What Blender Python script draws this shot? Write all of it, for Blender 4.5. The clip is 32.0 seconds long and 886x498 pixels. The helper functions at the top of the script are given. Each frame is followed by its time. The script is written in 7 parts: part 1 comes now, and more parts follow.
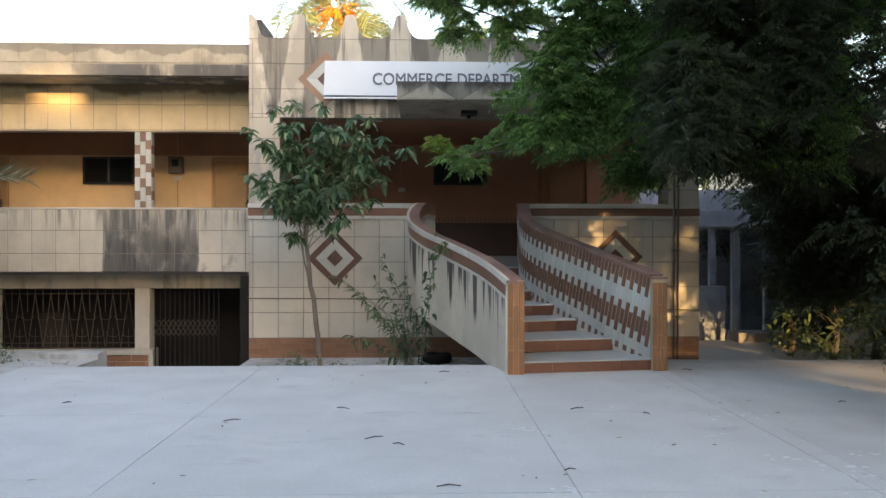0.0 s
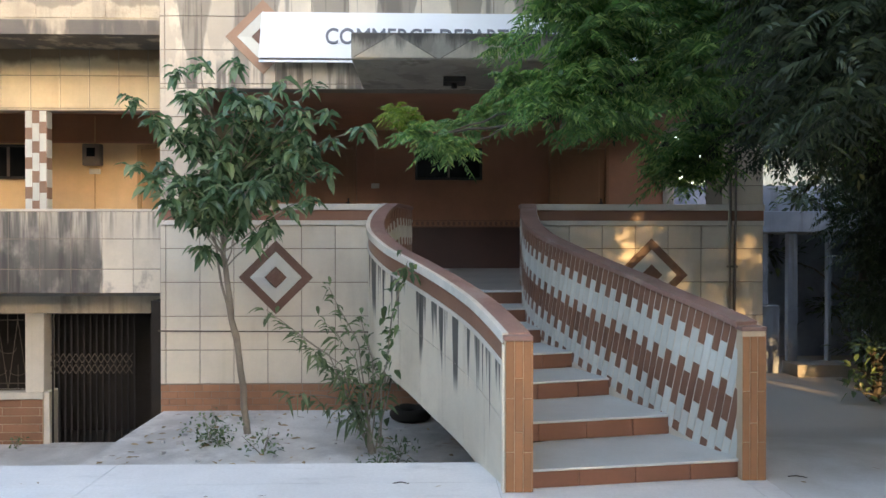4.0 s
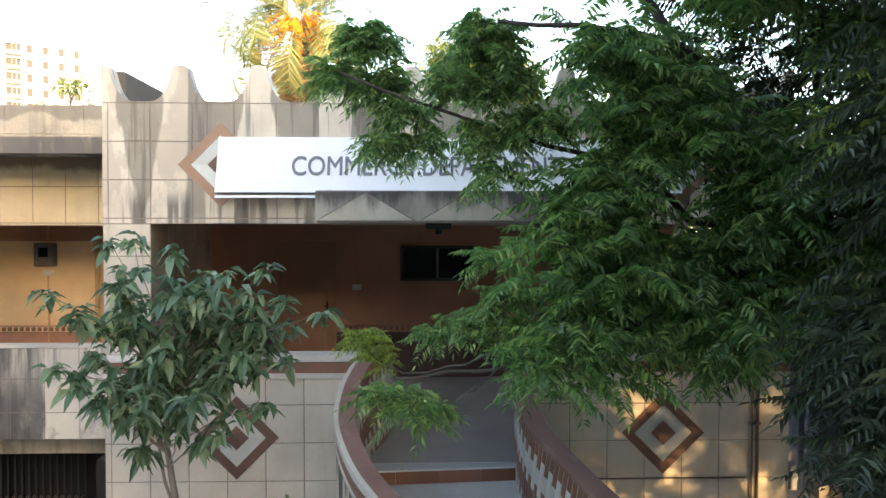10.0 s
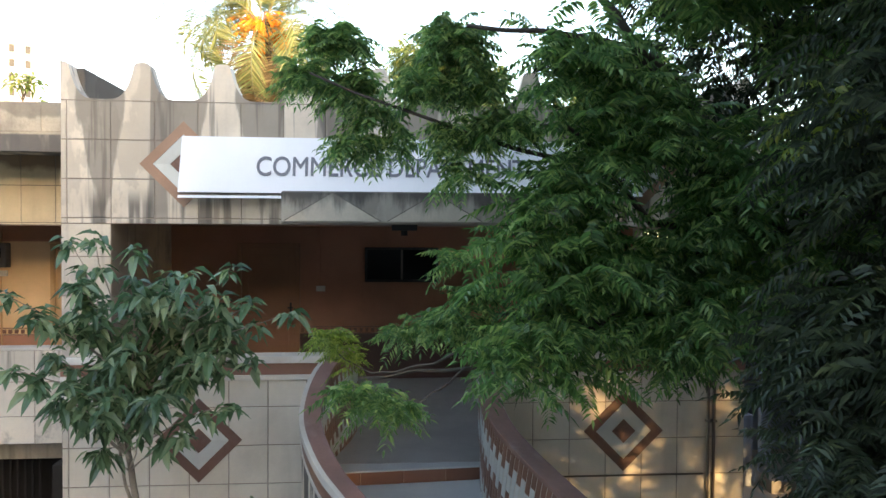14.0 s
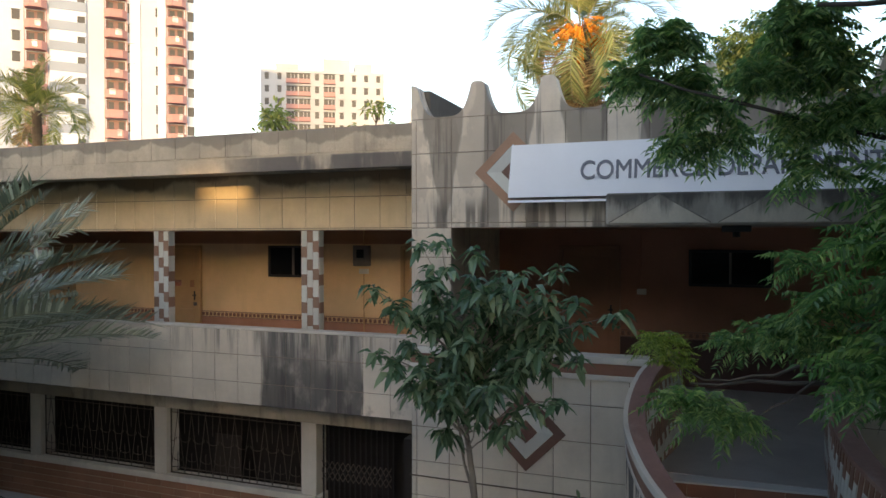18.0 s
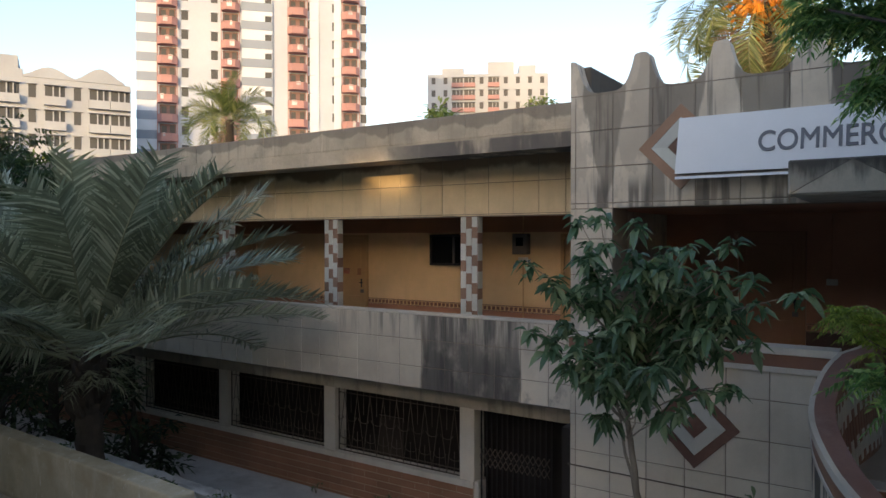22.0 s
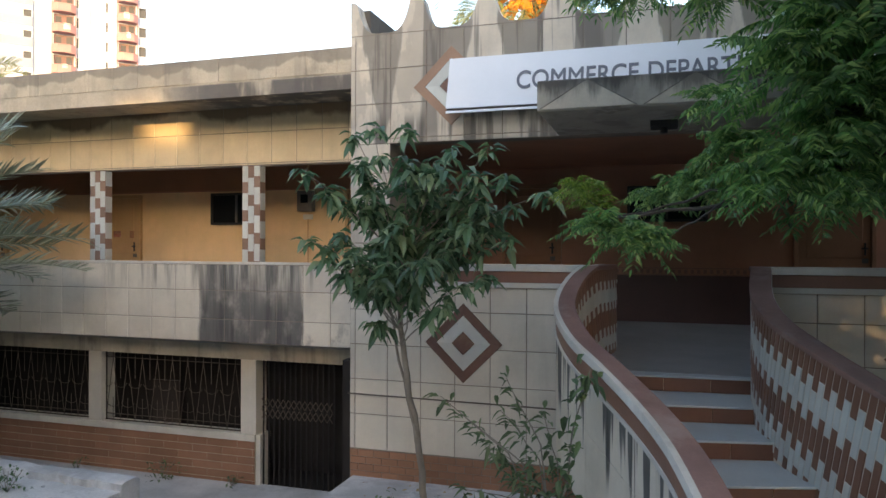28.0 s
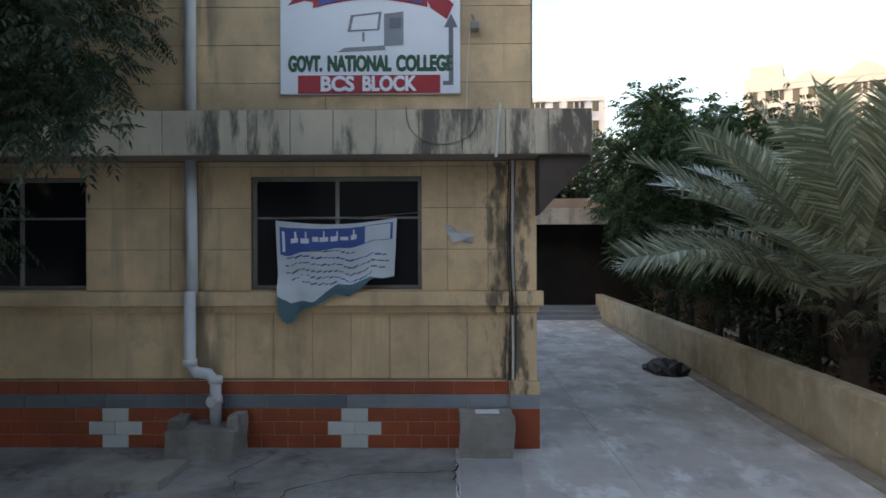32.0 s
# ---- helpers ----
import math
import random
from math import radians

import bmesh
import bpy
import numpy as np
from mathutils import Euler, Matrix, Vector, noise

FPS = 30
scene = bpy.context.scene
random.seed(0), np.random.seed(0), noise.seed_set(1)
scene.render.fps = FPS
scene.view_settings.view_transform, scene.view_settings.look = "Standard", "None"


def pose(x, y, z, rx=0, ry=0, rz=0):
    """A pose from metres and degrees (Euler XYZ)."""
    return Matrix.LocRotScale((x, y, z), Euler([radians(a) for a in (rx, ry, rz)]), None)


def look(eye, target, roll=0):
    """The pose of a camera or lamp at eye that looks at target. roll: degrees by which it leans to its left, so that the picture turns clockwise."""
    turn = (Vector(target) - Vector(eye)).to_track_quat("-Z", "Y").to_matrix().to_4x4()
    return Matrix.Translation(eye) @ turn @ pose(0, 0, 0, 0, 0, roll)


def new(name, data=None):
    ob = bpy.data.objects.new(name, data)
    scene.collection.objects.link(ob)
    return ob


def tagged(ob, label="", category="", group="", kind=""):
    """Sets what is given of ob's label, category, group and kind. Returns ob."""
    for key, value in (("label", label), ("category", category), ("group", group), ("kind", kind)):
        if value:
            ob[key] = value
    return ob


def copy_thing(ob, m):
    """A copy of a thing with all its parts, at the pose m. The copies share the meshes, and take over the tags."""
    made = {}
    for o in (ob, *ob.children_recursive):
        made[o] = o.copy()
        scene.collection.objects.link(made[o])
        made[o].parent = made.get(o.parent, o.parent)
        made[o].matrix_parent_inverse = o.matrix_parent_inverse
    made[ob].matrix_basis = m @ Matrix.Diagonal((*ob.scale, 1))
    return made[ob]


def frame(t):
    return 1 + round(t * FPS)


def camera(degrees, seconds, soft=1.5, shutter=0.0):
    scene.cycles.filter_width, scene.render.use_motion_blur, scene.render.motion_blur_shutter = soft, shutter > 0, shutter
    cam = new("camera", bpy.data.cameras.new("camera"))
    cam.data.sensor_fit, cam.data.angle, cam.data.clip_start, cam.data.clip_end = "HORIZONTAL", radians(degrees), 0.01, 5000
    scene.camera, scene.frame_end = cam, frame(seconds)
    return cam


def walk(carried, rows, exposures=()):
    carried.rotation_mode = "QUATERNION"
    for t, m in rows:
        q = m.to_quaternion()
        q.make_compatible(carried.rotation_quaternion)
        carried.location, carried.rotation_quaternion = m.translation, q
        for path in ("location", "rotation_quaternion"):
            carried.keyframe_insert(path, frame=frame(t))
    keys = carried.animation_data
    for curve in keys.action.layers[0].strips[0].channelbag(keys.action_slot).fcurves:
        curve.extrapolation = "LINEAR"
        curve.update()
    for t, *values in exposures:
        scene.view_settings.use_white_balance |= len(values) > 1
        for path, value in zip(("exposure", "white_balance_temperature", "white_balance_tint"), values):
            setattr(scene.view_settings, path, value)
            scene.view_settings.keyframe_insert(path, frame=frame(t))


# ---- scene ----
cam = camera(64.46, 32.0, shutter=0.12)
# seconds, eye x y z, pitch, roll, yaw
EXPOSURES = [(0.0, 2.67, 8000.0, 16.0), (2.0, 2.94, 7900.0, 16.0), (6.0, 3.25, 7600.0, 16.0), (8.0, 3.2, 7600.0, 15.7), (9.0, 3.14, 7600.0, 15.5), (13.0, 2.9, 7500.0, 15.0), (16.0, 2.56, 7300.0, 14.5), (17.0, 2.1, 7300.0, 14.0), (18.0, 1.73, 7100.0, 14.5), (19.0, 1.43, 6900.0, 15.0), (20.0, 1.3, 6800.0, 15.0), (21.0, 1.3, 6800.0, 15.0), (24.5, 1.66, 6900.0, 15.0), (26.5, 2.0, 7000.0, 15.0), (28.0, 2.36, 7200.0, 15.0), (29.0, 2.47, 7150.0, 15.5), (30.0, 2.17, 7000.0, 16.0), (31.0, 1.9, 7200.0, 17.0), (32.0, 2.0, 7500.0, 19.0)]
ROWS = [
    (0.0, 0.023, -0.005, 1.425, -0.17, -0.02, -1.59),
    (0.5, 0.077, 0.263, 1.417, -0.24, 0.00, -1.60),
    (1.0, 0.122, 0.630, 1.417, -0.29, 0.04, -1.58),
    (1.5, 0.163, 1.038, 1.421, -0.37, 0.03, -1.61),
    (2.0, 0.208, 1.488, 1.424, -0.36, 0.02, -1.52),
    (2.5, 0.273, 1.963, 1.422, -0.40, 0.01, -1.60),
    (4.5, 0.446, 3.401, 1.799, -0.46, -0.02, -1.42),
    (5.0, 0.451, 3.642, 1.926, -0.45, -0.05, -1.50),
    (5.5, 0.474, 3.865, 2.081, -0.48, 0.03, -1.53),
    (6.0, 0.555, 4.060, 2.264, -0.56, 0.12, -1.43),
    (6.5, 0.670, 4.156, 2.492, -0.79, 0.13, -1.32),
    (7.0, 0.759, 4.151, 2.696, -0.83, 0.16, -1.32),
    (7.5, 0.787, 4.102, 2.874, -0.90, 0.13, -1.32),
    (8.0, 0.779, 4.080, 3.056, -0.92, 0.10, -1.32),
    (8.5, 0.747, 4.125, 3.237, -1.06, 0.11, -1.37),
    (9.0, 0.723, 4.193, 3.411, -1.19, 0.11, -1.41),
    (9.5, 0.681, 4.241, 3.557, -1.35, 0.06, -1.44),
    (10.0, 0.637, 4.262, 3.596, -1.36, -0.04, -1.50),
    (10.5, 0.606, 4.291, 3.603, -1.49, -0.12, -1.49),
    (11.0, 0.587, 4.297, 3.589, -1.46, -0.17, -1.50),
    (11.5, 0.578, 4.278, 3.573, -1.47, -0.19, -1.49),
    (12.0, 0.573, 4.247, 3.574, -1.44, -0.22, -1.51),
    (12.5, 0.551, 4.219, 3.576, -1.36, -0.28, -1.47),
    (13.0, 0.576, 4.207, 3.587, -1.33, -0.29, -1.43),
    (13.5, 0.581, 4.220, 3.584, -1.17, -0.32, -3.26),
    (14.0, 0.592, 4.208, 3.584, -1.15, -0.31, -4.61),
    (14.5, 0.618, 4.183, 3.582, -1.12, -0.30, -4.46),
    (15.0, 0.644, 4.158, 3.581, -1.09, -0.28, -2.51),
    (15.5, 0.656, 4.146, 3.581, -1.07, -0.27, 1.44),
    (16.0, 0.691, 4.148, 3.590, -1.08, -0.17, 5.47),
    (16.5, 0.684, 4.152, 3.596, -1.14, -0.06, 9.37),
    (17.0, 0.611, 4.142, 3.579, -1.05, -0.05, 13.13),
    (17.5, 0.575, 4.123, 3.575, -1.03, -0.01, 16.98),
    (18.0, 0.508, 4.100, 3.575, -0.97, 0.02, 20.59),
    (18.5, 0.515, 4.126, 3.572, -0.95, 0.04, 24.45),
    (19.0, 0.524, 4.160, 3.569, -0.89, 0.05, 28.17),
    (19.5, 0.532, 4.150, 3.569, -0.86, 0.12, 31.81),
    (20.0, 0.555, 4.156, 3.574, -0.84, 0.11, 33.92),
    (20.5, 0.561, 4.184, 3.566, -0.86, 0.12, 33.94),
    (21.0, 0.569, 4.211, 3.483, -0.84, 0.09, 33.96),
    (21.5, 0.526, 4.243, 3.395, -0.80, 0.05, 33.89),
    (22.0, 0.512, 4.265, 3.317, -0.79, 0.01, 33.88),
    (22.5, 0.482, 4.240, 3.235, -0.80, 0.00, 33.86),
    (23.0, 0.480, 4.197, 3.150, -0.77, -0.04, 33.87),
    (23.5, 0.484, 4.207, 3.054, -0.73, -0.10, 33.84),
    (24.0, 0.527, 4.219, 2.920, -0.69, -0.11, 33.85),
    (24.5, 0.562, 4.230, 2.769, -0.68, -0.04, 33.89),
    (25.5, 0.574, 4.169, 2.580, -0.49, -0.14, 33.84),
    (26.0, 0.583, 4.127, 2.451, -0.36, -0.21, 33.19),
    (26.5, 0.587, 4.109, 2.391, -0.30, -0.24, 30.95),
    (27.0, 0.662, 4.106, 2.388, -0.16, -0.30, 27.01),
    (27.5, 0.721, 4.109, 2.392, -0.11, -0.24, 23.20),
    (28.0, 0.751, 4.152, 2.379, -0.07, -0.20, 17.19),
    (28.5, 0.759, 4.163, 2.388, -0.17, -0.01, 20.80),
    (29.0, 0.741, 4.190, 2.368, -0.11, 0.08, 30.33),
    (29.5, 0.722, 4.194, 2.353, -0.11, 0.26, 40.59),
    (30.0, 0.716, 4.170, 2.354, -0.04, 0.21, 50.87),
    (30.5, 0.641, 4.172, 2.348, -0.01, 0.23, 60.88),
    (31.0, 0.603, 4.174, 2.336, -0.04, 0.25, 70.97),
    (31.5, 0.563, 4.191, 2.341, -0.01, 0.23, 81.17),
    (32.0, 0.552, 4.205, 2.344, -0.04, 0.17, 90.81),
]
walk(cam, [(t, pose(x, y, z, 90 + pitch, roll, yaw)) for t, x, y, z, pitch, roll, yaw in ROWS], EXPOSURES)

# metres per unit of the plan
U = 0.9

# ---- light: low sun behind the camera, open sky ----
SUN_EL, SUN_AZ = radians(7.0), radians(20.0)
world = bpy.data.worlds.new("sky")
scene.world = world
world.use_nodes = True
wn = world.node_tree.nodes
sky = wn.new("ShaderNodeTexSky")
sky.sky_type = "NISHITA"
sky.sun_disc = False
sky.sun_elevation = radians(12.0)
sky.sun_rotation = math.pi - SUN_AZ
sky.air_density, sky.dust_density, sky.ozone_density = 1.0, 1.0, 1.0
world.node_tree.links.new(sky.outputs[0], wn["Background"].inputs[0])
wn["Background"].inputs[1].default_value = 0.15
sun_dir = Vector((math.sin(SUN_AZ) * math.cos(SUN_EL), -math.cos(SUN_AZ) * math.cos(SUN_EL), math.sin(SUN_EL)))
sun = new("sun", bpy.data.lights.new("sun", "SUN"))
sun.data.energy, sun.data.angle, sun.data.color = 1.2, radians(0.8), (1.0, 0.69, 0.33)
sun.matrix_world = look(sun_dir * 60, (0, 0, 0))

# ---- materials ----


def material(name, colour, rough=0.8, vary=0.12, grain=0.1, stains=0.0, stain_colour=(0.06, 0.055, 0.05), streak=0.0,
             bump=0.15, scale=1.0, piece=0.0, metal=0.0, second=None, second_amount=0.4, marks=(), spec=0.5):
    """A weathered surface: broad and fine tone changes, blotches, drips down the face, relief, and a tone of its own for each piece."""
    m = bpy.data.materials.new(name)
    m.use_nodes = True
    nt = m.node_tree
    n, link = nt.nodes, nt.links.new
    bsdf = n["Principled BSDF"]
    geo = n.new("ShaderNodeNewGeometry")

    def mapped(sx, sy, sz):
        mp = n.new("ShaderNodeMapping")
        mp.inputs["Scale"].default_value = (sx, sy, sz)
        link(geo.outputs["Position"], mp.inputs[0])
        return mp.outputs[0]

    def noise_tex(sx, sy, sz, detail=4.0, rough_=0.6):
        t = n.new("ShaderNodeTexNoise")
        t.inputs["Scale"].default_value = 1.0
        t.inputs["Detail"].default_value = detail
        t.inputs["Roughness"].default_value = rough_
        link(mapped(sx, sy, sz), t.inputs["Vector"])
        return t.outputs["Fac"]

    def ramp(fac, lo, hi):
        r = n.new("ShaderNodeMapRange")
        r.inputs["From Min"].default_value, r.inputs["From Max"].default_value = lo, hi
        r.interpolation_type = "SMOOTHSTEP"
        link(fac, r.inputs["Value"])
        return r.outputs[0]

    def mix(fac, a, b, blend="MIX"):
        x = n.new("ShaderNodeMix")
        x.data_type, x.blend_type = "RGBA", blend
        for sock, val in ((x.inputs[0], fac), (x.inputs[6], a), (x.inputs[7], b)):
            if hasattr(val, "is_linked"):
                link(val, sock)
            else:
                sock.default_value = val if isinstance(val, float) else (*val[:3], 1.0)
        return x.outputs[2]

    def scaled(fac, k):
        q = n.new("ShaderNodeMath")
        q.operation = "MULTIPLY"
        q.inputs[1].default_value = k
        link(fac, q.inputs[0])
        return q.outputs[0]

    s = scale
    broad = ramp(noise_tex(1.1 * s, 1.1 * s, 1.1 * s), 0.3, 0.72)
    fine = ramp(noise_tex(38 * s, 38 * s, 38 * s, 3.0), 0.3, 0.7)
    dark = tuple(c * (1 - 2 * vary) for c in colour)
    lite = tuple(min(0.92, c * (1 + vary)) for c in colour)
    col = mix(broad, dark, lite)
    if second:
        col = mix(scaled(ramp(noise_tex(2.3 * s, 2.3 * s, 2.3 * s, 5.0), 0.5, 0.72), second_amount), col, second)
    col = mix(scaled(fine, grain), col, tuple(c * 0.55 for c in colour))
    if piece:
        info = n.new("ShaderNodeObjectInfo")
        h = n.new("ShaderNodeHueSaturation")
        link(col, h.inputs["Color"])
        mr = n.new("ShaderNodeMapRange")
        mr.inputs["To Min"].default_value, mr.inputs["To Max"].default_value = 1 - piece, 1 + piece
        link(info.outputs["Random"], mr.inputs["Value"])
        link(mr.outputs[0], h.inputs["Value"])
        col = h.outputs[0]
    if streak:
        drips = ramp(noise_tex(4.2, 4.2, 0.35, 3.0), 0.53, 0.75)
        col = mix(scaled(drips, streak), col, stain_colour)
    if stains:
        blot = ramp(noise_tex(1.7, 1.7, 1.3, 6.0, 0.68), 0.52, 0.7)
        col = mix(scaled(blot, stains), col, stain_colour)
    if marks:
        sep = n.new("ShaderNodeSeparateXYZ")
        link(geo.outputs["Position"], sep.inputs[0])

        def calc(op, a, b=0.0, c=0.0):
            q = n.new("ShaderNodeMath")
            q.operation = op
            for sock, val in zip(q.inputs, (a, b, c)):
                if hasattr(val, "is_linked"):
                    link(val, sock)
                else:
                    sock.default_value = val
            return q.outputs[0]

        axes = [calc("DIVIDE", sep.outputs[k], U) for k in range(3)]
        for build, colour2, amount in marks:
            col = mix(scaled(build(axes, calc, noise_tex, ramp), amount), col, colour2)
    link(col, bsdf.inputs["Base Color"])
    bsdf.inputs["Specular IOR Level"].default_value = spec
    bsdf.inputs["Roughness"].default_value = rough
    bsdf.inputs["Metallic"].default_value = metal
    if bump:
        b = n.new("ShaderNodeBump")
        b.inputs["Strength"].default_value = bump
        b.inputs["Distance"].default_value = 0.01
        link(noise_tex(60 * s, 60 * s, 60 * s, 5.0, 0.7), b.inputs["Height"])
        link(b.outputs[0], bsdf.inputs["Normal"])
    return m


def leaf_material(name, colour, other, rough=0.45, through_=0.35):
    """Leaves: a tone for each leaf, some light through the blade."""
    m = bpy.data.materials.new(name)
    m.use_nodes = True
    nt = m.node_tree
    n, link = nt.nodes, nt.links.new
    bsdf = n["Principled BSDF"]
    geo = n.new("ShaderNodeNewGeometry")
    cr = n.new("ShaderNodeValToRGB")
    cr.color_ramp.elements[0].color = (*[c * 0.55 for c in colour], 1)
    cr.color_ramp.elements[1].color = (*other, 1)
    e = cr.color_ramp.elements.new(0.55)
    e.color = (*colour, 1)
    link(geo.outputs["Random Per Island"], cr.inputs[0])
    link(cr.outputs[0], bsdf.inputs["Base Color"])
    bsdf.inputs["Roughness"].default_value = rough
    tr = n.new("ShaderNodeBsdfTranslucent")
    hs = n.new("ShaderNodeHueSaturation")
    hs.inputs["Value"].default_value = 1.5
    hs.inputs["Saturation"].default_value = 1.15
    link(cr.outputs[0], hs.inputs["Color"])
    link(hs.outputs[0], tr.inputs["Color"])
    mx = n.new("ShaderNodeMixShader")
    mx.inputs[0].default_value = through_
    link(bsdf.outputs[0], mx.inputs[1])
    link(tr.outputs[0], mx.inputs[2])
    link(mx.outputs[0], n["Material Output"].inputs[0])
    return m


def glass_material(name, colour, rough=0.08):
    m = bpy.data.materials.new(name)
    m.use_nodes = True
    b = m.node_tree.nodes["Principled BSDF"]
    b.inputs["Base Color"].default_value = (*colour, 1)
    b.inputs["Roughness"].default_value = rough
    b.inputs["IOR"].default_value = 1.45
    b.inputs["Specular IOR Level"].default_value = 0.07
    return m


def crest_drips(ax, calc, noise_tex, ramp):
    """Soot run down from each hollow of the crest."""
    ph = calc("MULTIPLY", calc("ABSOLUTE", calc("SUBTRACT", calc("FRACT", calc("DIVIDE", calc("ADD", ax[0], 3.37), 0.983)), 0.5)), 2.0)
    depth = calc("MAXIMUM", calc("DIVIDE", calc("SUBTRACT", 5.66, ax[2]), 0.62), 0.0)
    val = calc("SUBTRACT", calc("SUBTRACT", 0.66, ph), calc("MULTIPLY", depth, 0.24))
    val = calc("ADD", val, calc("MULTIPLY", calc("SUBTRACT", noise_tex(5.0, 5.0, 1.2, 4.0), 0.5), 0.5))
    return ramp(val, 0.0, 0.08)


def long_drips(ax, calc, noise_tex, ramp):
    return calc("MULTIPLY", ramp(noise_tex(3.1, 3.1, 0.16, 4.0), 0.53, 0.58), ramp(ax[2], 3.9, 4.3))


def low_drips(ax, calc, noise_tex, ramp):
    """Streaks under the sign's foot."""
    return calc("MULTIPLY", ramp(noise_tex(4.5, 4.5, 0.3, 3.0), 0.5, 0.6), calc("SUBTRACT", 1.0, ramp(ax[2], 4.3, 4.6)))


def grey_patches(ax, calc, noise_tex, ramp):
    """Old damp: broad grey fields with sharp, ragged borders."""
    return ramp(noise_tex(1.3, 1.3, 0.55, 6.0, 0.6), 0.53, 0.56)


def soot_patch(ax, calc, noise_tex, ramp):
    """The blackened stretch of the corridor parapet."""
    x = calc("ADD", ax[0], calc("MULTIPLY", calc("SUBTRACT", noise_tex(2.2, 2.2, 1.4, 5.0), 0.5), 0.22))
    a = calc("MULTIPLY", ramp(x, -6.66, -6.56), calc("SUBTRACT", 1.0, ramp(x, -4.72, -4.64)))
    fade = calc("SUBTRACT", 1.0, calc("MULTIPLY", ramp(ax[2], 1.5, 2.45), ramp(noise_tex(6.0, 6.0, 0.45, 4.0), 0.38, 0.66)))
    fade = calc("MULTIPLY", fade, calc("SUBTRACT", 1.0, calc("MULTIPLY", ramp(noise_tex(2.4, 2.4, 1.6, 4.0), 0.5, 0.75), 0.5)))
    return calc("MULTIPLY", a, fade)


def soot_streaks(ax, calc, noise_tex, ramp):
    return calc("MULTIPLY", soot_patch(ax, calc, noise_tex, ramp), ramp(noise_tex(7.0, 7.0, 0.4, 4.0), 0.45, 0.65))


def top_drips(ax, calc, noise_tex, ramp):
    m_ = calc("MULTIPLY", ramp(noise_tex(6.0, 6.0, 0.5, 3.0), 0.5, 0.68), ramp(ax[2], 1.7, 2.3))
    return calc("MULTIPLY", m_, ramp(ax[0], -10.0, -7.5))


def foot_stain(ax, calc, noise_tex, ramp):
    return calc("MULTIPLY", ramp(noise_tex(2.6, 2.6, 2.0, 5.0), 0.5, 0.62), calc("MULTIPLY", ramp(ax[0], -4.75, -4.5), calc("SUBTRACT", 1.0, ramp(ax[2], 1.2, 1.7))))


def eave_tide(ax, calc, noise_tex, ramp):
    """Tide mark along the top of the eave."""
    z = calc("ADD", ax[2], calc("MULTIPLY", calc("SUBTRACT", noise_tex(1.6, 1.6, 0.2, 4.0), 0.5), 0.5))
    return ramp(z, 5.52, 5.57)


def eave_patch(ax, calc, noise_tex, ramp):
    return calc("MULTIPLY", calc("MULTIPLY", ramp(ax[0], -7.4, -6.2), calc("SUBTRACT", 1.0, ramp(ax[2], 5.27, 5.30))), ramp(noise_tex(2.0, 2.0, 0.6, 4.0), 0.35, 0.5))


def black_drips(ax, calc, noise_tex, ramp):
    return ramp(noise_tex(3.4, 3.4, 0.28, 4.0), 0.52, 0.62)


def rail_drips(ax, calc, noise_tex, ramp):
    """Soot run down from the lower trim of the stair parapet."""
    depth = calc("SUBTRACT", calc("ADD", calc("MULTIPLY", ax[1], 0.262), -1.40), ax[2])
    reach = calc("MULTIPLY", ramp(noise_tex(8.0, 8.0, 0.15, 3.0), 0.42, 0.62), 0.7)
    fine = ramp(noise_tex(16.0, 16.0, 0.25, 3.0), 0.34, 0.5)
    return calc("MULTIPLY", ramp(calc("SUBTRACT", reach, depth), -0.02, 0.22), fine)


def ledge_drips(ax, calc, noise_tex, ramp):
    return calc("MAXIMUM", ramp(noise_tex(3.0, 3.0, 0.6, 6.0, 0.68), 0.46, 0.6), calc("MULTIPLY", ramp(ax[1], 5.7, 5.95), ramp(noise_tex(5.0, 5.0, 2.0, 5.0), 0.36, 0.5)))


def corner_stain(ax, calc, noise_tex, ramp):
    """Damp black runs on the corner of the college block."""
    y = calc("ADD", ax[1], calc("MULTIPLY", calc("SUBTRACT", noise_tex(7.0, 7.0, 3.0, 5.0), 0.5), 0.7))
    a = calc("MULTIPLY", ramp(y, 5.1, 5.24), calc("SUBTRACT", 1.0, ramp(y, 5.55, 5.7)))
    a = calc("MULTIPLY", a, calc("SUBTRACT", 1.0, ramp(ax[2], 3.7, 3.78)))
    return calc("MULTIPLY", a, ramp(noise_tex(6.0, 6.0, 2.0, 5.0), 0.42, 0.54))


def upper_dirt(ax, calc, noise_tex, ramp):
    """Old damp on the wall over the ledge."""
    return calc("MULTIPLY", ramp(noise_tex(1.5, 1.5, 0.8, 6.0, 0.62), 0.36, 0.58), ramp(ax[2], 3.9, 4.25))


def pipe_stain(ax, calc, noise_tex, ramp):
    """Damp beside the drain pipe and under the ledge."""
    y = calc("ADD", ax[1], calc("MULTIPLY", calc("SUBTRACT", noise_tex(3.0, 3.0, 0.8, 4.0), 0.5), 0.6))
    a = calc("MULTIPLY", ramp(y, 0.9, 1.3), calc("SUBTRACT", 1.0, ramp(y, 1.45, 1.75)))
    return calc("MULTIPLY", a, ramp(noise_tex(4.0, 4.0, 0.6, 4.0), 0.4, 0.6))


def yard_dust(ax, calc, noise_tex, ramp):
    """Brown dust that thickens down the yard."""
    return ramp(calc("ADD", ax[1], calc("MULTIPLY", calc("SUBTRACT", noise_tex(0.9, 0.9, 0.9, 5.0), 0.5), 4.0)), 8.2, 10.8)


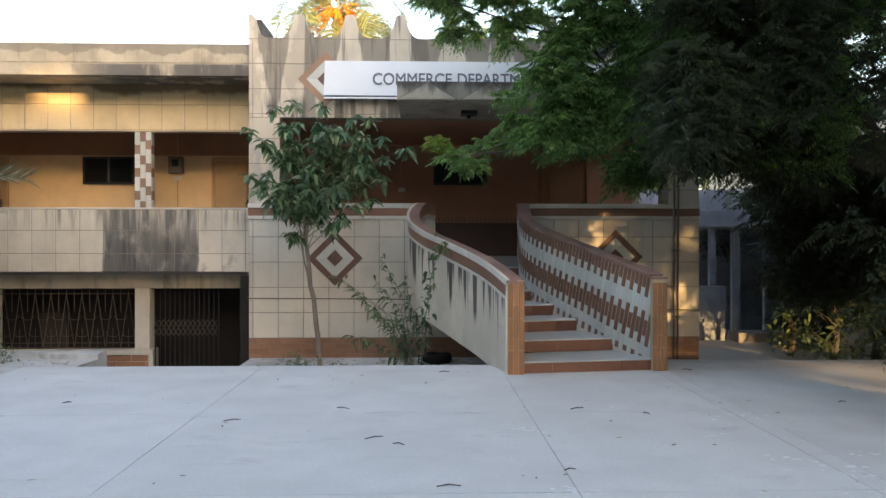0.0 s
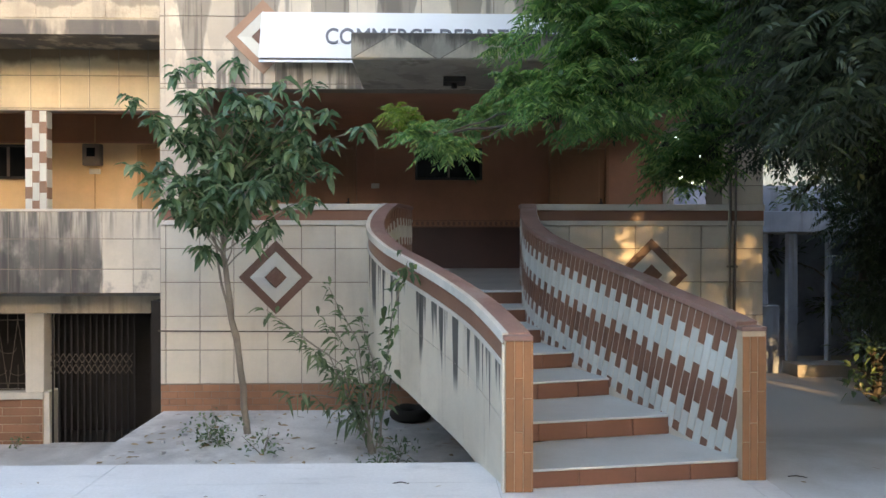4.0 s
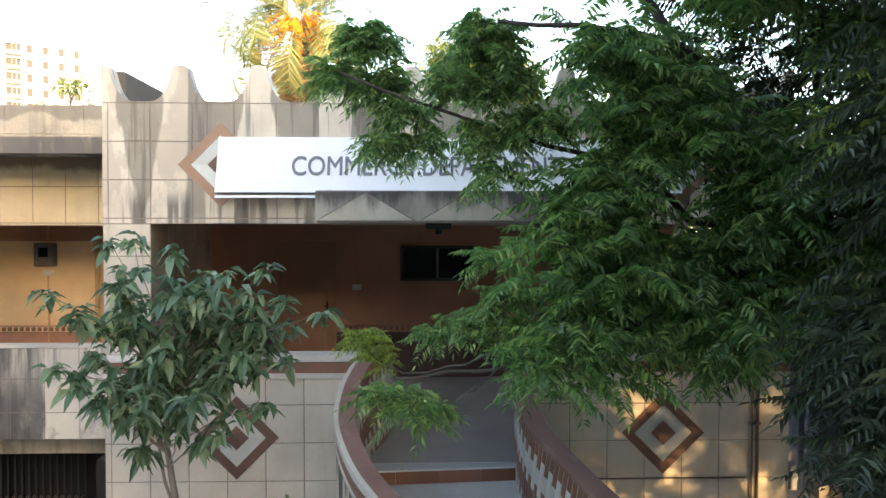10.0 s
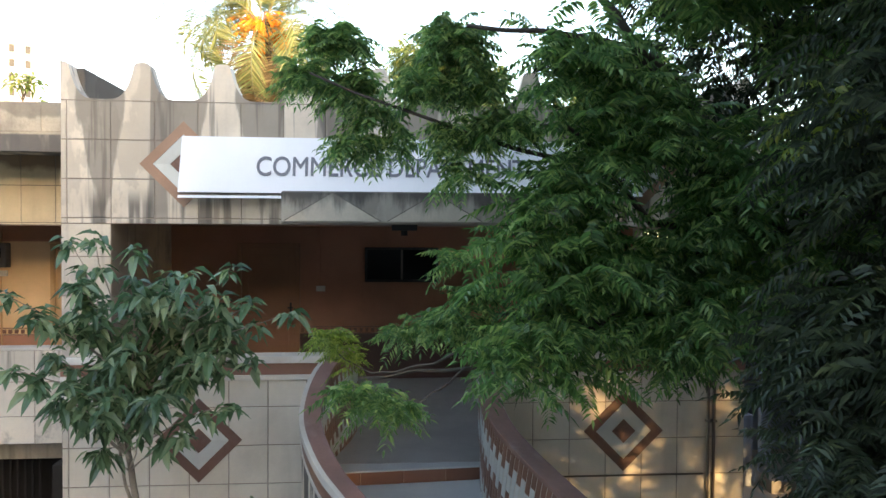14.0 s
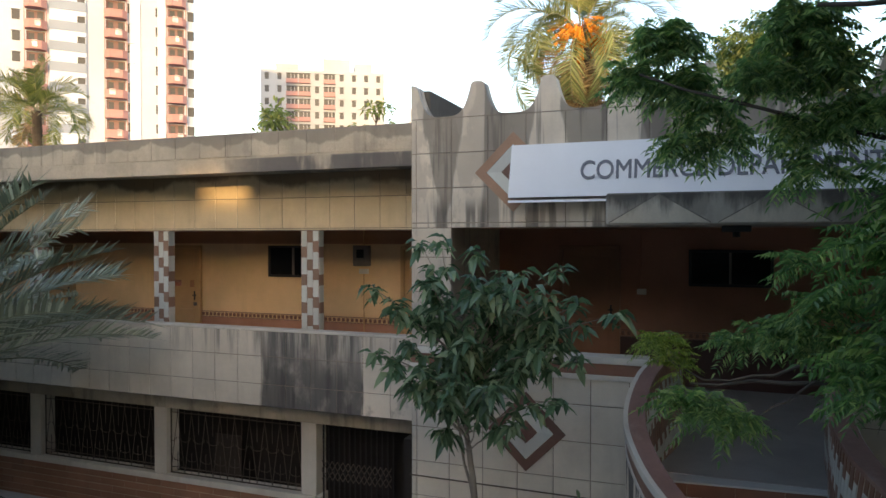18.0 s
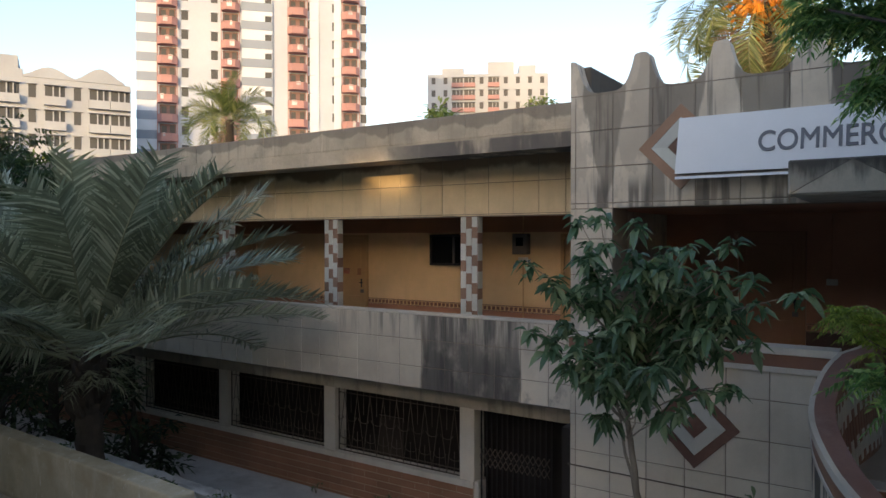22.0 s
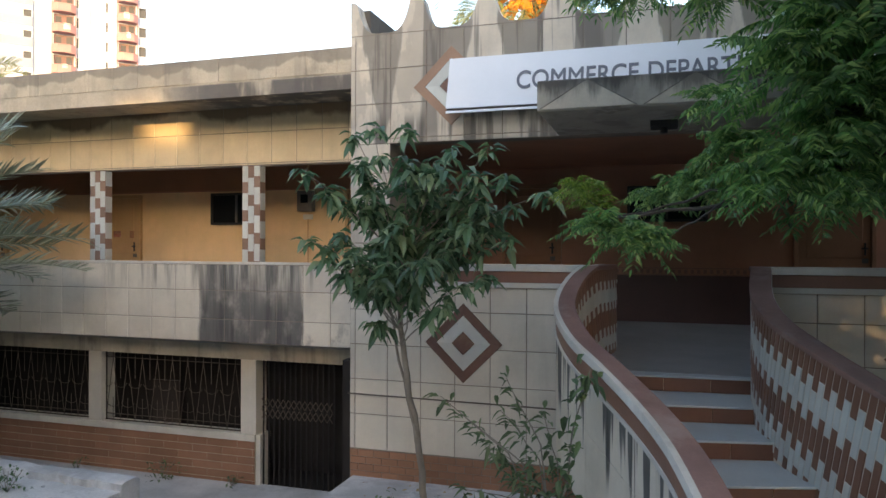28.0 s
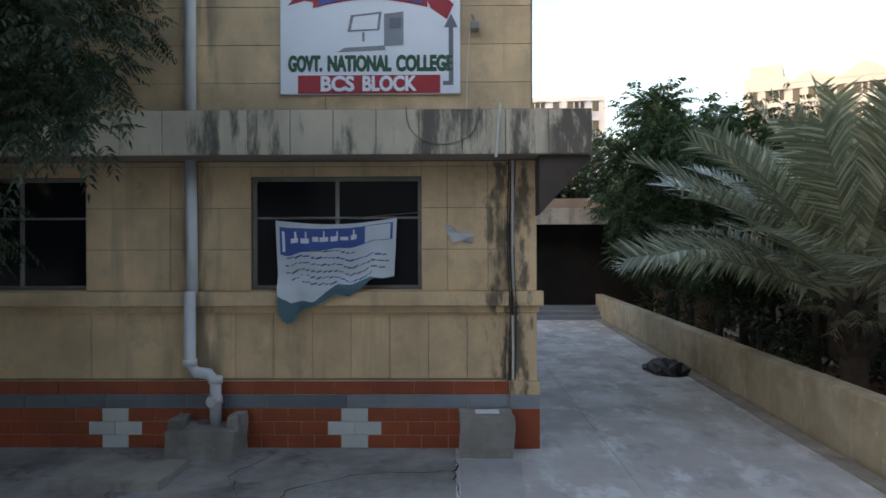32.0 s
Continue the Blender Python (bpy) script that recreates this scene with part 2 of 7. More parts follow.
def foot_line(ax, calc, noise_tex, ramp):
    z = calc("ADD", ax[2], calc("MULTIPLY", calc("SUBTRACT", noise_tex(4.0, 4.0, 4.0, 4.0), 0.5), 0.12))
    return calc("SUBTRACT", 1.0, ramp(z, 0.02, 0.1))


def white_scuffs(ax, calc, noise_tex, ramp):
    return ramp(noise_tex(13.0, 13.0, 3.2, 4.0, 0.6), 0.63, 0.7)


def brown_blots(ax, calc, noise_tex, ramp):
    return ramp(noise_tex(1.3, 1.3, 2.0, 5.0, 0.65), 0.46, 0.66)


def lane_scars(ax, calc, noise_tex, ramp):
    return ramp(noise_tex(1.0, 1.7, 1.0, 7.0, 0.66), 0.52, 0.63)


def lane_dirt(ax, calc, noise_tex, ramp):
    return ramp(noise_tex(0.8, 1.5, 1.0, 7.0, 0.66), 0.54, 0.66)


def lane_warmth(ax, calc, noise_tex, ramp):
    return ramp(noise_tex(0.22, 0.55, 0.5, 6.0, 0.62), 0.46, 0.56)


def terrace_scuffs(ax, calc, noise_tex, ramp):
    return ramp(noise_tex(1.0, 2.6, 1.0, 7.0, 0.7), 0.56, 0.72)


def white_scuffs_flat(ax, calc, noise_tex, ramp):
    return ramp(noise_tex(7.0, 16.0, 1.0, 6.0, 0.7), 0.64, 0.7)


def fascia_soot_and_shade(ax, calc, noise_tex, ramp):
    """Brown damp that hangs from the top of the fascia with a wavy edge, plus the eave's shade painted in."""
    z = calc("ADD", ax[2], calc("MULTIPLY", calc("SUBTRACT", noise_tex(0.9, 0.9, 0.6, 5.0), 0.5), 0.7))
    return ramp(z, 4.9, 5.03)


def canopy_soot(ax, calc, noise_tex, ramp):
    """Black damp that runs down from the top of the canopy edge."""
    z = calc("ADD", ax[2], calc("MULTIPLY", calc("SUBTRACT", noise_tex(4.0, 4.0, 0.7, 5.0, 0.7), 0.5), 0.75))
    return ramp(z, 4.24, 4.44)


SOOT = (0.085, 0.075, 0.065)
CREAM = (0.70, 0.635, 0.535)
M_cream = material("cream_wall_tile", CREAM, 0.55, 0.06, 0.08, 0.12, (0.20, 0.16, 0.12), 0.14, 0.08, piece=0.05)
M_rail_panel = material("stair_parapet_panel", (0.72, 0.64, 0.52), 0.6, 0.08, 0.1, 0.15, (0.3, 0.27, 0.22), 0.12, 0.12, marks=((rail_drips, (0.05, 0.048, 0.048), 0.92),))
M_cream_old = material("cream_tile_streaked", (0.64, 0.57, 0.46), 0.65, 0.08, 0.1, 0.25, (0.2, 0.17, 0.14), 0.3, 0.12, piece=0.05, marks=((grey_patches, (0.38, 0.345, 0.30), 0.6), (black_drips, SOOT, 0.35)))
M_crest = material("sooty_crest_tile", (0.71, 0.625, 0.51), 0.65, 0.08, 0.1, 0.2, (0.25, 0.21, 0.17), 0.15, 0.12, piece=0.04, marks=((grey_patches, (0.42, 0.37, 0.30), 0.5), (crest_drips, (0.19, 0.165, 0.135), 0.72), (long_drips, (0.15, 0.13, 0.11), 0.7), (low_drips, SOOT, 0.8)))
M_fascia = material("ochre_cream_tile_band", (0.75, 0.60, 0.385), 0.55, 0.07, 0.1, 0.15, (0.3, 0.22, 0.13), 0.15, 0.1, piece=0.05, marks=((fascia_soot_and_shade, (0.16, 0.095, 0.05), 0.85),))
M_lane = material("worn_lane_concrete", (0.66, 0.635, 0.60), 0.88, 0.15, 0.2, 0.65, (0.33, 0.29, 0.255), 0.0, 0.25, piece=0.05, second=(0.66, 0.64, 0.61), second_amount=0.6, marks=((lane_warmth, (0.45, 0.41, 0.37), 0.6), (lane_scars, (0.80, 0.79, 0.77), 0.6), (lane_dirt, (0.27, 0.25, 0.23), 0.5)))
M_parapet = material("parapet_tile", CREAM, 0.6, 0.07, 0.1, 0.12, (0.25, 0.21, 0.17), 0.1, 0.12, piece=0.05, marks=((top_drips, SOOT, 0.7), (foot_stain, SOOT, 0.5), (soot_patch, (0.085, 0.083, 0.083), 0.9), (soot_streaks, (0.03, 0.03, 0.031), 0.6)))
M_eave = material("eave_plaster", (0.55, 0.47, 0.36), 0.85, 0.14, 0.22, 0.45, (0.2, 0.17, 0.135), 0.6, 0.25, marks=((eave_tide, (0.17, 0.15, 0.125), 0.6), (eave_patch, (0.09, 0.085, 0.085), 0.85)))
M_ledge = material("ledge_tile", (0.66, 0.56, 0.41), 0.75, 0.08, 0.12, 0.2, (0.2, 0.17, 0.13), 0.12, 0.2, piece=0.05, marks=((ledge_drips, (0.06, 0.052, 0.045), 0.85),))
M_canopy = material("canopy_plaster", (0.44, 0.395, 0.33), 0.85, 0.1, 0.15, 0.3, (0.1, 0.09, 0.08), 0.3, 0.25, marks=((grey_patches, (0.22, 0.195, 0.165), 0.6), (canopy_soot, (0.06, 0.054, 0.048), 0.85)))
M_plaster = material("weathered_plaster", (0.50, 0.44, 0.35), 0.85, 0.12, 0.15, 0.55, (0.12, 0.11, 0.10), 0.6, 0.25)
M_grey_plaster = material("grey_plaster", (0.36, 0.34, 0.32), 0.9, 0.12, 0.15, 0.3, (0.12, 0.12, 0.12), 0.3, 0.25)
M_joint = material("joint_mortar", (0.30, 0.25, 0.20), 0.95, 0.1, 0.1, bump=0.1)
M_brown = material("brown_glazed_tile", (0.255, 0.125, 0.083), 0.4, 0.1, 0.12, 0.1, (0.1, 0.06, 0.05), 0.0, 0.08, piece=0.12)
M_inlay = material("dull_brown_inlay", (0.185, 0.095, 0.068), 0.55, 0.14, 0.2, 0.4, (0.30, 0.22, 0.17), 0.0, 0.1)
M_brownlight = material("tan_glazed_tile", (0.36, 0.17, 0.08), 0.42, 0.1, 0.12, 0.1, (0.1, 0.06, 0.05), 0.0, 0.08, piece=0.1)
M_faded = material("faded_brown_tile", (0.42, 0.25, 0.165), 0.55, 0.1, 0.12, 0.15, (0.25, 0.16, 0.12), 0.0, 0.08)
M_riser = material("riser_tile", (0.20, 0.085, 0.052), 0.45, 0.1, 0.12, 0.1, (0.12, 0.07, 0.05), 0.0, 0.08, piece=0.08)
M_coping = material("rose_brown_coping", (0.31, 0.18, 0.15), 0.55, 0.14, 0.2, 0.4, (0.45, 0.36, 0.32), 0.0, 0.2, second=(0.2, 0.115, 0.095), second_amount=0.5)
M_white_tile = material("white_glazed_tile", (0.62, 0.64, 0.60), 0.4, 0.06, 0.06, 0.15, (0.3, 0.29, 0.26), 0.0, 0.05, piece=0.08)
M_trim = material("off_white_trim", (0.68, 0.64, 0.57), 0.65, 0.09, 0.12, 0.4, (0.38, 0.34, 0.29), 0.25, 0.18)
M_brick = material("red_brick_tile", (0.36, 0.18, 0.105), 0.6, 0.1, 0.15, 0.15, (0.16, 0.10, 0.08), 0.0, 0.12, piece=0.13)
M_mortar = material("pale_mortar", (0.60, 0.47, 0.33), 0.95, 0.1, 0.1)
M_terrace = material("pale_concrete", (0.73, 0.72, 0.71), 0.8, 0.04, 0.16, 0.1, (0.46, 0.45, 0.44), 0.0, 0.22, piece=0.025, second=(0.62, 0.61, 0.60), second_amount=0.35, marks=((terrace_scuffs, (0.42, 0.41, 0.40), 0.45), (white_scuffs_flat, (0.78, 0.78, 0.78), 0.3)))
M_yard = material("worn_yard_concrete", (0.70, 0.69, 0.68), 0.88, 0.05, 0.18, 0.15, (0.46, 0.45, 0.44), 0.0, 0.3, second=(0.58, 0.57, 0.56), second_amount=0.4, marks=((yard_dust, (0.36, 0.315, 0.26), 0.85),))
M_concrete = material("rough_concrete", (0.48, 0.46, 0.43), 0.9, 0.12, 0.2, 0.3, (0.2, 0.19, 0.17), 0.0, 0.35, second=(0.5, 0.48, 0.45))
M_landing = material("grey_landing_terrazzo", (0.36, 0.35, 0.33), 0.5, 0.08, 0.12, 0.2, (0.24, 0.22, 0.2), 0.0, 0.1)
M_court = material("court_concrete", (0.66, 0.64, 0.61), 0.92, 0.12, 0.3, 0.45, (0.3, 0.28, 0.25), 0.0, 0.4, second=(0.64, 0.62, 0.59))
M_bed = material("mottled_old_concrete", (0.58, 0.565, 0.545), 0.93, 0.16, 0.22, 0.4, (0.24, 0.225, 0.205), 0.0, 0.5, second=(0.72, 0.71, 0.69), second_amount=0.7)
M_ground = material("dusty_ground", (0.40, 0.37, 0.32), 0.95, 0.15, 0.2, 0.3, (0.17, 0.15, 0.13), 0.0, 0.4)
M_tread = material("blue_grey_terrazzo", (0.50, 0.53, 0.53), 0.5, 0.06, 0.12, 0.12, (0.27, 0.27, 0.26), 0.0, 0.08)
M_ochre = material("ochre_wall_paint", (0.76, 0.51, 0.27), 0.6, 0.06, 0.06, 0.1, (0.4, 0.26, 0.15), 0.1, 0.06)
M_rust = material("terracotta_wall_paint", (0.44, 0.205, 0.122), 0.65, 0.08, 0.08, 0.1, (0.2, 0.1, 0.06), 0.08, 0.08)
M_dado = material("dark_brown_dado", (0.08, 0.034, 0.027), 0.5, 0.1, 0.1, bump=0.08)
M_door = material("brown_painted_door", (0.36, 0.17, 0.085), 0.5, 0.08, 0.1, bump=0.1)
M_door_ochre = material("ochre_painted_door", (0.52, 0.31, 0.14), 0.5, 0.08, 0.1, bump=0.1)
M_black = material("black_iron", (0.025, 0.022, 0.02), 0.55, 0.1, 0.2, bump=0.1)
M_iron = material("rusty_grey_iron", (0.17, 0.145, 0.125), 0.65, 0.15, 0.25, 0.3, (0.12, 0.06, 0.035), 0.0, 0.2)
# Near-black for tyre and cracks; also paints shade into rooms and undersides.
M_dark = material("painted_shade_and_black", (0.03, 0.024, 0.02), 0.9, 0.2, 0.1)
M_glass = glass_material("dark_window_glass", (0.012, 0.013, 0.014))
M_board = material("white_sign_sheet", (0.84, 0.86, 0.89), 0.35, 0.02, 0.03, 0.06, (0.6, 0.6, 0.6), 0.0, 0.02)
M_letter = material("grey_lettering", (0.16, 0.17, 0.20), 0.5, 0.05, 0.0, bump=0)
M_pvc = material("white_pvc_pipe", (0.76, 0.77, 0.77), 0.4, 0.06, 0.05, 0.15, (0.3, 0.3, 0.3), 0.0, 0.02)
M_bark = material("grey_brown_bark", (0.32, 0.28, 0.23), 0.9, 0.15, 0.35, bump=0.8, scale=1.5)
M_neem_bark = material("dark_bark", (0.075, 0.062, 0.05), 0.95, 0.15, 0.3, bump=0.8, scale=1.5)
M_palm_bark = material("palm_trunk_bark", (0.085, 0.065, 0.05), 0.95, 0.2, 0.4, bump=0.9, scale=1.5)
M_leaf = leaf_material("broad_leaf", (0.10, 0.185, 0.10), (0.28, 0.37, 0.22), 0.24, 0.28)
M_neem = leaf_material("neem_leaf", (0.095, 0.21, 0.07), (0.28, 0.40, 0.145), 0.28, 0.48)
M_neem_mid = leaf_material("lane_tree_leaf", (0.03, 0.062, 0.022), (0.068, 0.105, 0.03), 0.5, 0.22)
# Dark copy of the neem leaf; crown shade is put into its colour.
M_neem_shade = leaf_material("shade_tone_neem_leaf", (0.024, 0.046, 0.02), (0.05, 0.074, 0.028), 0.5, 0.2)
M_palm = leaf_material("date_palm_leaf", (0.275, 0.31, 0.205), (0.60, 0.62, 0.46), 0.3, 0.17)
M_rib = material("palm_frond_rib", (0.27, 0.28, 0.17), 0.6, 0.1, 0.1, bump=0)
M_dry = leaf_material("dry_frond", (0.30, 0.21, 0.11), (0.4, 0.3, 0.16), 0.7, 0.2)
M_shrub = leaf_material("shrub_leaf", (0.09, 0.15, 0.07), (0.16, 0.22, 0.09), 0.45, 0.3)
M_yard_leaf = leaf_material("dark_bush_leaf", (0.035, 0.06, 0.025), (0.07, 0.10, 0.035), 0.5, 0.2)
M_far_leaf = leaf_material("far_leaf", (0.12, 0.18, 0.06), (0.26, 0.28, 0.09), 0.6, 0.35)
M_fruit = material("orange_dates", (0.75, 0.28, 0.03), 0.5, 0.15, 0.1, bump=0)

# ---- building helpers ----


def box(bm, x0, x1, y0, y1, z0, z1):
    v = [bm.verts.new(p) for p in ((x0, y0, z0), (x1, y0, z0), (x1, y1, z0), (x0, y1, z0), (x0, y0, z1), (x1, y0, z1), (x1, y1, z1), (x0, y1, z1))]
    for f in ((0, 3, 2, 1), (4, 5, 6, 7), (0, 1, 5, 4), (1, 2, 6, 5), (2, 3, 7, 6), (3, 0, 4, 7)):
        bm.faces.new([v[i] for i in f])
    return v


def boxes(*rows):
    bm = bmesh.new()
    for r in rows:
        box(bm, *r)
    return bm


def soft(bm, w=0.01, seg=2):
    bmesh.ops.bevel(bm, geom=list(bm.edges), offset=w, segments=seg, affect="EDGES", profile=0.6)
    return bm


def prism(points, z0, z1):
    """An upright block over a plan outline; z1 may be a function of x and y."""
    bm = bmesh.new()
    lo = [bm.verts.new((x, y, z0)) for x, y in points]
    hi = [bm.verts.new((x, y, z1(x, y) if callable(z1) else z1)) for x, y in points]
    n = len(points)
    bm.faces.new(list(reversed(lo)))
    bm.faces.new(hi)
    for i in range(n):
        bm.faces.new((lo[i], lo[(i + 1) % n], hi[(i + 1) % n], hi[i]))
    bmesh.ops.recalc_face_normals(bm, faces=bm.faces)
    return bm


def tube(bm, pts, radii, sides=8, cap=True):
    rings = []
    pts = [Vector(p) for p in pts]
    if not hasattr(radii, "__len__"):
        radii = [radii] * len(pts)
    for i, p in enumerate(pts):
        d = (pts[min(i + 1, len(pts) - 1)] - pts[max(i - 1, 0)]).normalized()
        a = d.orthogonal().normalized() if i == 0 else (side - d * side.dot(d)).normalized()
        side = a
        b = d.cross(a)
        rings.append([bm.verts.new(p + (a * math.cos(2 * math.pi * k / sides) + b * math.sin(2 * math.pi * k / sides)) * radii[i]) for k in range(sides)])
    for r, q in zip(rings[:-1], rings[1:]):
        for k in range(sides):
            bm.faces.new((r[k], r[(k + 1) % sides], q[(k + 1) % sides], q[k]))
    if cap:
        bm.faces.new(list(reversed(rings[0])))
        bm.faces.new(rings[-1])
    return bm


def tubes(*rows, sides=8):
    bm = bmesh.new()
    for pts, r in rows:
        tube(bm, pts, r, sides)
    return bm


ORIGIN = {}


def mesh_of(name, bm, mat):
    me = bpy.data.meshes.new(name)
    bm.to_mesh(me)
    bm.free()
    me.transform(Matrix.Scale(U, 4))
    me.materials.append(mat)
    return me


def hang(ob, parent):
    if parent is not None:
        ob.parent = parent
        ob.matrix_parent_inverse = Matrix.Translation(-ORIGIN.get(parent.name, Vector()))


def part(name, bm, mat, parent=None, label="", smooth=False):
    """Links a bmesh as one mesh object under a thing or a part."""
    ob = new(name, mesh_of(name, bm, mat))
    if smooth:
        ob.data.polygons.foreach_set("use_smooth", [True] * len(ob.data.polygons))
    hang(ob, parent)
    if label:
        ob["label"] = label
    return ob


def raw(name, verts, faces, mat, parent=None, label="", smooth=False):
    me = bpy.data.meshes.new(name)
    me.from_pydata([tuple(v) for v in np.asarray(verts) * U], [], faces)
    me.materials.append(mat)
    ob = new(name, me)
    if smooth:
        me.polygons.foreach_set("use_smooth", [True] * len(me.polygons))
    hang(ob, parent)
    if label:
        ob["label"] = label
    return ob


def thing(name, at, label, category, group="", kind=""):
    ob = new(name)
    ob.location = Vector(at) * U
    ORIGIN[ob.name] = Vector(at) * U
    ob.empty_display_size = 0.1
    return tagged(ob, label, category, group, kind)


PIECES = {}


def piece(name, size, at, mat, parent, turn=None):
    """A tile or brick with softened front edges, facing -y; alike pieces share one mesh."""
    w, d, h = (round(s, 3) for s in size)
    key = (name, w, d, h, mat.name)
    if key not in PIECES:
        e = min(0.006, w * 0.12, h * 0.12)
        back = [(-w / 2, 0, -h / 2), (w / 2, 0, -h / 2), (w / 2, 0, h / 2), (-w / 2, 0, h / 2)]
        mid = [(x, -d + e * 0.6, z) for x, _, z in back]
        front = [(math.copysign(abs(x) - e, x), -d, math.copysign(abs(z) - e, z)) for x, _, z in back]
        v = back + mid + front
        f = [(0, 3, 2, 1)]
        for a in (0, 4):
            f += [(a + i, a + (i + 1) % 4, a + 4 + (i + 1) % 4, a + 4 + i) for i in range(4)]
        f.append((8, 9, 10, 11))
        me = bpy.data.meshes.new(name)
        me.from_pydata([tuple(c * U for c in p) for p in v], [], f)
        me.materials.append(mat)
        PIECES[key] = me
    ob = new(name, PIECES[key])
    ob.location = Vector(at) * U
    if turn:
        ob.rotation_euler = turn
    hang(ob, parent)
    return ob


def tile_wall(parent, x0, x1, z0, z1, y, gx, gz, tw, th, mat, gap=0.012, depth=0.012, name="tile", stagger=0.0, axis="y"):
    """Tiles over a rectangle of wall, on a grid that starts at gx, gz. mat may be a function of the tile's centre."""
    j = math.floor((z0 - gz) / th)
    while gz + j * th < z1 - 0.02:
        a, b = max(z0, gz + j * th), min(z1, gz + (j + 1) * th)
        off = stagger * tw * (j % 2)
        i = math.floor((x0 - gx - off) / tw)
        while gx + off + i * tw < x1 - 0.02:
            c, e = max(x0, gx + off + i * tw), min(x1, gx + off + (i + 1) * tw)
            if e - c > 0.04 and b - a > 0.03:
                xm, zm = (c + e) / 2, (a + b) / 2
                m_ = mat(xm, zm) if callable(mat) else mat
                if axis == "y":
                    piece(name, (e - c - gap, depth, b - a - gap), (xm, y, zm), m_, parent)
                else:
                    piece(name, (e - c - gap, depth, b - a - gap), (y, xm, zm), m_, parent, (0, 0, math.pi / 2))
            i += 1
        j += 1


def structure(name, bm, mat, label, category):
    return tagged(part(name, bm, mat), label, category, kind="structure")


def text_part(name, body, size, at, rot, mat, parent, width=None, extrude=0.004, bold=0.0, label="", fat=0.0):
    cu = bpy.data.curves.new(name, "FONT")
    cu.body, cu.size, cu.extrude, cu.offset = body, size * U, extrude * U, bold * U
    cu.align_x, cu.align_y = "LEFT", "BOTTOM_BASELINE"
    tmp = new(name, cu)
    dg = bpy.context.evaluated_depsgraph_get()
    me = bpy.data.meshes.new_from_object(tmp.evaluated_get(dg))
    bpy.data.objects.remove(tmp)
    xs = [v.co.x for v in me.vertices]
    k = 1.0
    if width:
        k = width * U / (max(xs) - min(xs))
    me.transform(Matrix.Diagonal((k, 1, 1, 1)) @ Matrix.Translation((-min(xs), 0, 0)))
    if fat:
        # thicker strokes: shifted copies, each a hair behind the last
        bm = bmesh.new()
        for i, (a, b) in enumerate(((0, 0), (1, 0), (-1, 0), (0, 1), (0, -1), (0.7, 0.7), (-0.7, 0.7), (0.7, -0.7), (-0.7, -0.7))):
            n0 = len(bm.verts)
            bm.from_mesh(me)
            bm.verts.ensure_lookup_table()
            for v in bm.verts[n0:]:
                v.co += Vector((a * fat * U, b * fat * U, -0.0004 * i))
        bm.to_mesh(me)
        bm.free()
    me.transform(Matrix.Translation(Vector(at) * U) @ Euler(rot).to_matrix().to_4x4())
    me.materials.clear()
    me.materials.append(mat)
    ob = new(name, me)
    hang(ob, parent)
    if label:
        ob["label"] = label
    return ob

# ---- ground, terrace, beds ----
structure("ground", boxes((-900, 900, -900, 900, -2.2, -1.68)), M_ground, "dusty bare ground that reaches the horizon", "ground")

terrace = structure("terrace_floor", boxes((-60, 3.16, -30, 9.38, -1.75, -0.008)), M_concrete, "pale concrete terrace with slab joints", "terrace")
JX = [1.03 + 3.13 * i for i in range(-9, 1)] + [2.97, 3.16]
JY = [6.70 + 2.2 * j for j in range(-9, 2)] + [9.40]


def slab(x0, x1, y0, y1, mat=M_terrace, gap=0.006):
    bm = boxes((x0 + gap / 2, x1 - gap / 2, y0 + gap / 2, y1 - gap / 2, -0.05, 0.0))
    part("slab", bm, mat, terrace)


for i in range(len(JX) - 1):
    for j in range(len(JY) - 1):
        x0, x1, y0, y1 = JX[i], JX[i + 1], JY[j], JY[j + 1]
        if x1 - x0 > 0.1 and y1 - y0 > 0.1:
            slab(x0, x1, y0, y1, M_lane if x1 < -5 else M_terrace)


def ramp_z(x, y):
    s = min(1.0, max(0.0, (y - 9.4) / 4.2))
    return -0.76 * s * s * (3 - 2 * s)


def ramp_sheet():
    bm = bmesh.new()
    ys = [-30, -12, -6, 0, 3, 5, 7, 8.5] + [9.4 + 0.3 * k for k in range(15)] + [15, 18, 24, 40, 70]
    xs = [3.16, 4.5, 6, 8, 11, 16, 24, 40, 70]
    grid = [[bm.verts.new((x, y, ramp_z(x, y) + (0.0 if y < 9 else 0.012 * math.sin(3.1 * x + 2.3 * y)))) for x in xs] for y in ys]
    for a, b in zip(grid[:-1], grid[1:]):
        for k in range(len(xs) - 1):
            bm.faces.new((a[k], a[k + 1], b[k + 1], b[k]))
    return bm


structure("side_yard_ground", ramp_sheet(), M_yard, "worn concrete yard sloping down beside the stair", "ground")

bed_pts = [(-3.32, 13.75), (-3.32, 11.0), (-3.55, 9.38), (1.1, 9.38), (2.2, 11.0), (2.2, 13.75)]
structure("tree_bed", prism(bed_pts, -1.75, lambda x, y: -0.58 if y > 10 else -0.62), M_bed, "rough concrete bed under the tree, strewn with dry leaves", "planting bed")
structure("court_bed", prism([(-26, 9.7), (-5.15, 9.42), (-5.15, 11.55), (-9, 11.75), (-26, 12.3)], -1.75, -0.2), M_court, "cracked concrete slab along the sunken court", "slab")
structure("court_floor", boxes((-26, -3.39, 11.5, 15.5, -1.8, -1.52)), M_court, "dusty grey concrete floor of the sunken court", "floor")


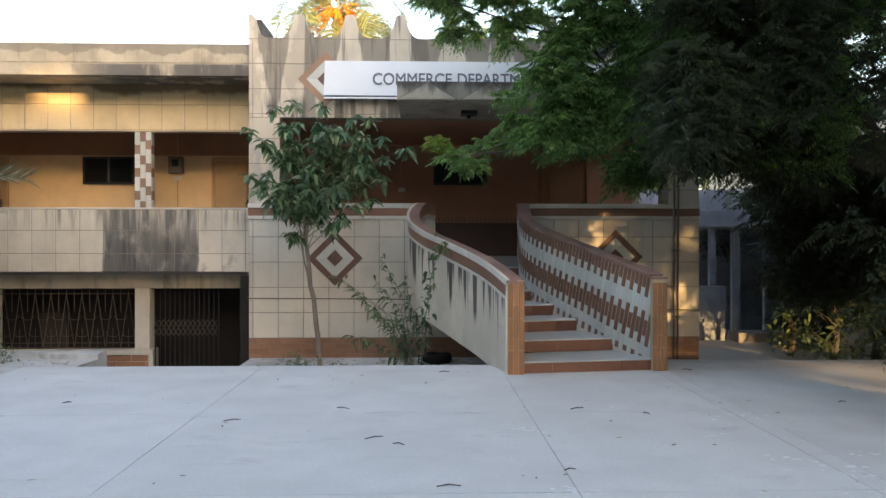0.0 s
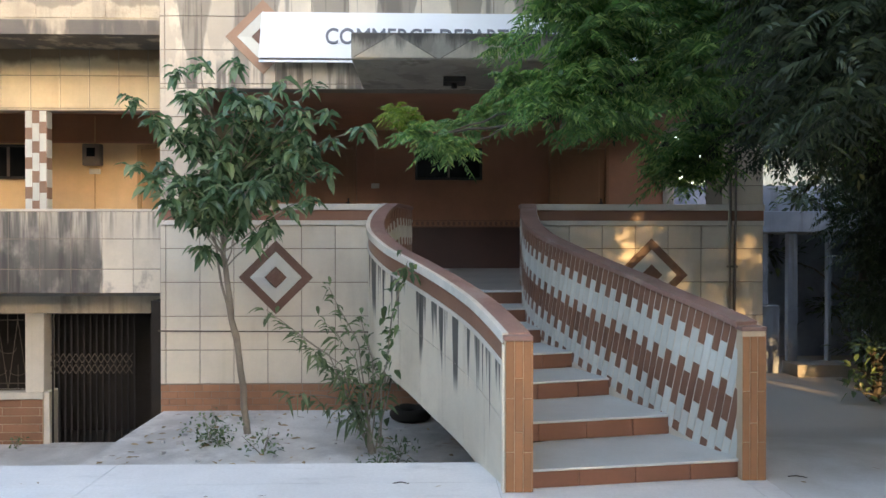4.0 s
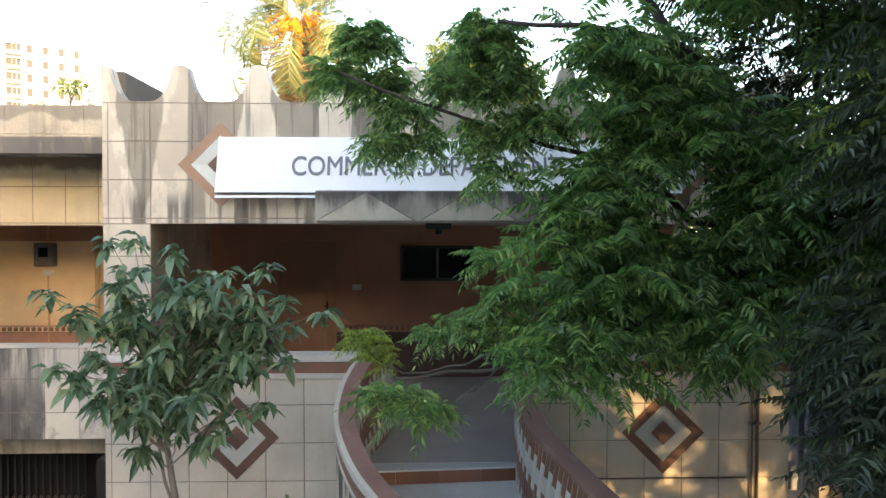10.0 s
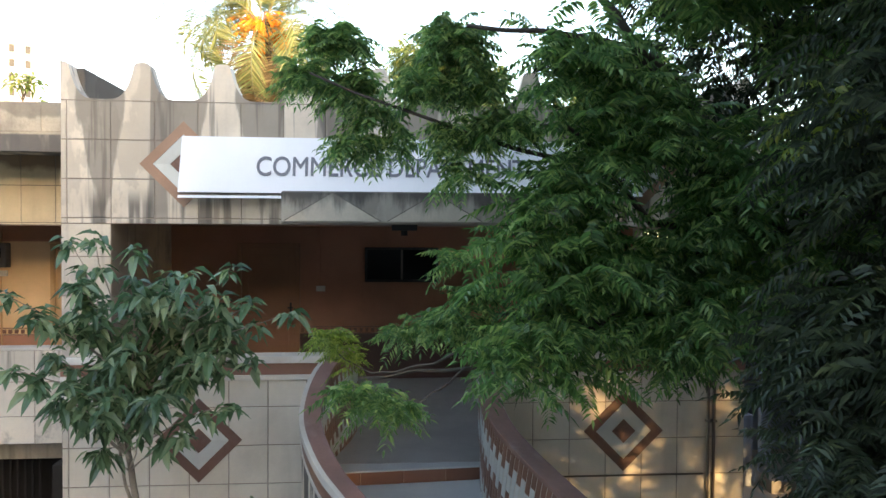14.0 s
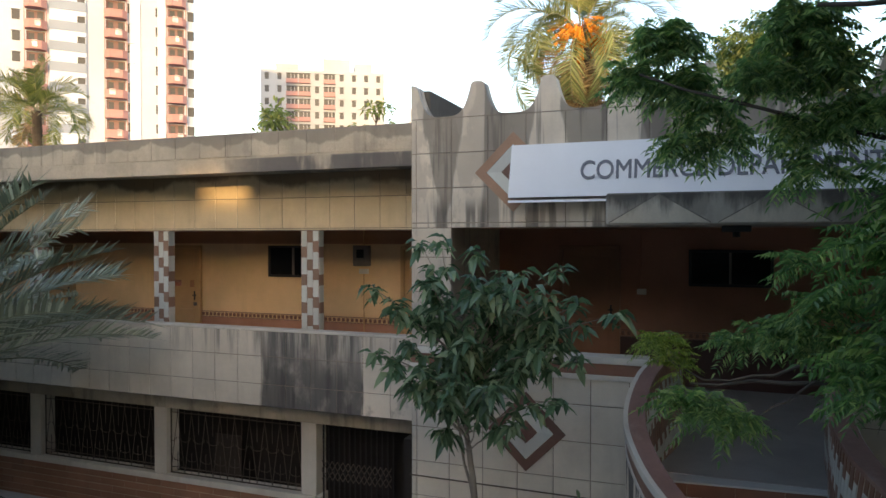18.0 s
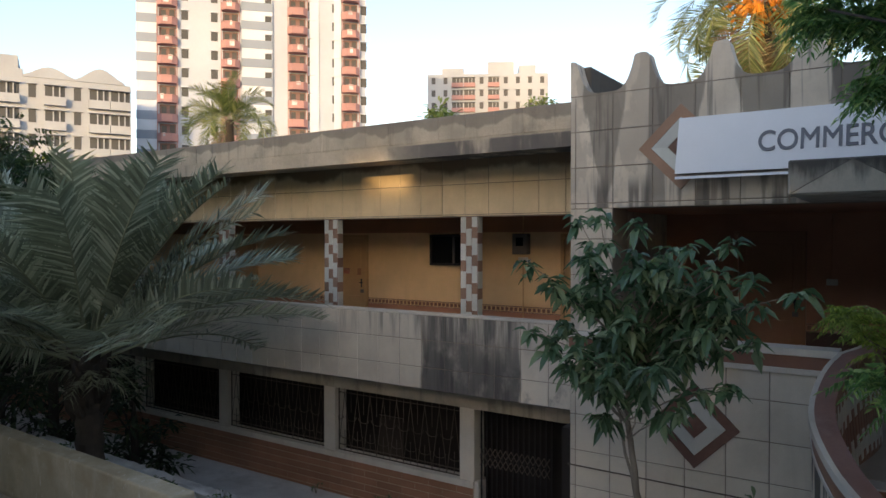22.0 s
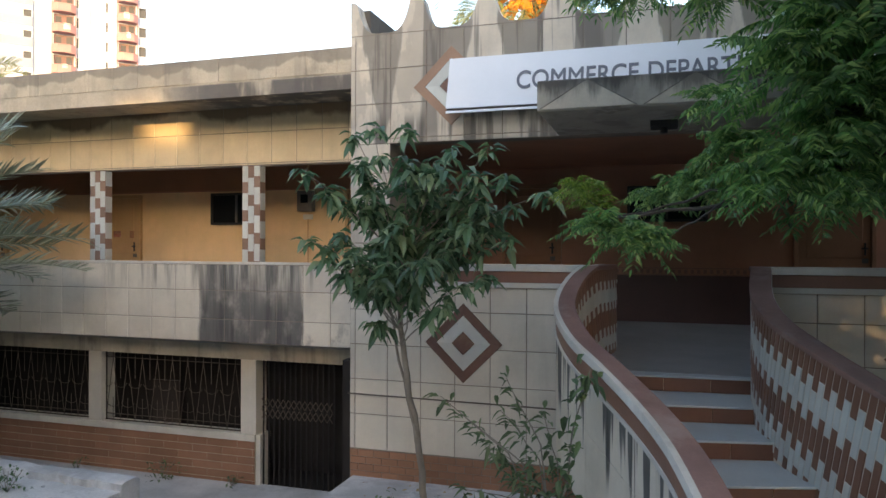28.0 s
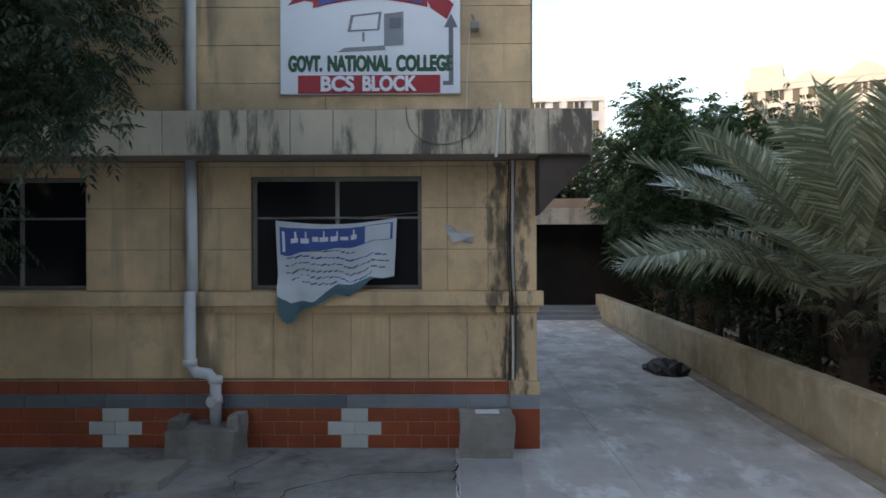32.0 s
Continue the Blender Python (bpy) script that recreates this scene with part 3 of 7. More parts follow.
def broken_kerb():
    """One long kerb with ragged edges, chipped here and there and cracked off the slab."""
    bm = bmesh.new()
    rng = random.Random(4)
    rings = []
    for k in range(150):
        x = -5.14 - k * 0.1
        y = 11.45 + 0.0024 * k
        drop = 0.045 if rng.random() < 0.12 else 0.0
        n = lambda s: rng.uniform(-s, s)
        z = -0.1 - drop + n(0.008)
        rings.append([bm.verts.new(c) for c in ((x, y - 0.14 + n(0.022), -0.24), (x, y - 0.12 + n(0.025), z - 0.02), (x, y - 0.07 + n(0.012), z), (x, y + 0.1 + n(0.012), z + n(0.006)), (x, y + 0.15 + n(0.02), z - 0.035), (x, y + 0.16 + n(0.02), -1.7))])
    for a, b in zip(rings[:-1], rings[1:]):
        for q in range(5):
            bm.faces.new((a[q], b[q], b[q + 1], a[q + 1]))
    bm.faces.new(rings[0])
    bm.faces.new(list(reversed(rings[-1])))
    bmesh.ops.recalc_face_normals(bm, faces=bm.faces)
    return bm


structure("broken_kerb", broken_kerb(), M_bed, "broken grey concrete kerb along the court", "kerb")

# low wall between the lane and the court
lw = [(-6.13, 9.44), (-26.25, 10.1), (-26.25, 10.38), (-6.13, 9.72)]
low_wall = structure("low_wall", soft(prism(lw, -1.7, 0.86), 0.035, 3), material("low_wall_plaster", (0.53, 0.44, 0.30), 0.9, 0.12, 0.15, 0.4, (0.66, 0.62, 0.5), 0.5, 0.25, second=(0.38, 0.33, 0.23), marks=((brown_blots, (0.33, 0.25, 0.145), 0.6), (white_scuffs, (0.74, 0.71, 0.62), 0.7), (foot_line, (0.13, 0.115, 0.09), 0.4))), "low plastered boundary wall, yellowish and scuffed", "wall")

structure("lane_edge", prism([(-6.35, 9.394), (-26.2, 9.394), (-26.2, 10.1), (-6.35, 9.44)], -0.05, 0.0), M_lane, "worn concrete edge of the lane beside the low wall", "road")
structure("wall_foot_strip", soft(prism([(-6.35, 9.20), (-26.2, 9.86), (-26.2, 10.1), (-6.35, 9.44)], -0.02, 0.022), 0.008, 1), material("gritty_brown_cement", (0.40, 0.35, 0.29), 0.95, 0.15, 0.25, 0.6, (0.16, 0.14, 0.12), 0.0, 0.4, second=(0.55, 0.51, 0.45)), "gritty cement strip along the foot of the low wall", "kerb")

# ---- tower ----
TY = 13.75
tower = tagged(part("wall_tower_front", boxes(
    (-3.37, -0.10, TY + 0.012, TY + 0.26, -1.7, 2.10), (2.02, 5.48, TY + 0.012, TY + 0.26, -1.7, 2.10),
    (-3.37, -2.77, TY + 0.012, TY + 0.6, 2.10, 4.10), (4.86, 5.48, TY + 0.012, TY + 0.6, 2.10, 4.10),
    (-3.37, 5.48, TY + 0.012, TY + 0.26, 4.10, 5.64)), M_joint), "cream tiled entrance block with brown bands and a scalloped crest", "wall", kind="structure")
part("side_wall", boxes((-3.37, -3.15, TY + 0.6, 18.0, -1.7, 5.455), (5.26, 5.48, TY + 0.6, 18.0, -1.7, 2.43), (5.26, 5.48, TY + 0.6, 18.0, 4.1, 5.455), (5.26, 5.48, 17.5, 18.0, 2.43, 4.1)), M_plaster, tower, "stained plaster side wall")


for a, b in ((-3.37, -0.12), (2.03, 5.48)):
    tile_wall(tower, a, b, -0.19, 2.12, TY + 0.012, -2.80, -0.19, 0.49, 0.492, M_cream)
    tile_wall(tower, a, b, -0.80, -0.20, TY + 0.012, 0.0, -0.80, 0.24, 0.10, M_brick, 0.008, name="brick", stagger=0.5)
    for z0, z1, m_, d in ((2.12, 2.19, M_trim, 0.03), (2.19, 2.34, M_brown, 0.02), (2.34, 2.43, M_trim, 0.05)):
        part("band", soft(boxes((a if a > 0 else a - 0.01, b, TY - d, TY + 0.26, z0, z1)), 0.006, 1), m_, tower)
tile_wall(tower, -3.37, -2.77, 2.43, 4.10, TY + 0.012, -3.37, 2.22, 0.6, 0.49, M_cream_old)
tile_wall(tower, 4.86, 5.48, 2.43, 4.10, TY + 0.012, 4.86, 2.22, 0.62, 0.49, M_cream)
tile_wall(tower, -3.37, 5.48, 4.10, 5.63, TY + 0.012, -2.765, 4.17, 0.53, 0.487, M_crest)


def crest():
    """Scalloped parapet: cusps with round hollows between."""
    bm = bmesh.new()
    top = []
    for k in range(9):
        a = -3.37 + k * 0.983
        for s in range(32):
            t = s / 32
            q = abs(2 * t - 1)
            top.append((a + t * 0.983, 5.65 + 0.46 * (0.975 * (q / 0.82) ** 4.2 if q < 0.82 else 0.975 + 0.025 * math.sin((q - 0.82) / 0.18 * math.pi / 2))))
    top.append((5.48, 6.11))
    f0 = [bm.verts.new((x, TY, z)) for x, z in top]
    f1 = [bm.verts.new((x, TY + 0.24, z)) for x, z in top]
    b0 = [bm.verts.new((x, TY, 5.635)) for x, _ in top]
    b1 = [bm.verts.new((x, TY + 0.24, 5.635)) for x, _ in top]
    for i in range(len(top) - 1):
        bm.faces.new((b0[i], b0[i + 1], f0[i + 1], f0[i]))
        bm.faces.new((b1[i + 1], b1[i], f1[i], f1[i + 1]))
        bm.faces.new((f0[i], f0[i + 1], f1[i + 1], f1[i]))
    bm.faces.new((b0[0], f0[0], f1[0], b1[0]))
    bm.faces.new((b0[-1], b1[-1], f1[-1], f0[-1]))
    return bm


part("crest", crest(), M_crest, tower, "scalloped plaster crest with dark drips")
rain_pipes = thing("rain_pipe", (5.0, TY - 0.03, -0.8), "pair of thin rusty rain pipes down the pillar", "pipe")
for x in (4.96, 5.04):
    part("pipe", tubes(([(x, TY - 0.03, -0.78), (x + 0.004, TY - 0.034, 1.6), (x, TY - 0.06, 2.3), (x, TY - 0.06, 4.9)], 0.018), sides=8), M_iron, rain_pipes, smooth=True)
    for z in (0.2, 1.5, 3.0, 4.2):
        part("clip", boxes((x - 0.03, x + 0.03, TY - 0.07, TY + 0.004, z, z + 0.03)), M_iron, rain_pipes)
part("side_parapet", soft(boxes((-3.37, -3.17, TY + 0.245, 18.2, 5.46, 6.08), (5.28, 5.48, TY + 0.245, 18.2, 5.46, 6.08)), 0.015, 1), M_canopy, tower, "dark stained side parapet of the roof")


def inlay(cx, cz, r):
    """A diamond of glazed bars: brown frame, white ring, brown heart."""
    th = 0.03
    for r0, r1, m_ in ((r, r * 0.70, M_inlay if cz < 4 else M_faded), (r * 0.69, r * 0.31, M_white_tile)):
        for k in range(4):
            a0, a1 = math.pi / 2 * k, math.pi / 2 * (k + 1)
            q = [(math.cos(a0) * r0, math.sin(a0) * r0), (math.cos(a1) * r0, math.sin(a1) * r0), (math.cos(a1) * r1, math.sin(a1) * r1), (math.cos(a0) * r1, math.sin(a0) * r1)]
            bm = bmesh.new()
            f = [bm.verts.new((cx + 0.995 * x, TY - 0.012, cz + 0.995 * z)) for x, z in q]
            b = [bm.verts.new((cx + x, TY + 0.01, cz + z)) for x, z in q]
            bm.faces.new(f)
            for i in range(4):
                bm.faces.new((f[i], f[(i + 1) % 4], b[(i + 1) % 4], b[i]))
            bmesh.ops.recalc_face_normals(bm, faces=bm.faces)
            part("inlay_bar", bm, m_, tower)
    bm = bmesh.new()
    rr = r * 0.295
    f = [bm.verts.new((cx + x, TY - 0.012, cz + z)) for x, z in ((rr, 0), (0, rr), (-rr, 0), (0, -rr))]
    bm.faces.new(f)
    part("inlay_heart", bm, M_inlay, tower)


for cx, cz in ((-1.70, 1.36), (3.81, 1.39), (-1.88, 4.85), (3.98, 4.85)):
    inlay(cx, cz, 0.54)

structure("ceiling", boxes((-3.15, 5.26, TY + 0.27, 18.0, 4.12, 4.3), (-3.14, 5.25, TY + 0.27, 18.2, 5.3, 5.45)), M_rust, "brown painted portico ceiling", "ceiling")

# canopy over the stair
canopy = structure("canopy", soft(boxes((-0.43, 2.55, 12.07, TY - 0.02, 4.10, 4.43)), 0.015, 1), M_canopy, "stained concrete canopy slab over the stair", "canopy")


def chevrons():
    bm = bmesh.new()
    x = -0.40
    while x < 1.6:
        pts = [(x, 4.12), (x + 0.5, 4.415), (x + 1.0, 4.12)]
        f = [bm.verts.new((a, 12.055, z)) for a, z in pts]
        b = [bm.verts.new((a, 12.075, z)) for a, z in pts]
        bm.faces.new(f)
        for i in range(3):
            bm.faces.new((f[i], b[i], b[(i + 1) % 3], f[(i + 1) % 3]))
        x += 1.07
    bmesh.ops.recalc_face_normals(bm, faces=bm.faces)
    return bm


part("chevron_relief", chevrons(), material("pale_chevron_plaster", (0.60, 0.53, 0.43), 0.85, 0.1, 0.15, 0.4, (0.2, 0.175, 0.15), 0.3, 0.2, marks=((canopy_soot, (0.07, 0.062, 0.054), 0.7),)), canopy)

for k in range(3):
    x = -0.40 + 1.07 * k
    part("chevron_groove", tubes(([(x, 12.056, 4.12), (x + 0.5, 12.054, 4.418), (min(x + 1.0, 2.5), 12.056, 4.12 if k < 2 else 4.18)], 0.005), sides=5), M_iron, canopy, "dark groove round the chevron")

# back wall of portico and corridor
back = structure("wall_back", boxes((-3.15, 5.26, 17.52, 17.8, 1.0, 4.2)), M_rust, "terracotta painted back wall of the portico", "wall")
part("dado", boxes((-3.15, 5.26, 17.50, 17.53, 1.0, 2.18)), M_dado, back, "dark brown painted dado")
wing_back = structure("wall_corridor", boxes((-45, -3.37, 17.52, 17.8, 0.8, 4.6)), M_ochre, "ochre painted corridor wall", "wall")
part("skirting", boxes((-45, -3.37, 17.50, 17.53, 0.8, 2.18)), M_rust, wing_back)


part("top_band", boxes((-45, -3.37, 17.505, 17.53, 3.86, 4.42)), M_door, wing_back, "brown band under the ceiling")
part("picture_rail", boxes((-45, -3.37, 17.48, 17.53, 3.83, 3.86)), M_rust, wing_back)


def border(x0, x1, parent):
    """A tile border of small squares between two rails."""
    bm = boxes((x0, x1, 17.497, 17.525, 2.185, 2.20), (x0, x1, 17.497, 17.525, 2.30, 2.315))
    x = x0 + 0.03
    while x < x1 - 0.1:
        box(bm, x, x + 0.055, 17.494, 17.525, 2.215, 2.285)
        x += 0.105
    part("tile_border", bm, M_brown, parent, "row of small dark border tiles")


border(-3.1, -2.0, back)
border(-0.9, 2.9, back)
border(-10.15, -5.2, wing_back)
border(-14.0, -11.0, wing_back)
border(-24.0, -14.9, wing_back)

# landing and corridor floor
structure("landing_floor", prism([(-3.15, TY + 0.26), (0.0, TY + 0.26), (-0.1, 13.3), (-0.15, 13.16), (1.88, 13.16), (1.93, 13.3), (2.0, TY + 0.26), (5.26, TY + 0.26), (5.26, 17.6), (-3.15, 17.6)], 0.85, lambda x, y: 1.21 + 0.033 * max(0, y - 13)), M_landing, "grey terrazzo landing", "floor")
structure("corridor_floor", boxes((-45, -3.37, 14.95, 17.6, 1.06, 1.36)), M_tread, "corridor floor slab", "floor")
structure("corridor_ceiling", boxes((-45, -3.37, 15.6, 17.8, 4.40, 4.6)), M_rust, "brown corridor ceiling", "ceiling")


M_red_notice = material("red_notice_print", (0.42, 0.10, 0.06), 0.6, 0.3, 0.3, 0.4, (0.7, 0.62, 0.5), 0.0, 0.0, scale=3.0)


def door(name, x0, x1, top, mat, parent_wall, label):
    d = thing(name, ((x0 + x1) / 2, 17.5, 1.36), label, "door", kind="structure")
    part("frame", soft(boxes((x0 - 0.07, x0, 17.44, 17.53, 1.36, top + 0.07), (x1, x1 + 0.07, 17.44, 17.53, 1.36, top + 0.07), (x0, x1, 17.44, 17.53, top, top + 0.07)), 0.006, 1), mat, d)
    part("leaf", soft(boxes((x0 + 0.004, x1 - 0.004, 17.48, 17.525, 1.37, top - 0.004)), 0.004, 1), mat, d)
    w = x1 - x0
    part("panel", soft(boxes((x0 + 0.12, x1 - 0.12, 17.465, 17.485, 2.5, top - 0.14), (x0 + 0.12, x1 - 0.12, 17.465, 17.485, 1.5, 2.35)), 0.008, 1), mat, d)
    part("bolt", tubes(([(x1 - 0.09, 17.45, 2.55), (x1 - 0.09, 17.45, 2.75)], 0.016), ([(x1 - 0.14, 17.44, 2.66), (x1 - 0.05, 17.44, 2.66)], 0.014)), M_black, d, "dark metal bolt")
    part("padlock_plate", soft(boxes((x1 - 0.13, x1 - 0.04, 17.455, 17.482, 2.42, 2.5)), 0.005, 1), M_iron, d)
    return d


door("door_1", -1.92, -0.96, 3.75, M_door, back, "closed brown painted wooden door with a bolt")
door("door_2", 3.02, 4.08, 3.75, M_door, back, "closed brown painted wooden door")
door("door_3", -5.12, -4.22, 3.72, M_door_ochre, wing_back, "closed ochre wooden door in the corridor")
door("door_4", -10.93, -10.2, 3.72, M_door_ochre, wing_back, "closed ochre door with padlocks")
tagged(part("door_notice", soft(boxes((-10.86, -10.66, 17.455, 17.463, 2.86, 3.0)), 0.002, 1), M_red_notice), "small red and white notice on the ochre door", "notice")
tagged(part("door_notice", soft(boxes((-10.42, -10.3, 17.455, 17.463, 2.84, 3.0)), 0.002, 1), M_brownlight), "small orange notice on the ochre door", "notice")
door("door_5", -14.85, -14.0, 3.72, M_door_ochre, wing_back, "closed ochre wooden door")


def high_window(name, x0, x1, z0, z1):
    w = thing(name, ((x0 + x1) / 2, 17.5, z0), "black-framed sliding window set high in the wall", "window", kind="structure")
    part("window_frame", soft(boxes((x0, x1, 17.44, 17.53, z0, z0 + 0.045), (x0, x1, 17.44, 17.53, z1 - 0.045, z1), (x0, x0 + 0.045, 17.44, 17.53, z0 + 0.045, z1 - 0.045), (x1 - 0.045, x1, 17.44, 17.53, z0 + 0.045, z1 - 0.045)), 0.004, 1), M_black, w)
    xm = (x0 + x1) / 2
    part("mullion", boxes((xm - 0.02, xm + 0.02, 17.45, 17.52, z0 + 0.045, z1 - 0.045)), M_iron, w)
    for a, b in ((x0 + 0.045, xm - 0.02), (xm + 0.02, x1 - 0.045)):
        part("pane", boxes((a, b, 17.485, 17.495, z0 + 0.045, z1 - 0.045)), M_glass, w)
    part("backing", boxes((x0 + 0.02, x1 - 0.02, 17.505, 17.515, z0 + 0.02, z1 - 0.02)), M_dark, w)


high_window("window_1", 0.27, 1.61, 3.12, 3.75)
high_window("window_2", -8.32, -7.08, 3.12, 3.79)

# ---- wing ----
PY = 14.75
wing = tagged(part("wall_wing_parapet", boxes((-45, -3.39, PY + 0.012, PY + 0.2, 1.06, 2.36)), M_joint), "cream tiled corridor parapet, one stretch blackened by damp", "wall", kind="structure")


tile_wall(wing, -24.18, -3.39, 1.06, 2.36, PY + 0.012, -4.66, 0.963, 0.488, 0.48, M_parapet)
part("coping", soft(boxes((-45, -3.39, PY - 0.012, PY + 0.22, 2.36, 2.40)), 0.006, 1), M_trim, wing)
part("far_face", boxes((-45, -24.2, PY, PY + 0.02, 1.06, 2.36)), M_cream, wing)
structure("corridor_beam", boxes((-45, -3.39, 15.30, 15.75, 0.69, 1.055)), M_plaster, "plastered beam under the corridor", "beam")
structure("balcony_soffit", boxes((-45, -3.39, PY + 0.2, 15.3, 1.0, 1.058)), M_grey_plaster, "grey plaster underside of the corridor", "ceiling")

fascia = tagged(part("wall_upper_fascia", boxes((-45, -3.39, 15.492, 15.7, 4.09, 5.25)), M_joint), "cream tiled fascia under the eave", "wall", kind="structure")
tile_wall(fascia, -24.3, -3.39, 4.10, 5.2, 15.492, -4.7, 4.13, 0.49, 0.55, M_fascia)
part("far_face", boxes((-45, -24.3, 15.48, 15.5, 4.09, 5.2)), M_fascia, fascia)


def eave():
    bm = bmesh.new()
    prof = [(14.40, 5.06), (14.40, 5.30), (14.46, 5.31), (14.46, 5.72), (14.66, 5.74), (14.66, 5.40), (18.2, 5.40), (18.2, 5.12), (14.6, 5.12), (14.6, 5.06)]
    xs = [-45, -30, -20, -12, -8, -5.5, -3.39]
    rings = [[bm.verts.new((x, y, z)) for y, z in prof] for x in xs]
    n = len(prof)
    for a, b in zip(rings[:-1], rings[1:]):
        for k in range(n):
            bm.faces.new((a[k], a[(k + 1) % n], b[(k + 1) % n], b[k]))
    bm.faces.new(rings[0])
    bm.faces.new(list(reversed(rings[-1])))
    bmesh.ops.recalc_face_normals(bm, faces=bm.faces)
    return bm


roof = structure("roof_eave", eave(), M_eave, "weathered concrete roof eave and parapet, streaked with black", "roof")
tile_wall(roof, -22.0, -3.39, 5.325, 5.715, 14.46, -3.92, 5.325, 0.53, 0.39, M_eave, gap=0.009, depth=0.014, name="parapet_tile")


M_faded_brown = material("dull_brown_mosaic", (0.30, 0.185, 0.13), 0.45, 0.1, 0.12, 0.15, (0.2, 0.13, 0.1), 0.0, 0.06, piece=0.15)


def pillar(x, group):
    p = thing("corridor_column", (x + 0.185, 15.66, 2.3), "square corridor column in brown and white mosaic tile", "column", group)
    part("core", boxes((x + 0.006, x + 0.364, 15.486, 15.66, 1.36, 4.09)), M_brown, p)
    for face in range(2):
        for c in range(3 if face == 0 else 1):
            o0 = (0.0, 0.27, 0.1)[c]
            cuts = [(max(2.30, 2.30 + 0.5 * q + o + o0), 2.30 + 0.5 * q + o + h + o0, w) for q in range(-1, 4) for o, h, w in ((0, 0.31, 1), (0.31, 0.19, 0))]
            for z0, z1, w in cuts:
                z1 = min(z1, 4.088)
                if z1 - z0 < 0.03:
                    continue
                mt = M_white_tile if w else M_faded_brown
                if face == 0:
                    piece("mosaic_tile", (0.113, 0.006, z1 - z0 - 0.006), (x + 0.066 + c * 0.119, 15.486, (z0 + z1) / 2), mt, p)
                else:
                    piece("mosaic_tile", (0.165, 0.006, z1 - z0 - 0.006), (x + 0.364, 15.573, (z0 + z1) / 2), mt, p, (0, 0, math.pi / 2))
    return p


for i in range(5):
    pillar(-6.27 - 3.35 * i, "columns along the corridor")

# lower storey
lower = tagged(part("wall_lower", boxes((-45, -5.95, 15.42, 15.6, -1.7, -0.76)), M_mortar), "red brick-tile wall below the barred windows", "wall", kind="structure")
part("sill", soft(boxes((-45, -5.93, 15.37, 15.7, -0.76, -0.64)), 0.012, 2), M_cream, lower, "cream painted sill")
tile_wall(lower, -15.6, -5.95, -1.6, -0.765, 15.42, 0.2, -1.6, 0.62, 0.139, M_brick, 0.012, name="brick", stagger=0.5)


def far_bricks():
    bm = bmesh.new()
    for j in range(6):
        z = -1.6 + j * 0.139
        x = -24.0 + 0.31 * (j % 2)
        while x < -15.62:
            box(bm, x + 0.006, min(x + 0.614, -15.61), 15.408, 15.425, z + 0.006, z + 0.133)
            x += 0.62
    return bm


tagged(part("bricks_beyond", far_bricks(), M_brick, lower), kind="stuff")
part("far_face", boxes((-45, -24.0, 15.41, 15.43, -1.7, -0.76)), M_brick, lower)
for i in range(7):
    x = -6.23 - 3.33 * i
    structure("pier", soft(boxes((x, x + 0.31, 15.40, 15.75, -0.64, 0.69)), 0.008, 1), M_cream, "cream plastered pier between the barred windows", "pier")
structure("gate_jamb", soft(boxes((-5.945, -5.85, 15.43, 15.75, -1.68, -0.645)), 0.006, 1), M_cream, "narrow cream plastered jamb beside the gate", "jamb")
# Near-black faces paint the shade of the rooms behind the grilles.
structure("lower_room_back", boxes((-45, -3.0, 16.6, 16.8, -1.7, 1.0), (-3.6, -3.38, 14.0, 16.6, -1.7, 1.0), (-45, -3.38, 15.7, 16.7, -1.69, -1.6)), M_dark, "near-black surfaces painting the shade behind the barred windows", "wall")

# ---- window grilles of the lower storey ----


M_grille = material("brown_painted_iron", (0.12, 0.092, 0.07), 0.6, 0.15, 0.25, 0.3, (0.07, 0.04, 0.03), 0.0, 0.15)


def grille(x0, x1):
    g = thing("window_grille", (x0, 15.5, -0.64), "iron window grille of zigzag bars and arcs", "grille", "grilles of the lower storey")
    z0, z1, y = -0.62, 0.67, 15.5
    part("frame", tubes(([(x0, y, z0), (x1, y, z0)], 0.014), ([(x0, y, z1), (x1, y, z1)], 0.014), ([(x0 + 0.015, y, z0), (x0 + 0.015, y, z1)], 0.014), ([(x1 - 0.015, y, z0), (x1 - 0.015, y, z1)], 0.014), sides=6), M_grille, g)
    for zz in (z0 + 0.11, z1 - 0.11):
        part("rail", tubes(([(x0, y, zz), (x1, y, zz)], 0.009), sides=5), M_grille, g)
    n = 9
    w = (x1 - x0) / n
    for k in range(n):
        a = x0 + k * w
        part("zigzag_bar", tubes(([(a, y, z0), (a + w / 2, y, z1 - 0.11)], 0.0065), ([(a + w / 2, y, z1 - 0.11), (a + w, y, z0)], 0.0065), sides=5), M_grille, g)
        for ux, ua, ub in ((a + w / 2, z1 - 0.11, z1), (a, z1 - 0.5, z1), (a + w / 2, z0, z0 + 0.42)):
            part("upright", tubes(([(ux, y, ua), (ux, y, ub)], 0.006), sides=5), M_grille, g)
        for cx, cz, s in ((a, z1 - 0.5, -1), (a + w / 2, z0 + 0.42, 1)):
            pts = [(min(x1, max(x0, cx + 0.42 * w * math.cos(t))), y, cz + s * 0.0 + 0.09 * (math.sin(t) - 1) * (1 if s < 0 else 1)) for t in [math.pi * q / 6 + (math.pi if s < 0 else math.pi) for q in range(7)]]
            part("arc", tubes((pts, 0.006), sides=5), M_grille, g)
    return g


g0 = grille(-9.24, -6.24)
for i in range(1, 5):
    copy_thing(g0, Matrix.Translation(Vector((-9.24 - 3.33 * i, 15.5, -0.64)) * U))


def curtain():
    bm = bmesh.new()
    return boxes((-8.5, -7.9, 15.9, 15.93, -0.7, 0.1))


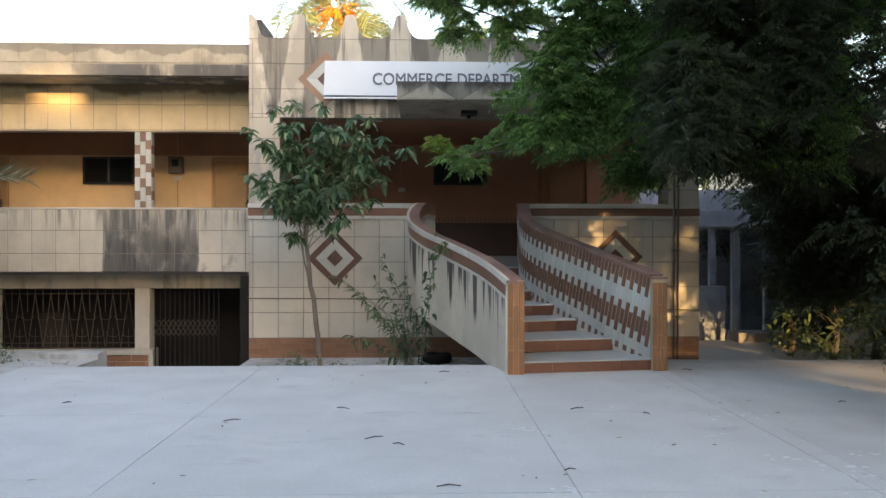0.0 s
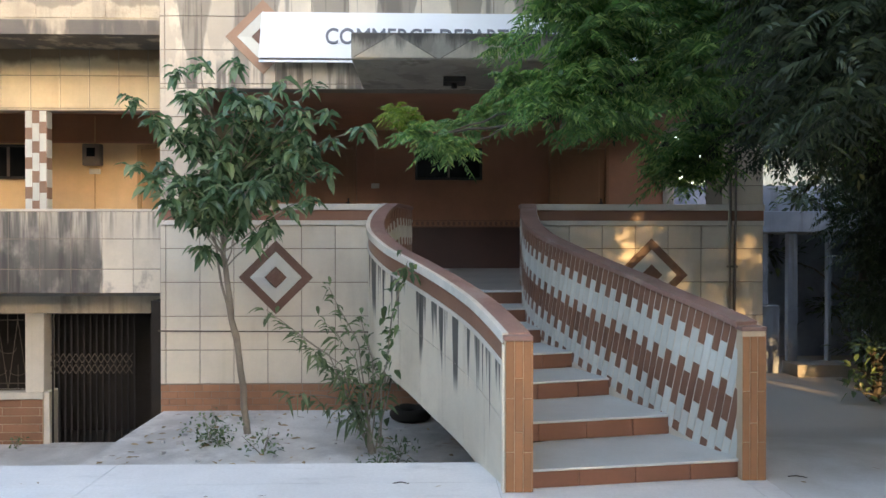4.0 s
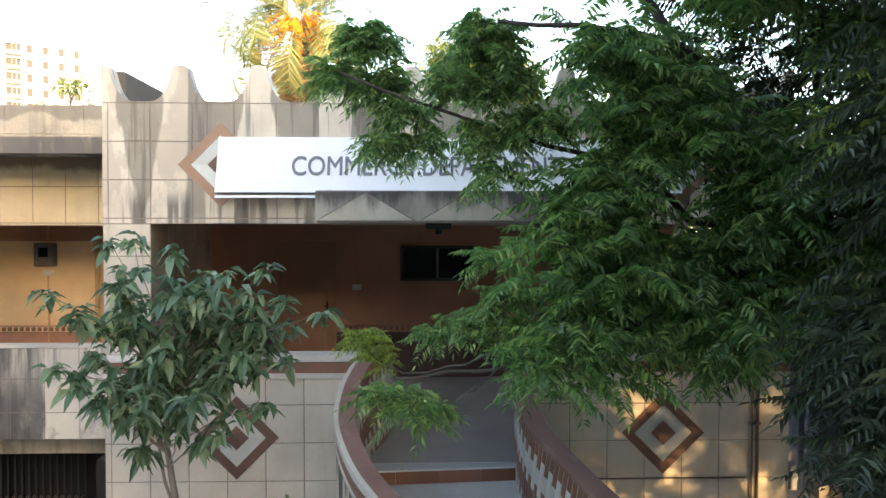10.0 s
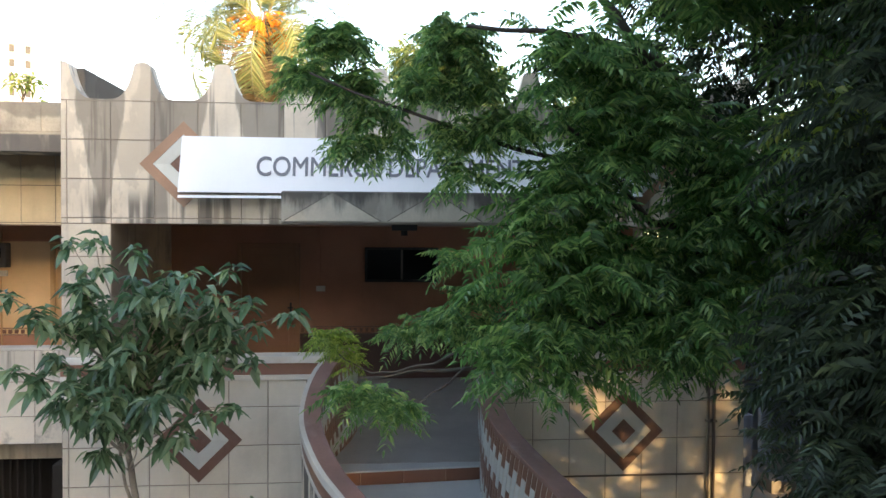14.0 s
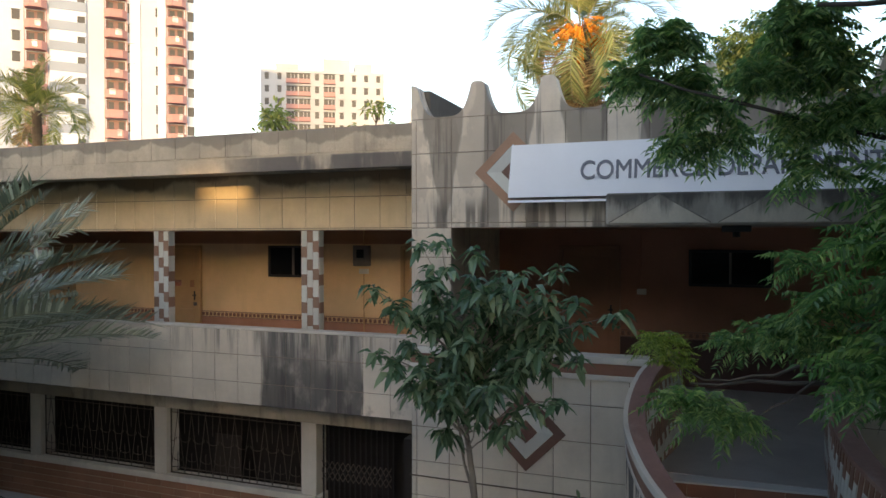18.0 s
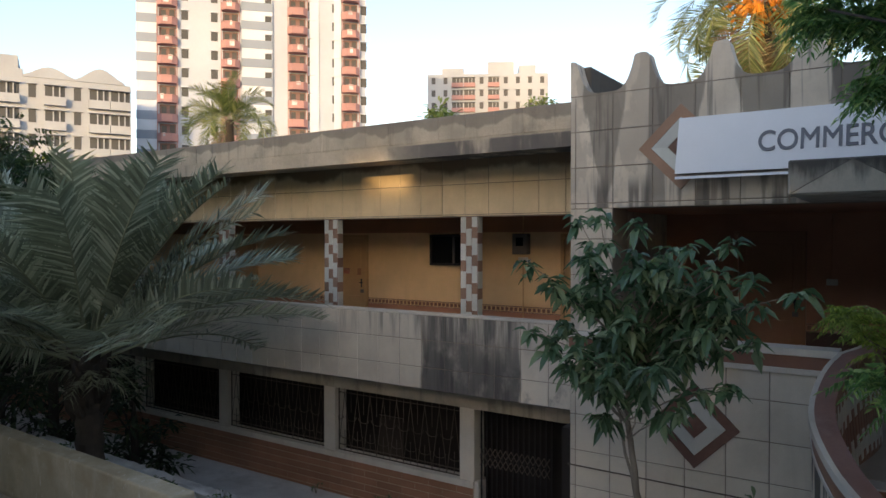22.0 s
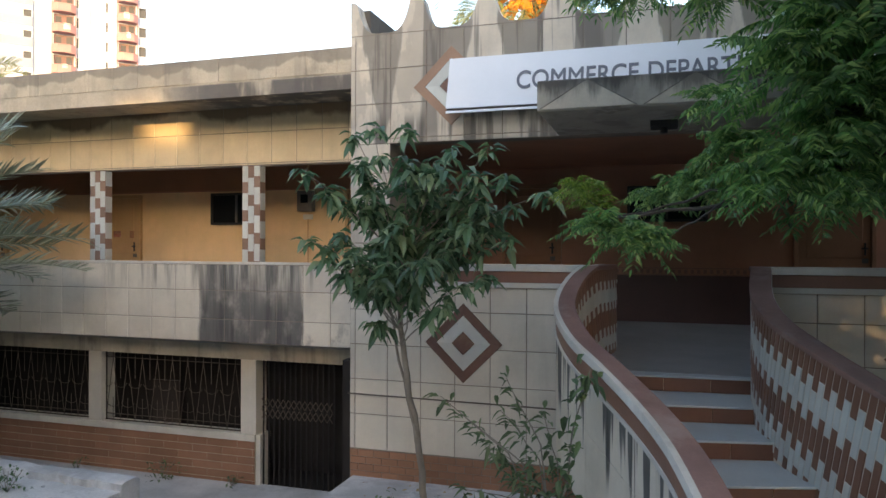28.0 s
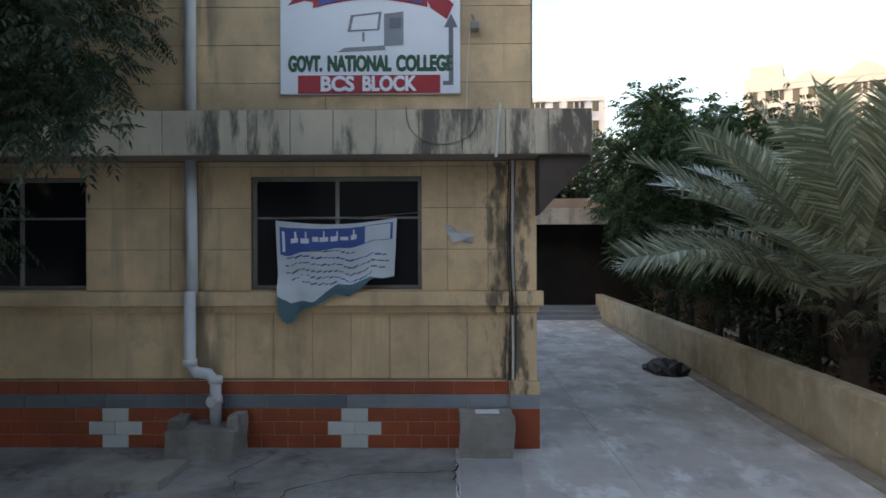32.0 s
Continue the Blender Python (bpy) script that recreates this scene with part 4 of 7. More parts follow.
part("hanging_cloth", curtain(), material("faded_cloth", (0.05, 0.037, 0.029), 0.9, 0.2, 0.2))
tagged(bpy.data.objects["hanging_cloth"], "faded brown cloth hung behind the window grille", "cloth")

# collapsible gate
M_gate = material("rusty_dark_iron", (0.024, 0.019, 0.016), 0.65, 0.15, 0.25, bump=0.15)
gate = thing("collapsible_gate", (-5.1, 15.5, -1.62), "half-open collapsible black iron gate", "gate")
for k in range(14):
    x = -5.84 + k * 0.105
    part("channel", boxes((x, x + 0.022, 15.49, 15.515, -1.6, 0.66)), M_gate, gate)
for zz in (-0.35, -0.17):
    for k in range(13):
        x = -5.85 + k * 0.105
        part("lattice", tubes(([(x, 15.48, zz), (x + 0.105, 15.48, zz + 0.16)], 0.008), ([(x, 15.48, zz + 0.16), (x + 0.105, 15.48, zz)], 0.008), sides=5), M_grille, gate)
part("top_track", boxes((-5.9, -3.4, 15.46, 15.54, 0.66, 0.70)), M_black, gate)

# ---- stair ----


def spline(pts, n):
    p = [np.array(q, float) for q in pts]
    p = [2 * p[0] - p[1]] + p + [2 * p[-1] - p[-2]]
    out = []
    for i in range(1, len(p) - 2):
        for k in range(12):
            t = k / 12
            out.append(0.5 * (2 * p[i] + (p[i + 1] - p[i - 1]) * t + (2 * p[i - 1] - 5 * p[i] + 4 * p[i + 1] - p[i + 2]) * t * t + (3 * p[i] - p[i - 1] - 3 * p[i + 1] + p[i + 2]) * t ** 3))
    out.append(p[-2])
    out = np.array(out)
    s = np.r_[0, np.cumsum(np.hypot(*np.diff(out, axis=0).T))]
    u = np.linspace(0, s[-1], n)
    return np.c_[np.interp(u, s, out[:, 0]), np.interp(u, s, out[:, 1])], u


LEFT = [(1.17, 8.78), (1.08, 9.15), (0.96, 9.55), (0.75, 10.05), (0.42, 10.7), (0.15, 11.2), (-0.05, 11.75), (-0.14, 12.2), (-0.15, 12.7), (-0.10, 13.2), (0.0, 13.6), (0.12, 14.1), (0.18, 14.5)]
RIGHT = [(3.04, 9.0), (2.93, 9.3), (2.70, 9.8), (2.55, 10.2), (2.30, 10.75), (2.06, 11.35), (1.90, 11.85), (1.84, 12.35), (1.87, 12.9), (1.95, 13.5), (2.0, 14.1)]


def rail_top(y):
    return min(2.43, 1.15 + 0.262 * (y - 8.68))


NOSE_Y = [8.77, 9.48, 10.28, 10.92, 11.66, 12.33, 13.0]
NOSE_S = [0.13, 0.18, 0.25, 0.27, 0.2, 0.15, 0.08]
NOSE_Z = [0.15 + 0.1767 * k for k in range(7)]


def nose_line(y):
    return float(np.interp(y, NOSE_Y, NOSE_Z))


def ribbon(path, off0, off1, zlo, zhi):
    """A curved upright band between two offsets from a plan curve."""
    bm = bmesh.new()
    t = np.gradient(path, axis=0)
    t /= np.linalg.norm(t, axis=1)[:, None]
    nrm = np.c_[t[:, 1], -t[:, 0]]
    rings = []
    for (x, y), (nx, ny) in zip(path, nrm):
        lo, hi = zlo(y), zhi(y)
        a, b = (x + nx * off0, y + ny * off0), (x + nx * off1, y + ny * off1)
        rings.append([bm.verts.new((*a, lo)), bm.verts.new((*b, lo)), bm.verts.new((*b, hi)), bm.verts.new((*a, hi))])
    for r, q in zip(rings[:-1], rings[1:]):
        for k in range(4):
            bm.faces.new((r[k], r[(k + 1) % 4], q[(k + 1) % 4], q[k]))
    bm.faces.new(rings[0])
    bm.faces.new(list(reversed(rings[-1])))
    bmesh.ops.recalc_face_normals(bm, faces=bm.faces)
    return bm


def stringer_low(y):
    return max(-0.02 if y < 9.5 else -9, nose_line(y) - 0.34) if y > 9.42 else -0.02


stair = thing("staircase", (2.0, 9.0, 0.0), "curved outdoor staircase with terrazzo treads and mosaic parapets", "staircase")
pl, ul = spline(LEFT, 70)
pr, ur = spline(RIGHT, 66)
for nm, path, s in (("left", pl, -1), ("right", pr, 1)):
    low = stringer_low if s < 0 else (lambda y: min(-0.02, ramp_z(4, y)) - 0.05)
    par = part("parapet", ribbon(path, -0.085, 0.085, low, lambda y: rail_top(y) - 0.05), M_cream if s > 0 else M_cream_old, stair, "curved stair parapet")
    part("coping", soft(ribbon(path, -0.11, 0.11, lambda y: rail_top(y) - 0.05, rail_top), 0.008, 2), M_coping, stair, "rose-brown tiled coping")
    o = s * 0.085
    part("edge_band", ribbon(path, o, s * 0.118, lambda y: rail_top(y) - 0.075, lambda y: rail_top(y) - 0.012), M_trim, stair)
    part("brown_band", ribbon(path, o, s * 0.094, lambda y: rail_top(y) - 0.235, lambda y: rail_top(y) - 0.077), M_brown, stair)
    part("lower_band", ribbon(path, o, s * 0.104, lambda y: rail_top(y) - 0.275, lambda y: rail_top(y) - 0.237), M_trim, stair)
    if s < 0:
        part("edge_strip", ribbon(path, s * 0.07, s * 0.119, lambda y: rail_top(y) - 0.012, lambda y: rail_top(y) + 0.003), M_trim, stair, "white edge of the coping")
    # square-set panels on the outer face, in two rows that follow the rail
    u_ = ul if s < 0 else ur
    cells = [0.04 + 0.46 * q for q in range(int((u_[-1] - 0.04) / 0.46) + 1)]
    for q, (ua, ub) in enumerate(zip(cells[:-1], cells[1:])):
        uu = np.linspace(ua + 0.004, ub - 0.004, 6)
        seg = np.c_[np.interp(uu, u_, path[:, 0]), np.interp(uu, u_, path[:, 1])]
        part("outer_panel", ribbon(seg, o, s * 0.092, lambda y: rail_top(y) - 0.70, lambda y: rail_top(y) - 0.279), M_rail_panel, par)
        part("outer_panel", ribbon(seg, o, s * 0.092, lambda y: min(low(y) + 0.005, rail_top(y) - 0.73), lambda y: rail_top(y) - 0.708), M_rail_panel, par)
    # mosaic on the inner face: strips set square to the rail, each a row of tiles
    t = np.gradient(path, axis=0)
    t /= np.linalg.norm(t, axis=1)[:, None]
    u = ul if s < 0 else ur
    step, slope = 0.079, math.atan(0.262)
    sn, cs = math.sin(slope), math.cos(slope)
    for k in range(-4, int(u[-1] / step)):
        uc = (k + 0.5) * step
        yc = np.interp(max(uc, 0), u, path[:, 1]) + min(uc, 0)
        cuts = [(0, 0.16, 0), (0.16, 0.56, 1), (0.56, 0.78, 0), (0.78, 1.03, 1), (1.03, 1.6, 0)] if k % 2 else [(0, 0.27, 0), (0.27, 0.45, 1), (0.45, 0.90, 0), (0.90, 1.12, 1), (1.12, 1.6, 0)]
        for a, b, w in cuts:
            a = max(a, -uc / sn) if uc < 0 else a
            b = min(b, (u[-1] - uc) / sn)
            ym = np.interp(min(u[-1], max(0, uc + sn * (a + b) / 2)), u, path[:, 1])
            b = min(b, (rail_top(yc) - 0.052 - nose_line(ym) + 0.17) / cs)
            if b - a < 0.03:
                continue
            d = (a + b) / 2
            uq = uc + sn * d
            x, y = np.interp(uq, u, path[:, 0]), np.interp(uq, u, path[:, 1])
            tx, ty = np.interp(uq, u, t[:, 0]), np.interp(uq, u, t[:, 1])
            ang = math.atan2(ty, tx) + (math.pi if s > 0 else 0)
            zc = rail_top(y) - 0.052 - (d - 0.5 * sn * step) / cs if y < 13.5 else rail_top(yc) - 0.052 - d * cs
            zc = 1.15 + 0.262 * (yc - 8.68) - 0.052 - d * cs if yc < 13.5 else zc
            piece("mosaic_tile", (step * cs - 0.005, 0.007, round(b - a, 2) - 0.005), (x - s * ty * 0.085, y + s * tx * 0.085, zc), M_white_tile if w else M_brown, par, (0, s * slope, ang))

for x0, x1, y0, top in ((1.065, 1.275, 8.66, 1.15), (2.945, 3.14, 8.88, 1.19)):
    nw = part("newel", boxes((x0 + 0.006, x1 - 0.006, y0 + 0.008, y0 + 0.17, -0.02, top - 0.02)), M_mortar, stair)
    part("newel_cap", soft(boxes((x0 - 0.003, x1 + 0.003, y0 - 0.003, y0 + 0.2, top - 0.02, top + 0.015)), 0.006, 2), M_coping, stair)
    wd = (x1 - x0 - 0.012) / 3
    for c in range(3):
        z = 0.0
        for h in ((0.30, 0.40, 0.43), (0.45, 0.40, 0.28), (0.30, 0.40, 0.43))[c]:
            piece("strip_tile", (wd - 0.005, 0.008, h - 0.005), (x0 + 0.006 + wd * (c + 0.5), y0 + 0.008, z + h / 2), M_brownlight, nw)
            z += h
    part("side_strip", boxes((x1 - 0.006, x1 + 0.002, y0 + 0.01, y0 + 0.17, 0, top - 0.02)), M_brownlight, stair)
part("newel_trim", boxes((1.045, 1.063, 8.665, 8.70, 0, 1.10), (1.045, 1.063, 8.73, 8.77, 0, 0.95)), M_trim, stair)

for k in range(7):
    y, sl, z = NOSE_Y[k], NOSE_S[k], NOSE_Z[k]
    y2 = NOSE_Y[k + 1] + 0.06 if k < 6 else 13.4
    s2 = NOSE_S[k + 1] if k < 6 else 0.0
    xl = lambda yy: float(np.interp(yy, pl[:, 1], pl[:, 0])) + 0.02
    xr = lambda yy: float(np.interp(yy, pr[:, 1], pr[:, 0])) - 0.02
    f = lambda x, yy, ss: yy + ss * (x - 1.5)
    a, b = 1.0, 2.5
    for _ in range(12):
        a, b = xl(f(a, y, sl)) - 0.02, xr(f(b, y, sl)) + 0.02
    if k == 0:
        a, b = 1.2, 3.0
    c, d = 0.5, 2.0
    for _ in range(12):
        c, d = xl(min(f(c, y2, s2), 13.6)) - 0.02, xr(min(f(d, y2, s2), 13.6)) + 0.02
    pts = [(a, f(a, y, sl)), (b, f(b, y, sl)), (d, f(d, y2, s2)), (c, f(c, y2, s2))]
    zb = -0.05 if k == 0 else z - 0.2
    part("step", prism([(p[0], p[1] + 0.015) for p in pts], zb, z - 0.022), M_mortar, stair)
    part("tread", soft(prism([(p[0], p[1] + (-0.012 if i < 2 else 0.0)) for i, p in enumerate(pts)], z - 0.022, z), 0.005, 1), M_tread, stair, "blue-grey terrazzo tread")
    rise = 0.128 if k == 0 else 0.153
    n = 4
    for q in range(n):
        x0, x1 = a + (b - a) * q / n, a + (b - a) * (q + 1) / n
        xm = (x0 + x1) / 2
        piece("riser_tile", ((x1 - x0) * math.hypot(1, sl) - 0.004, 0.012, rise - 0.003), (xm, f(xm, y, sl) + 0.015, z - 0.022 - rise / 2), M_riser, stair, (0, 0, math.atan(sl)))
# Underside coloured near-black in place of the shade below the steps.
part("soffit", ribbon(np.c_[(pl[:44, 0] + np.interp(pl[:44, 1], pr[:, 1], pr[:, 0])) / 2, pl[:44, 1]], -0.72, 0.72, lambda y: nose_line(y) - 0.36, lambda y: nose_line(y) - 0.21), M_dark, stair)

under = tagged(part("wall_under_stair", boxes((-0.11, 2.03, TY + 0.02, TY + 0.24, -1.7, 0.84)), M_joint), "cream wall with a brick foot in the shade under the stair", "wall", kind="structure")
tile_wall(under, -0.11, 2.03, -0.19, 0.84, TY + 0.02, -2.80, -0.19, 0.49, 0.492, M_cream)
tile_wall(under, -0.11, 2.03, -0.80, -0.20, TY + 0.02, 0.0, -0.80, 0.24, 0.10, M_brick, 0.008, name="brick", stagger=0.5)
tyre = thing("rubber_tyre", (0.27, 13.2, -0.58), "old black rubber tyre lying in the bed under the stair", "tyre")
part("tread", tubes(([(0.27 + 0.21 * math.cos(k * 0.2618), 13.2 + 0.21 * math.sin(k * 0.2618), -0.5 + 0.01 * math.sin(k)) for k in range(25)], [0.085] * 25), sides=10), M_dark, tyre, smooth=True)

# ---- sign over the canopy ----
sign = thing("department_sign", (1.0, 13.5, 4.45), "long white sheet sign with grey capitals, leaning on the canopy", "sign")


def leaning(x0, x1, d0, d1, z0, z1):
    bm = bmesh.new()
    f = lambda z: 13.53 + (z - 4.49) * 0.2 / 0.71
    v = [bm.verts.new((x, f(z) + d, z)) for d in (d0, d1) for x, z in ((x0, z0), (x1, z0), (x1, z1), (x0, z1))]
    for q in ((0, 1, 2, 3), (7, 6, 5, 4), (0, 4, 5, 1), (1, 5, 6, 2), (2, 6, 7, 3), (3, 7, 4, 0)):
        bm.faces.new([v[i] for i in q])
    bmesh.ops.recalc_face_normals(bm, faces=bm.faces)
    return bm


part("panel", leaning(-1.89, 3.95, -0.02, 0.01, 4.49, 5.20), M_board, sign)
part("frame", leaning(-1.88, 3.94, 0.012, 0.04, 4.47, 5.19), M_iron, sign)
part("lower_lip", leaning(-1.88, -0.45, -0.035, -0.005, 4.42, 4.452), M_board, sign, "white folded lower edge")
tilt = math.atan(0.2 / 0.71)
for word, x, w in (("COMMERCE", -0.95, 1.52), ("DEPARTMENT", 0.69, 1.74)):
    text_part("lettering", word, 0.36, (x, 13.53 + 0.20 * 0.28 - 0.024, 4.49 + 0.22), (math.pi / 2 - tilt, 0, 0), M_letter, sign, width=w, fat=0.003)

# ceiling lamp under canopy
lamp = thing("canopy_lamp", (0.9, 13.0, 4.1), "dark square lamp under the canopy", "lamp")
part("body", soft(boxes((0.72, 1.02, 12.9, 13.2, 4.03, 4.10)), 0.01, 2), M_black, lamp)
part("stem", tubes(([(0.87, 13.05, 4.03), (0.87, 13.05, 3.97)], 0.04)), M_black, lamp)

# service pipes on the tower
for nm, pts, r in (("pipe", [(-3.39, TY - 0.02, 0.585), (-0.2, TY - 0.02, 0.56)], 0.010), ("pipe", [(2.9, TY - 0.02, 0.80), (4.9, TY - 0.02, 0.80)], 0.013), ("pipe", [(3.3, TY - 0.03, 0.36), (5.47, TY - 0.03, 0.34)], 0.014)):
    tagged(part(nm, tubes((pts, r)), M_grille), "thin painted water pipe on the tiled wall", "pipe")
for x in (4.95,):
    tagged(part("pipe", tubes(([(x, TY - 0.03, -0.1), (x, TY - 0.03, 3.6)], 0.012)), M_plaster), "thin upright pipe beside the tiled wall", "pipe")

# meter box, switch, conduit in the corridor
mb = thing("meter_box", (-6.05, 17.45, 3.3), "grey electric meter box on the ochre wall", "meter box")
part("box", soft(boxes((-6.22, -5.88, 17.36, 17.52, 3.38, 3.80)), 0.01, 1), M_iron, mb)
part("window", boxes((-6.13, -5.97, 17.35, 17.365, 3.55, 3.72)), M_glass, mb)
part("switch", soft(boxes((-6.13, -5.93, 17.46, 17.52, 3.22, 3.32)), 0.006, 1), M_trim, mb)
part("conduit", tubes(([(-6.03, 17.49, 3.22), (-6.03, 17.49, 1.4)], 0.014), ([(-6.03, 17.49, 3.8), (-6.03, 17.49, 4.35)], 0.014)), M_door_ochre, mb)
sw = thing("switch_box", (-0.53, 17.48, 2.95), "small white switch box with a conduit", "switch")
part("plate", soft(boxes((-0.6, -0.44, 17.47, 17.52, 2.95, 3.05)), 0.006, 1), M_trim, sw)
part("conduit", tubes(([(-0.53, 17.5, 3.05), (-0.53, 17.5, 4.1)], 0.012)), M_rust, sw)

# ---- college block beside the lane ----
BX = -8.59
M_bwall = material("ochre_cream_tile", (0.80, 0.56, 0.32), 0.65, 0.12, 0.14, 0.42, (0.26, 0.185, 0.11), 0.35, 0.14, piece=0.05, marks=((upper_dirt, (0.26, 0.21, 0.15), 0.35), (corner_stain, (0.05, 0.042, 0.035), 0.78), (pipe_stain, (0.14, 0.12, 0.09), 0.6)))
M_bjoint = material("brown_joint", (0.27, 0.20, 0.12), 0.95, 0.1, 0.1)
M_redtile = material("brick_red_glazed_tile", (0.37, 0.078, 0.028), 0.45, 0.1, 0.1, 0.12, (0.15, 0.07, 0.05), 0.0, 0.06, piece=0.08)
M_greytile = material("blue_grey_glazed_tile", (0.27, 0.29, 0.31), 0.45, 0.1, 0.1, 0.1, (0.15, 0.15, 0.15), 0.0, 0.06, piece=0.1)
# Darker grey tone of the band where y is 3.2 or less.
M_greytile_dark = material("darker_grey_glazed_tile", (0.165, 0.18, 0.20), 0.45, 0.1, 0.1, 0.15, (0.1, 0.1, 0.1), 0.0, 0.06, piece=0.08)
M_lettergreen = material("green_lettering", (0.03, 0.10, 0.05), 0.5, 0.05, 0.0, bump=0)
M_red = material("red_sign_paint", (0.42, 0.03, 0.04), 0.45, 0.06, 0.03, bump=0)
M_blue = material("blue_banner_print", (0.06, 0.13, 0.40), 0.6, 0.1, 0.03, bump=0)
M_cloth = material("white_banner_cloth", (0.74, 0.78, 0.80), 0.85, 0.08, 0.05, 0.1, (0.4, 0.42, 0.45), 0.0, 0.1)
M_teal = material("teal_banner_hem", (0.10, 0.20, 0.23), 0.85, 0.15, 0.05, bump=0.1)

block = tagged(part("wall_block", boxes(
    (BX - 0.3, BX - 0.012, -16, -2.0, 0.9, 9.0), (BX - 0.3, BX - 0.012, -0.17, 2.02, 0.9, 3.6), (BX - 0.3, BX - 0.012, 4.26, 5.72, 0.9, 3.6),
    (BX - 0.3, BX - 0.012, -2.0, 5.72, 3.55, 9.0), (BX - 0.3, BX - 0.012, -2.0, 5.72, -0.3, 2.07),
    (-20, BX - 0.3, 5.5, 5.72, -0.3, 9.0)), M_bjoint), "ochre-cream tiled college block with a red tiled plinth", "wall", kind="structure")
for a, b, c, d in ((-6.0, -2.0, 2.05, 3.75), (-0.17, 2.02, 2.05, 3.75), (4.26, 5.72, 2.05, 3.75), (-2.0, -0.17, 3.55, 3.75), (2.02, 4.26, 3.55, 3.75)):
    tile_wall(block, a, b, c, d, BX - 0.012, 0.36 if a > 3 else 0.95, 2.05, 0.53 if a > 3 else 1.9, 0.545, M_bwall, axis="x", gap=0.006)
tile_wall(block, -6.0, 1.3, 0.9, 1.77, BX - 0.012, -0.1, 0.88, 1.42, 0.95, M_bwall, axis="x", gap=0.005)
tile_wall(block, 1.3, 5.36, 0.9, 1.77, BX - 0.012, 1.3, 0.88, 0.508, 0.95, M_bwall, axis="x", gap=0.005)
tile_wall(block, -6.0, 5.70, 4.2, 9.0, BX - 0.012, -0.4, 4.28, 3.4, 0.5, M_bwall, axis="x", gap=0.007)
part("end_wall", boxes((-20, BX - 0.3, 5.72, 5.74, 0.9, 9.0)), M_bwall, block)
part("sill_band", soft(boxes((BX - 0.02, BX + 0.13, -16, 5.84, 1.86, 2.05)), 0.012, 2), M_bwall, block, "projecting moulded band")
part("sill_moulding", soft(boxes((BX - 0.02, BX + 0.06, -16, 5.79, 1.77, 1.855)), 0.01, 2), M_bwall, block)
part("pilaster", soft(boxes((BX - 0.05, BX + 0.05, 5.36, 5.76, 0.88, 1.765), (BX - 0.05, BX + 0.05, 5.36, 5.76, 2.055, 3.75)), 0.008, 1), M_bwall, block, "streaked corner pilaster")
# plinth
part("plinth", boxes((BX - 0.03, BX + 0.03, -16, 5.40, -0.3, 0.88), (BX - 0.3, BX + 0.06, 5.40, 5.80, -0.3, 0.88)), M_mortar, block)
tile_wall(block, -6.0, 5.40, 0.70, 0.875, BX + 0.03, 0.0, 0.70, 0.52, 0.175, M_redtile, axis="x", gap=0.006)
tile_wall(block, -6.0, 5.40, 0.52, 0.70, BX + 0.03, 0.1, 0.52, 0.53, 0.18, lambda y, z: M_greytile if y > 3.2 else M_greytile_dark, axis="x", gap=0.008)


def plinth_tile(y, z):
    for c in (3.38, 0.19):
        if abs(y - c) < 0.27 and 0.15 < z < 0.34 or abs(y - c) < 0.2 and (z > 0.34 or z < 0.15) and abs(y - c) < 0.19:
            return M_white_tile
    return M_redtile


for z0, z1, off in ((0.345, 0.52, 0.12), (0.17, 0.345, -0.055), (0.0, 0.17, 0.12)):
    y = 3.38 - 0.175 - 0.35 * 24
    y += 0.0 if off > 0 else 0.175
    while y < 5.38:
        e = min(y + 0.35, 5.395)
        if e - y > 0.05:
            c = (y + e) / 2
            w = min(abs(c - 3.38), abs(c - 0.23))
            white = w < 0.05 if off > 0 else w < 0.2
            piece("plinth_tile", (e - y - 0.006, 0.008, z1 - z0 - 0.006), (BX + 0.03, c, (z0 + z1) / 2), M_white_tile if white else M_redtile, block, (0, 0, math.pi / 2))
        y += 0.35
for z0, z1, m_ in ((0.0, 0.52, M_redtile), (0.52, 0.70, M_greytile), (0.70, 0.875, M_bwall)):
    piece("plinth_tile", (0.39, 0.008, z1 - z0 - 0.006), (BX + 0.06, 5.6, (z0 + z1) / 2), m_, block, (0, 0, math.pi / 2))

# sunshade ledge
ledge = structure("sunshade_ledge", boxes((BX - 0.1, BX + 0.57, -16, 6.38, 3.76, 4.32), (-14, BX - 0.1, 5.75, 6.38, 3.76, 4.32)), M_joint, "stained concrete sunshade ledge with black drips", "ledge")
tile_wall(ledge, -6.0, 6.38, 3.76, 4.32, BX + 0.57, 0.55, 3.76, 0.53, 0.58, M_ledge, axis="x", gap=0.012)


def wedge():
    """The sloped haunch under the ledge's end."""
    bm = bmesh.new()
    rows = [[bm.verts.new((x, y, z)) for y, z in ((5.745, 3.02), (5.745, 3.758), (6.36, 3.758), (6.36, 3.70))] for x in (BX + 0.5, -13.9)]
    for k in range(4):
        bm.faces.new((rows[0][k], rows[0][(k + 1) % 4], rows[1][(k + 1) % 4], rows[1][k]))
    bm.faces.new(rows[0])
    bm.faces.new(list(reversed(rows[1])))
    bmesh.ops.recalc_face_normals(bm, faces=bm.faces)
    return bm


# Haunch in a near-black brown, darker than the ledge above.
part("haunch", wedge(), material("dark_brown_plaster", (0.08, 0.062, 0.05), 0.9, 0.2, 0.2, 0.5, (0.05, 0.045, 0.04), 0.4, 0.3), ledge, "near-black brown sloped haunch")


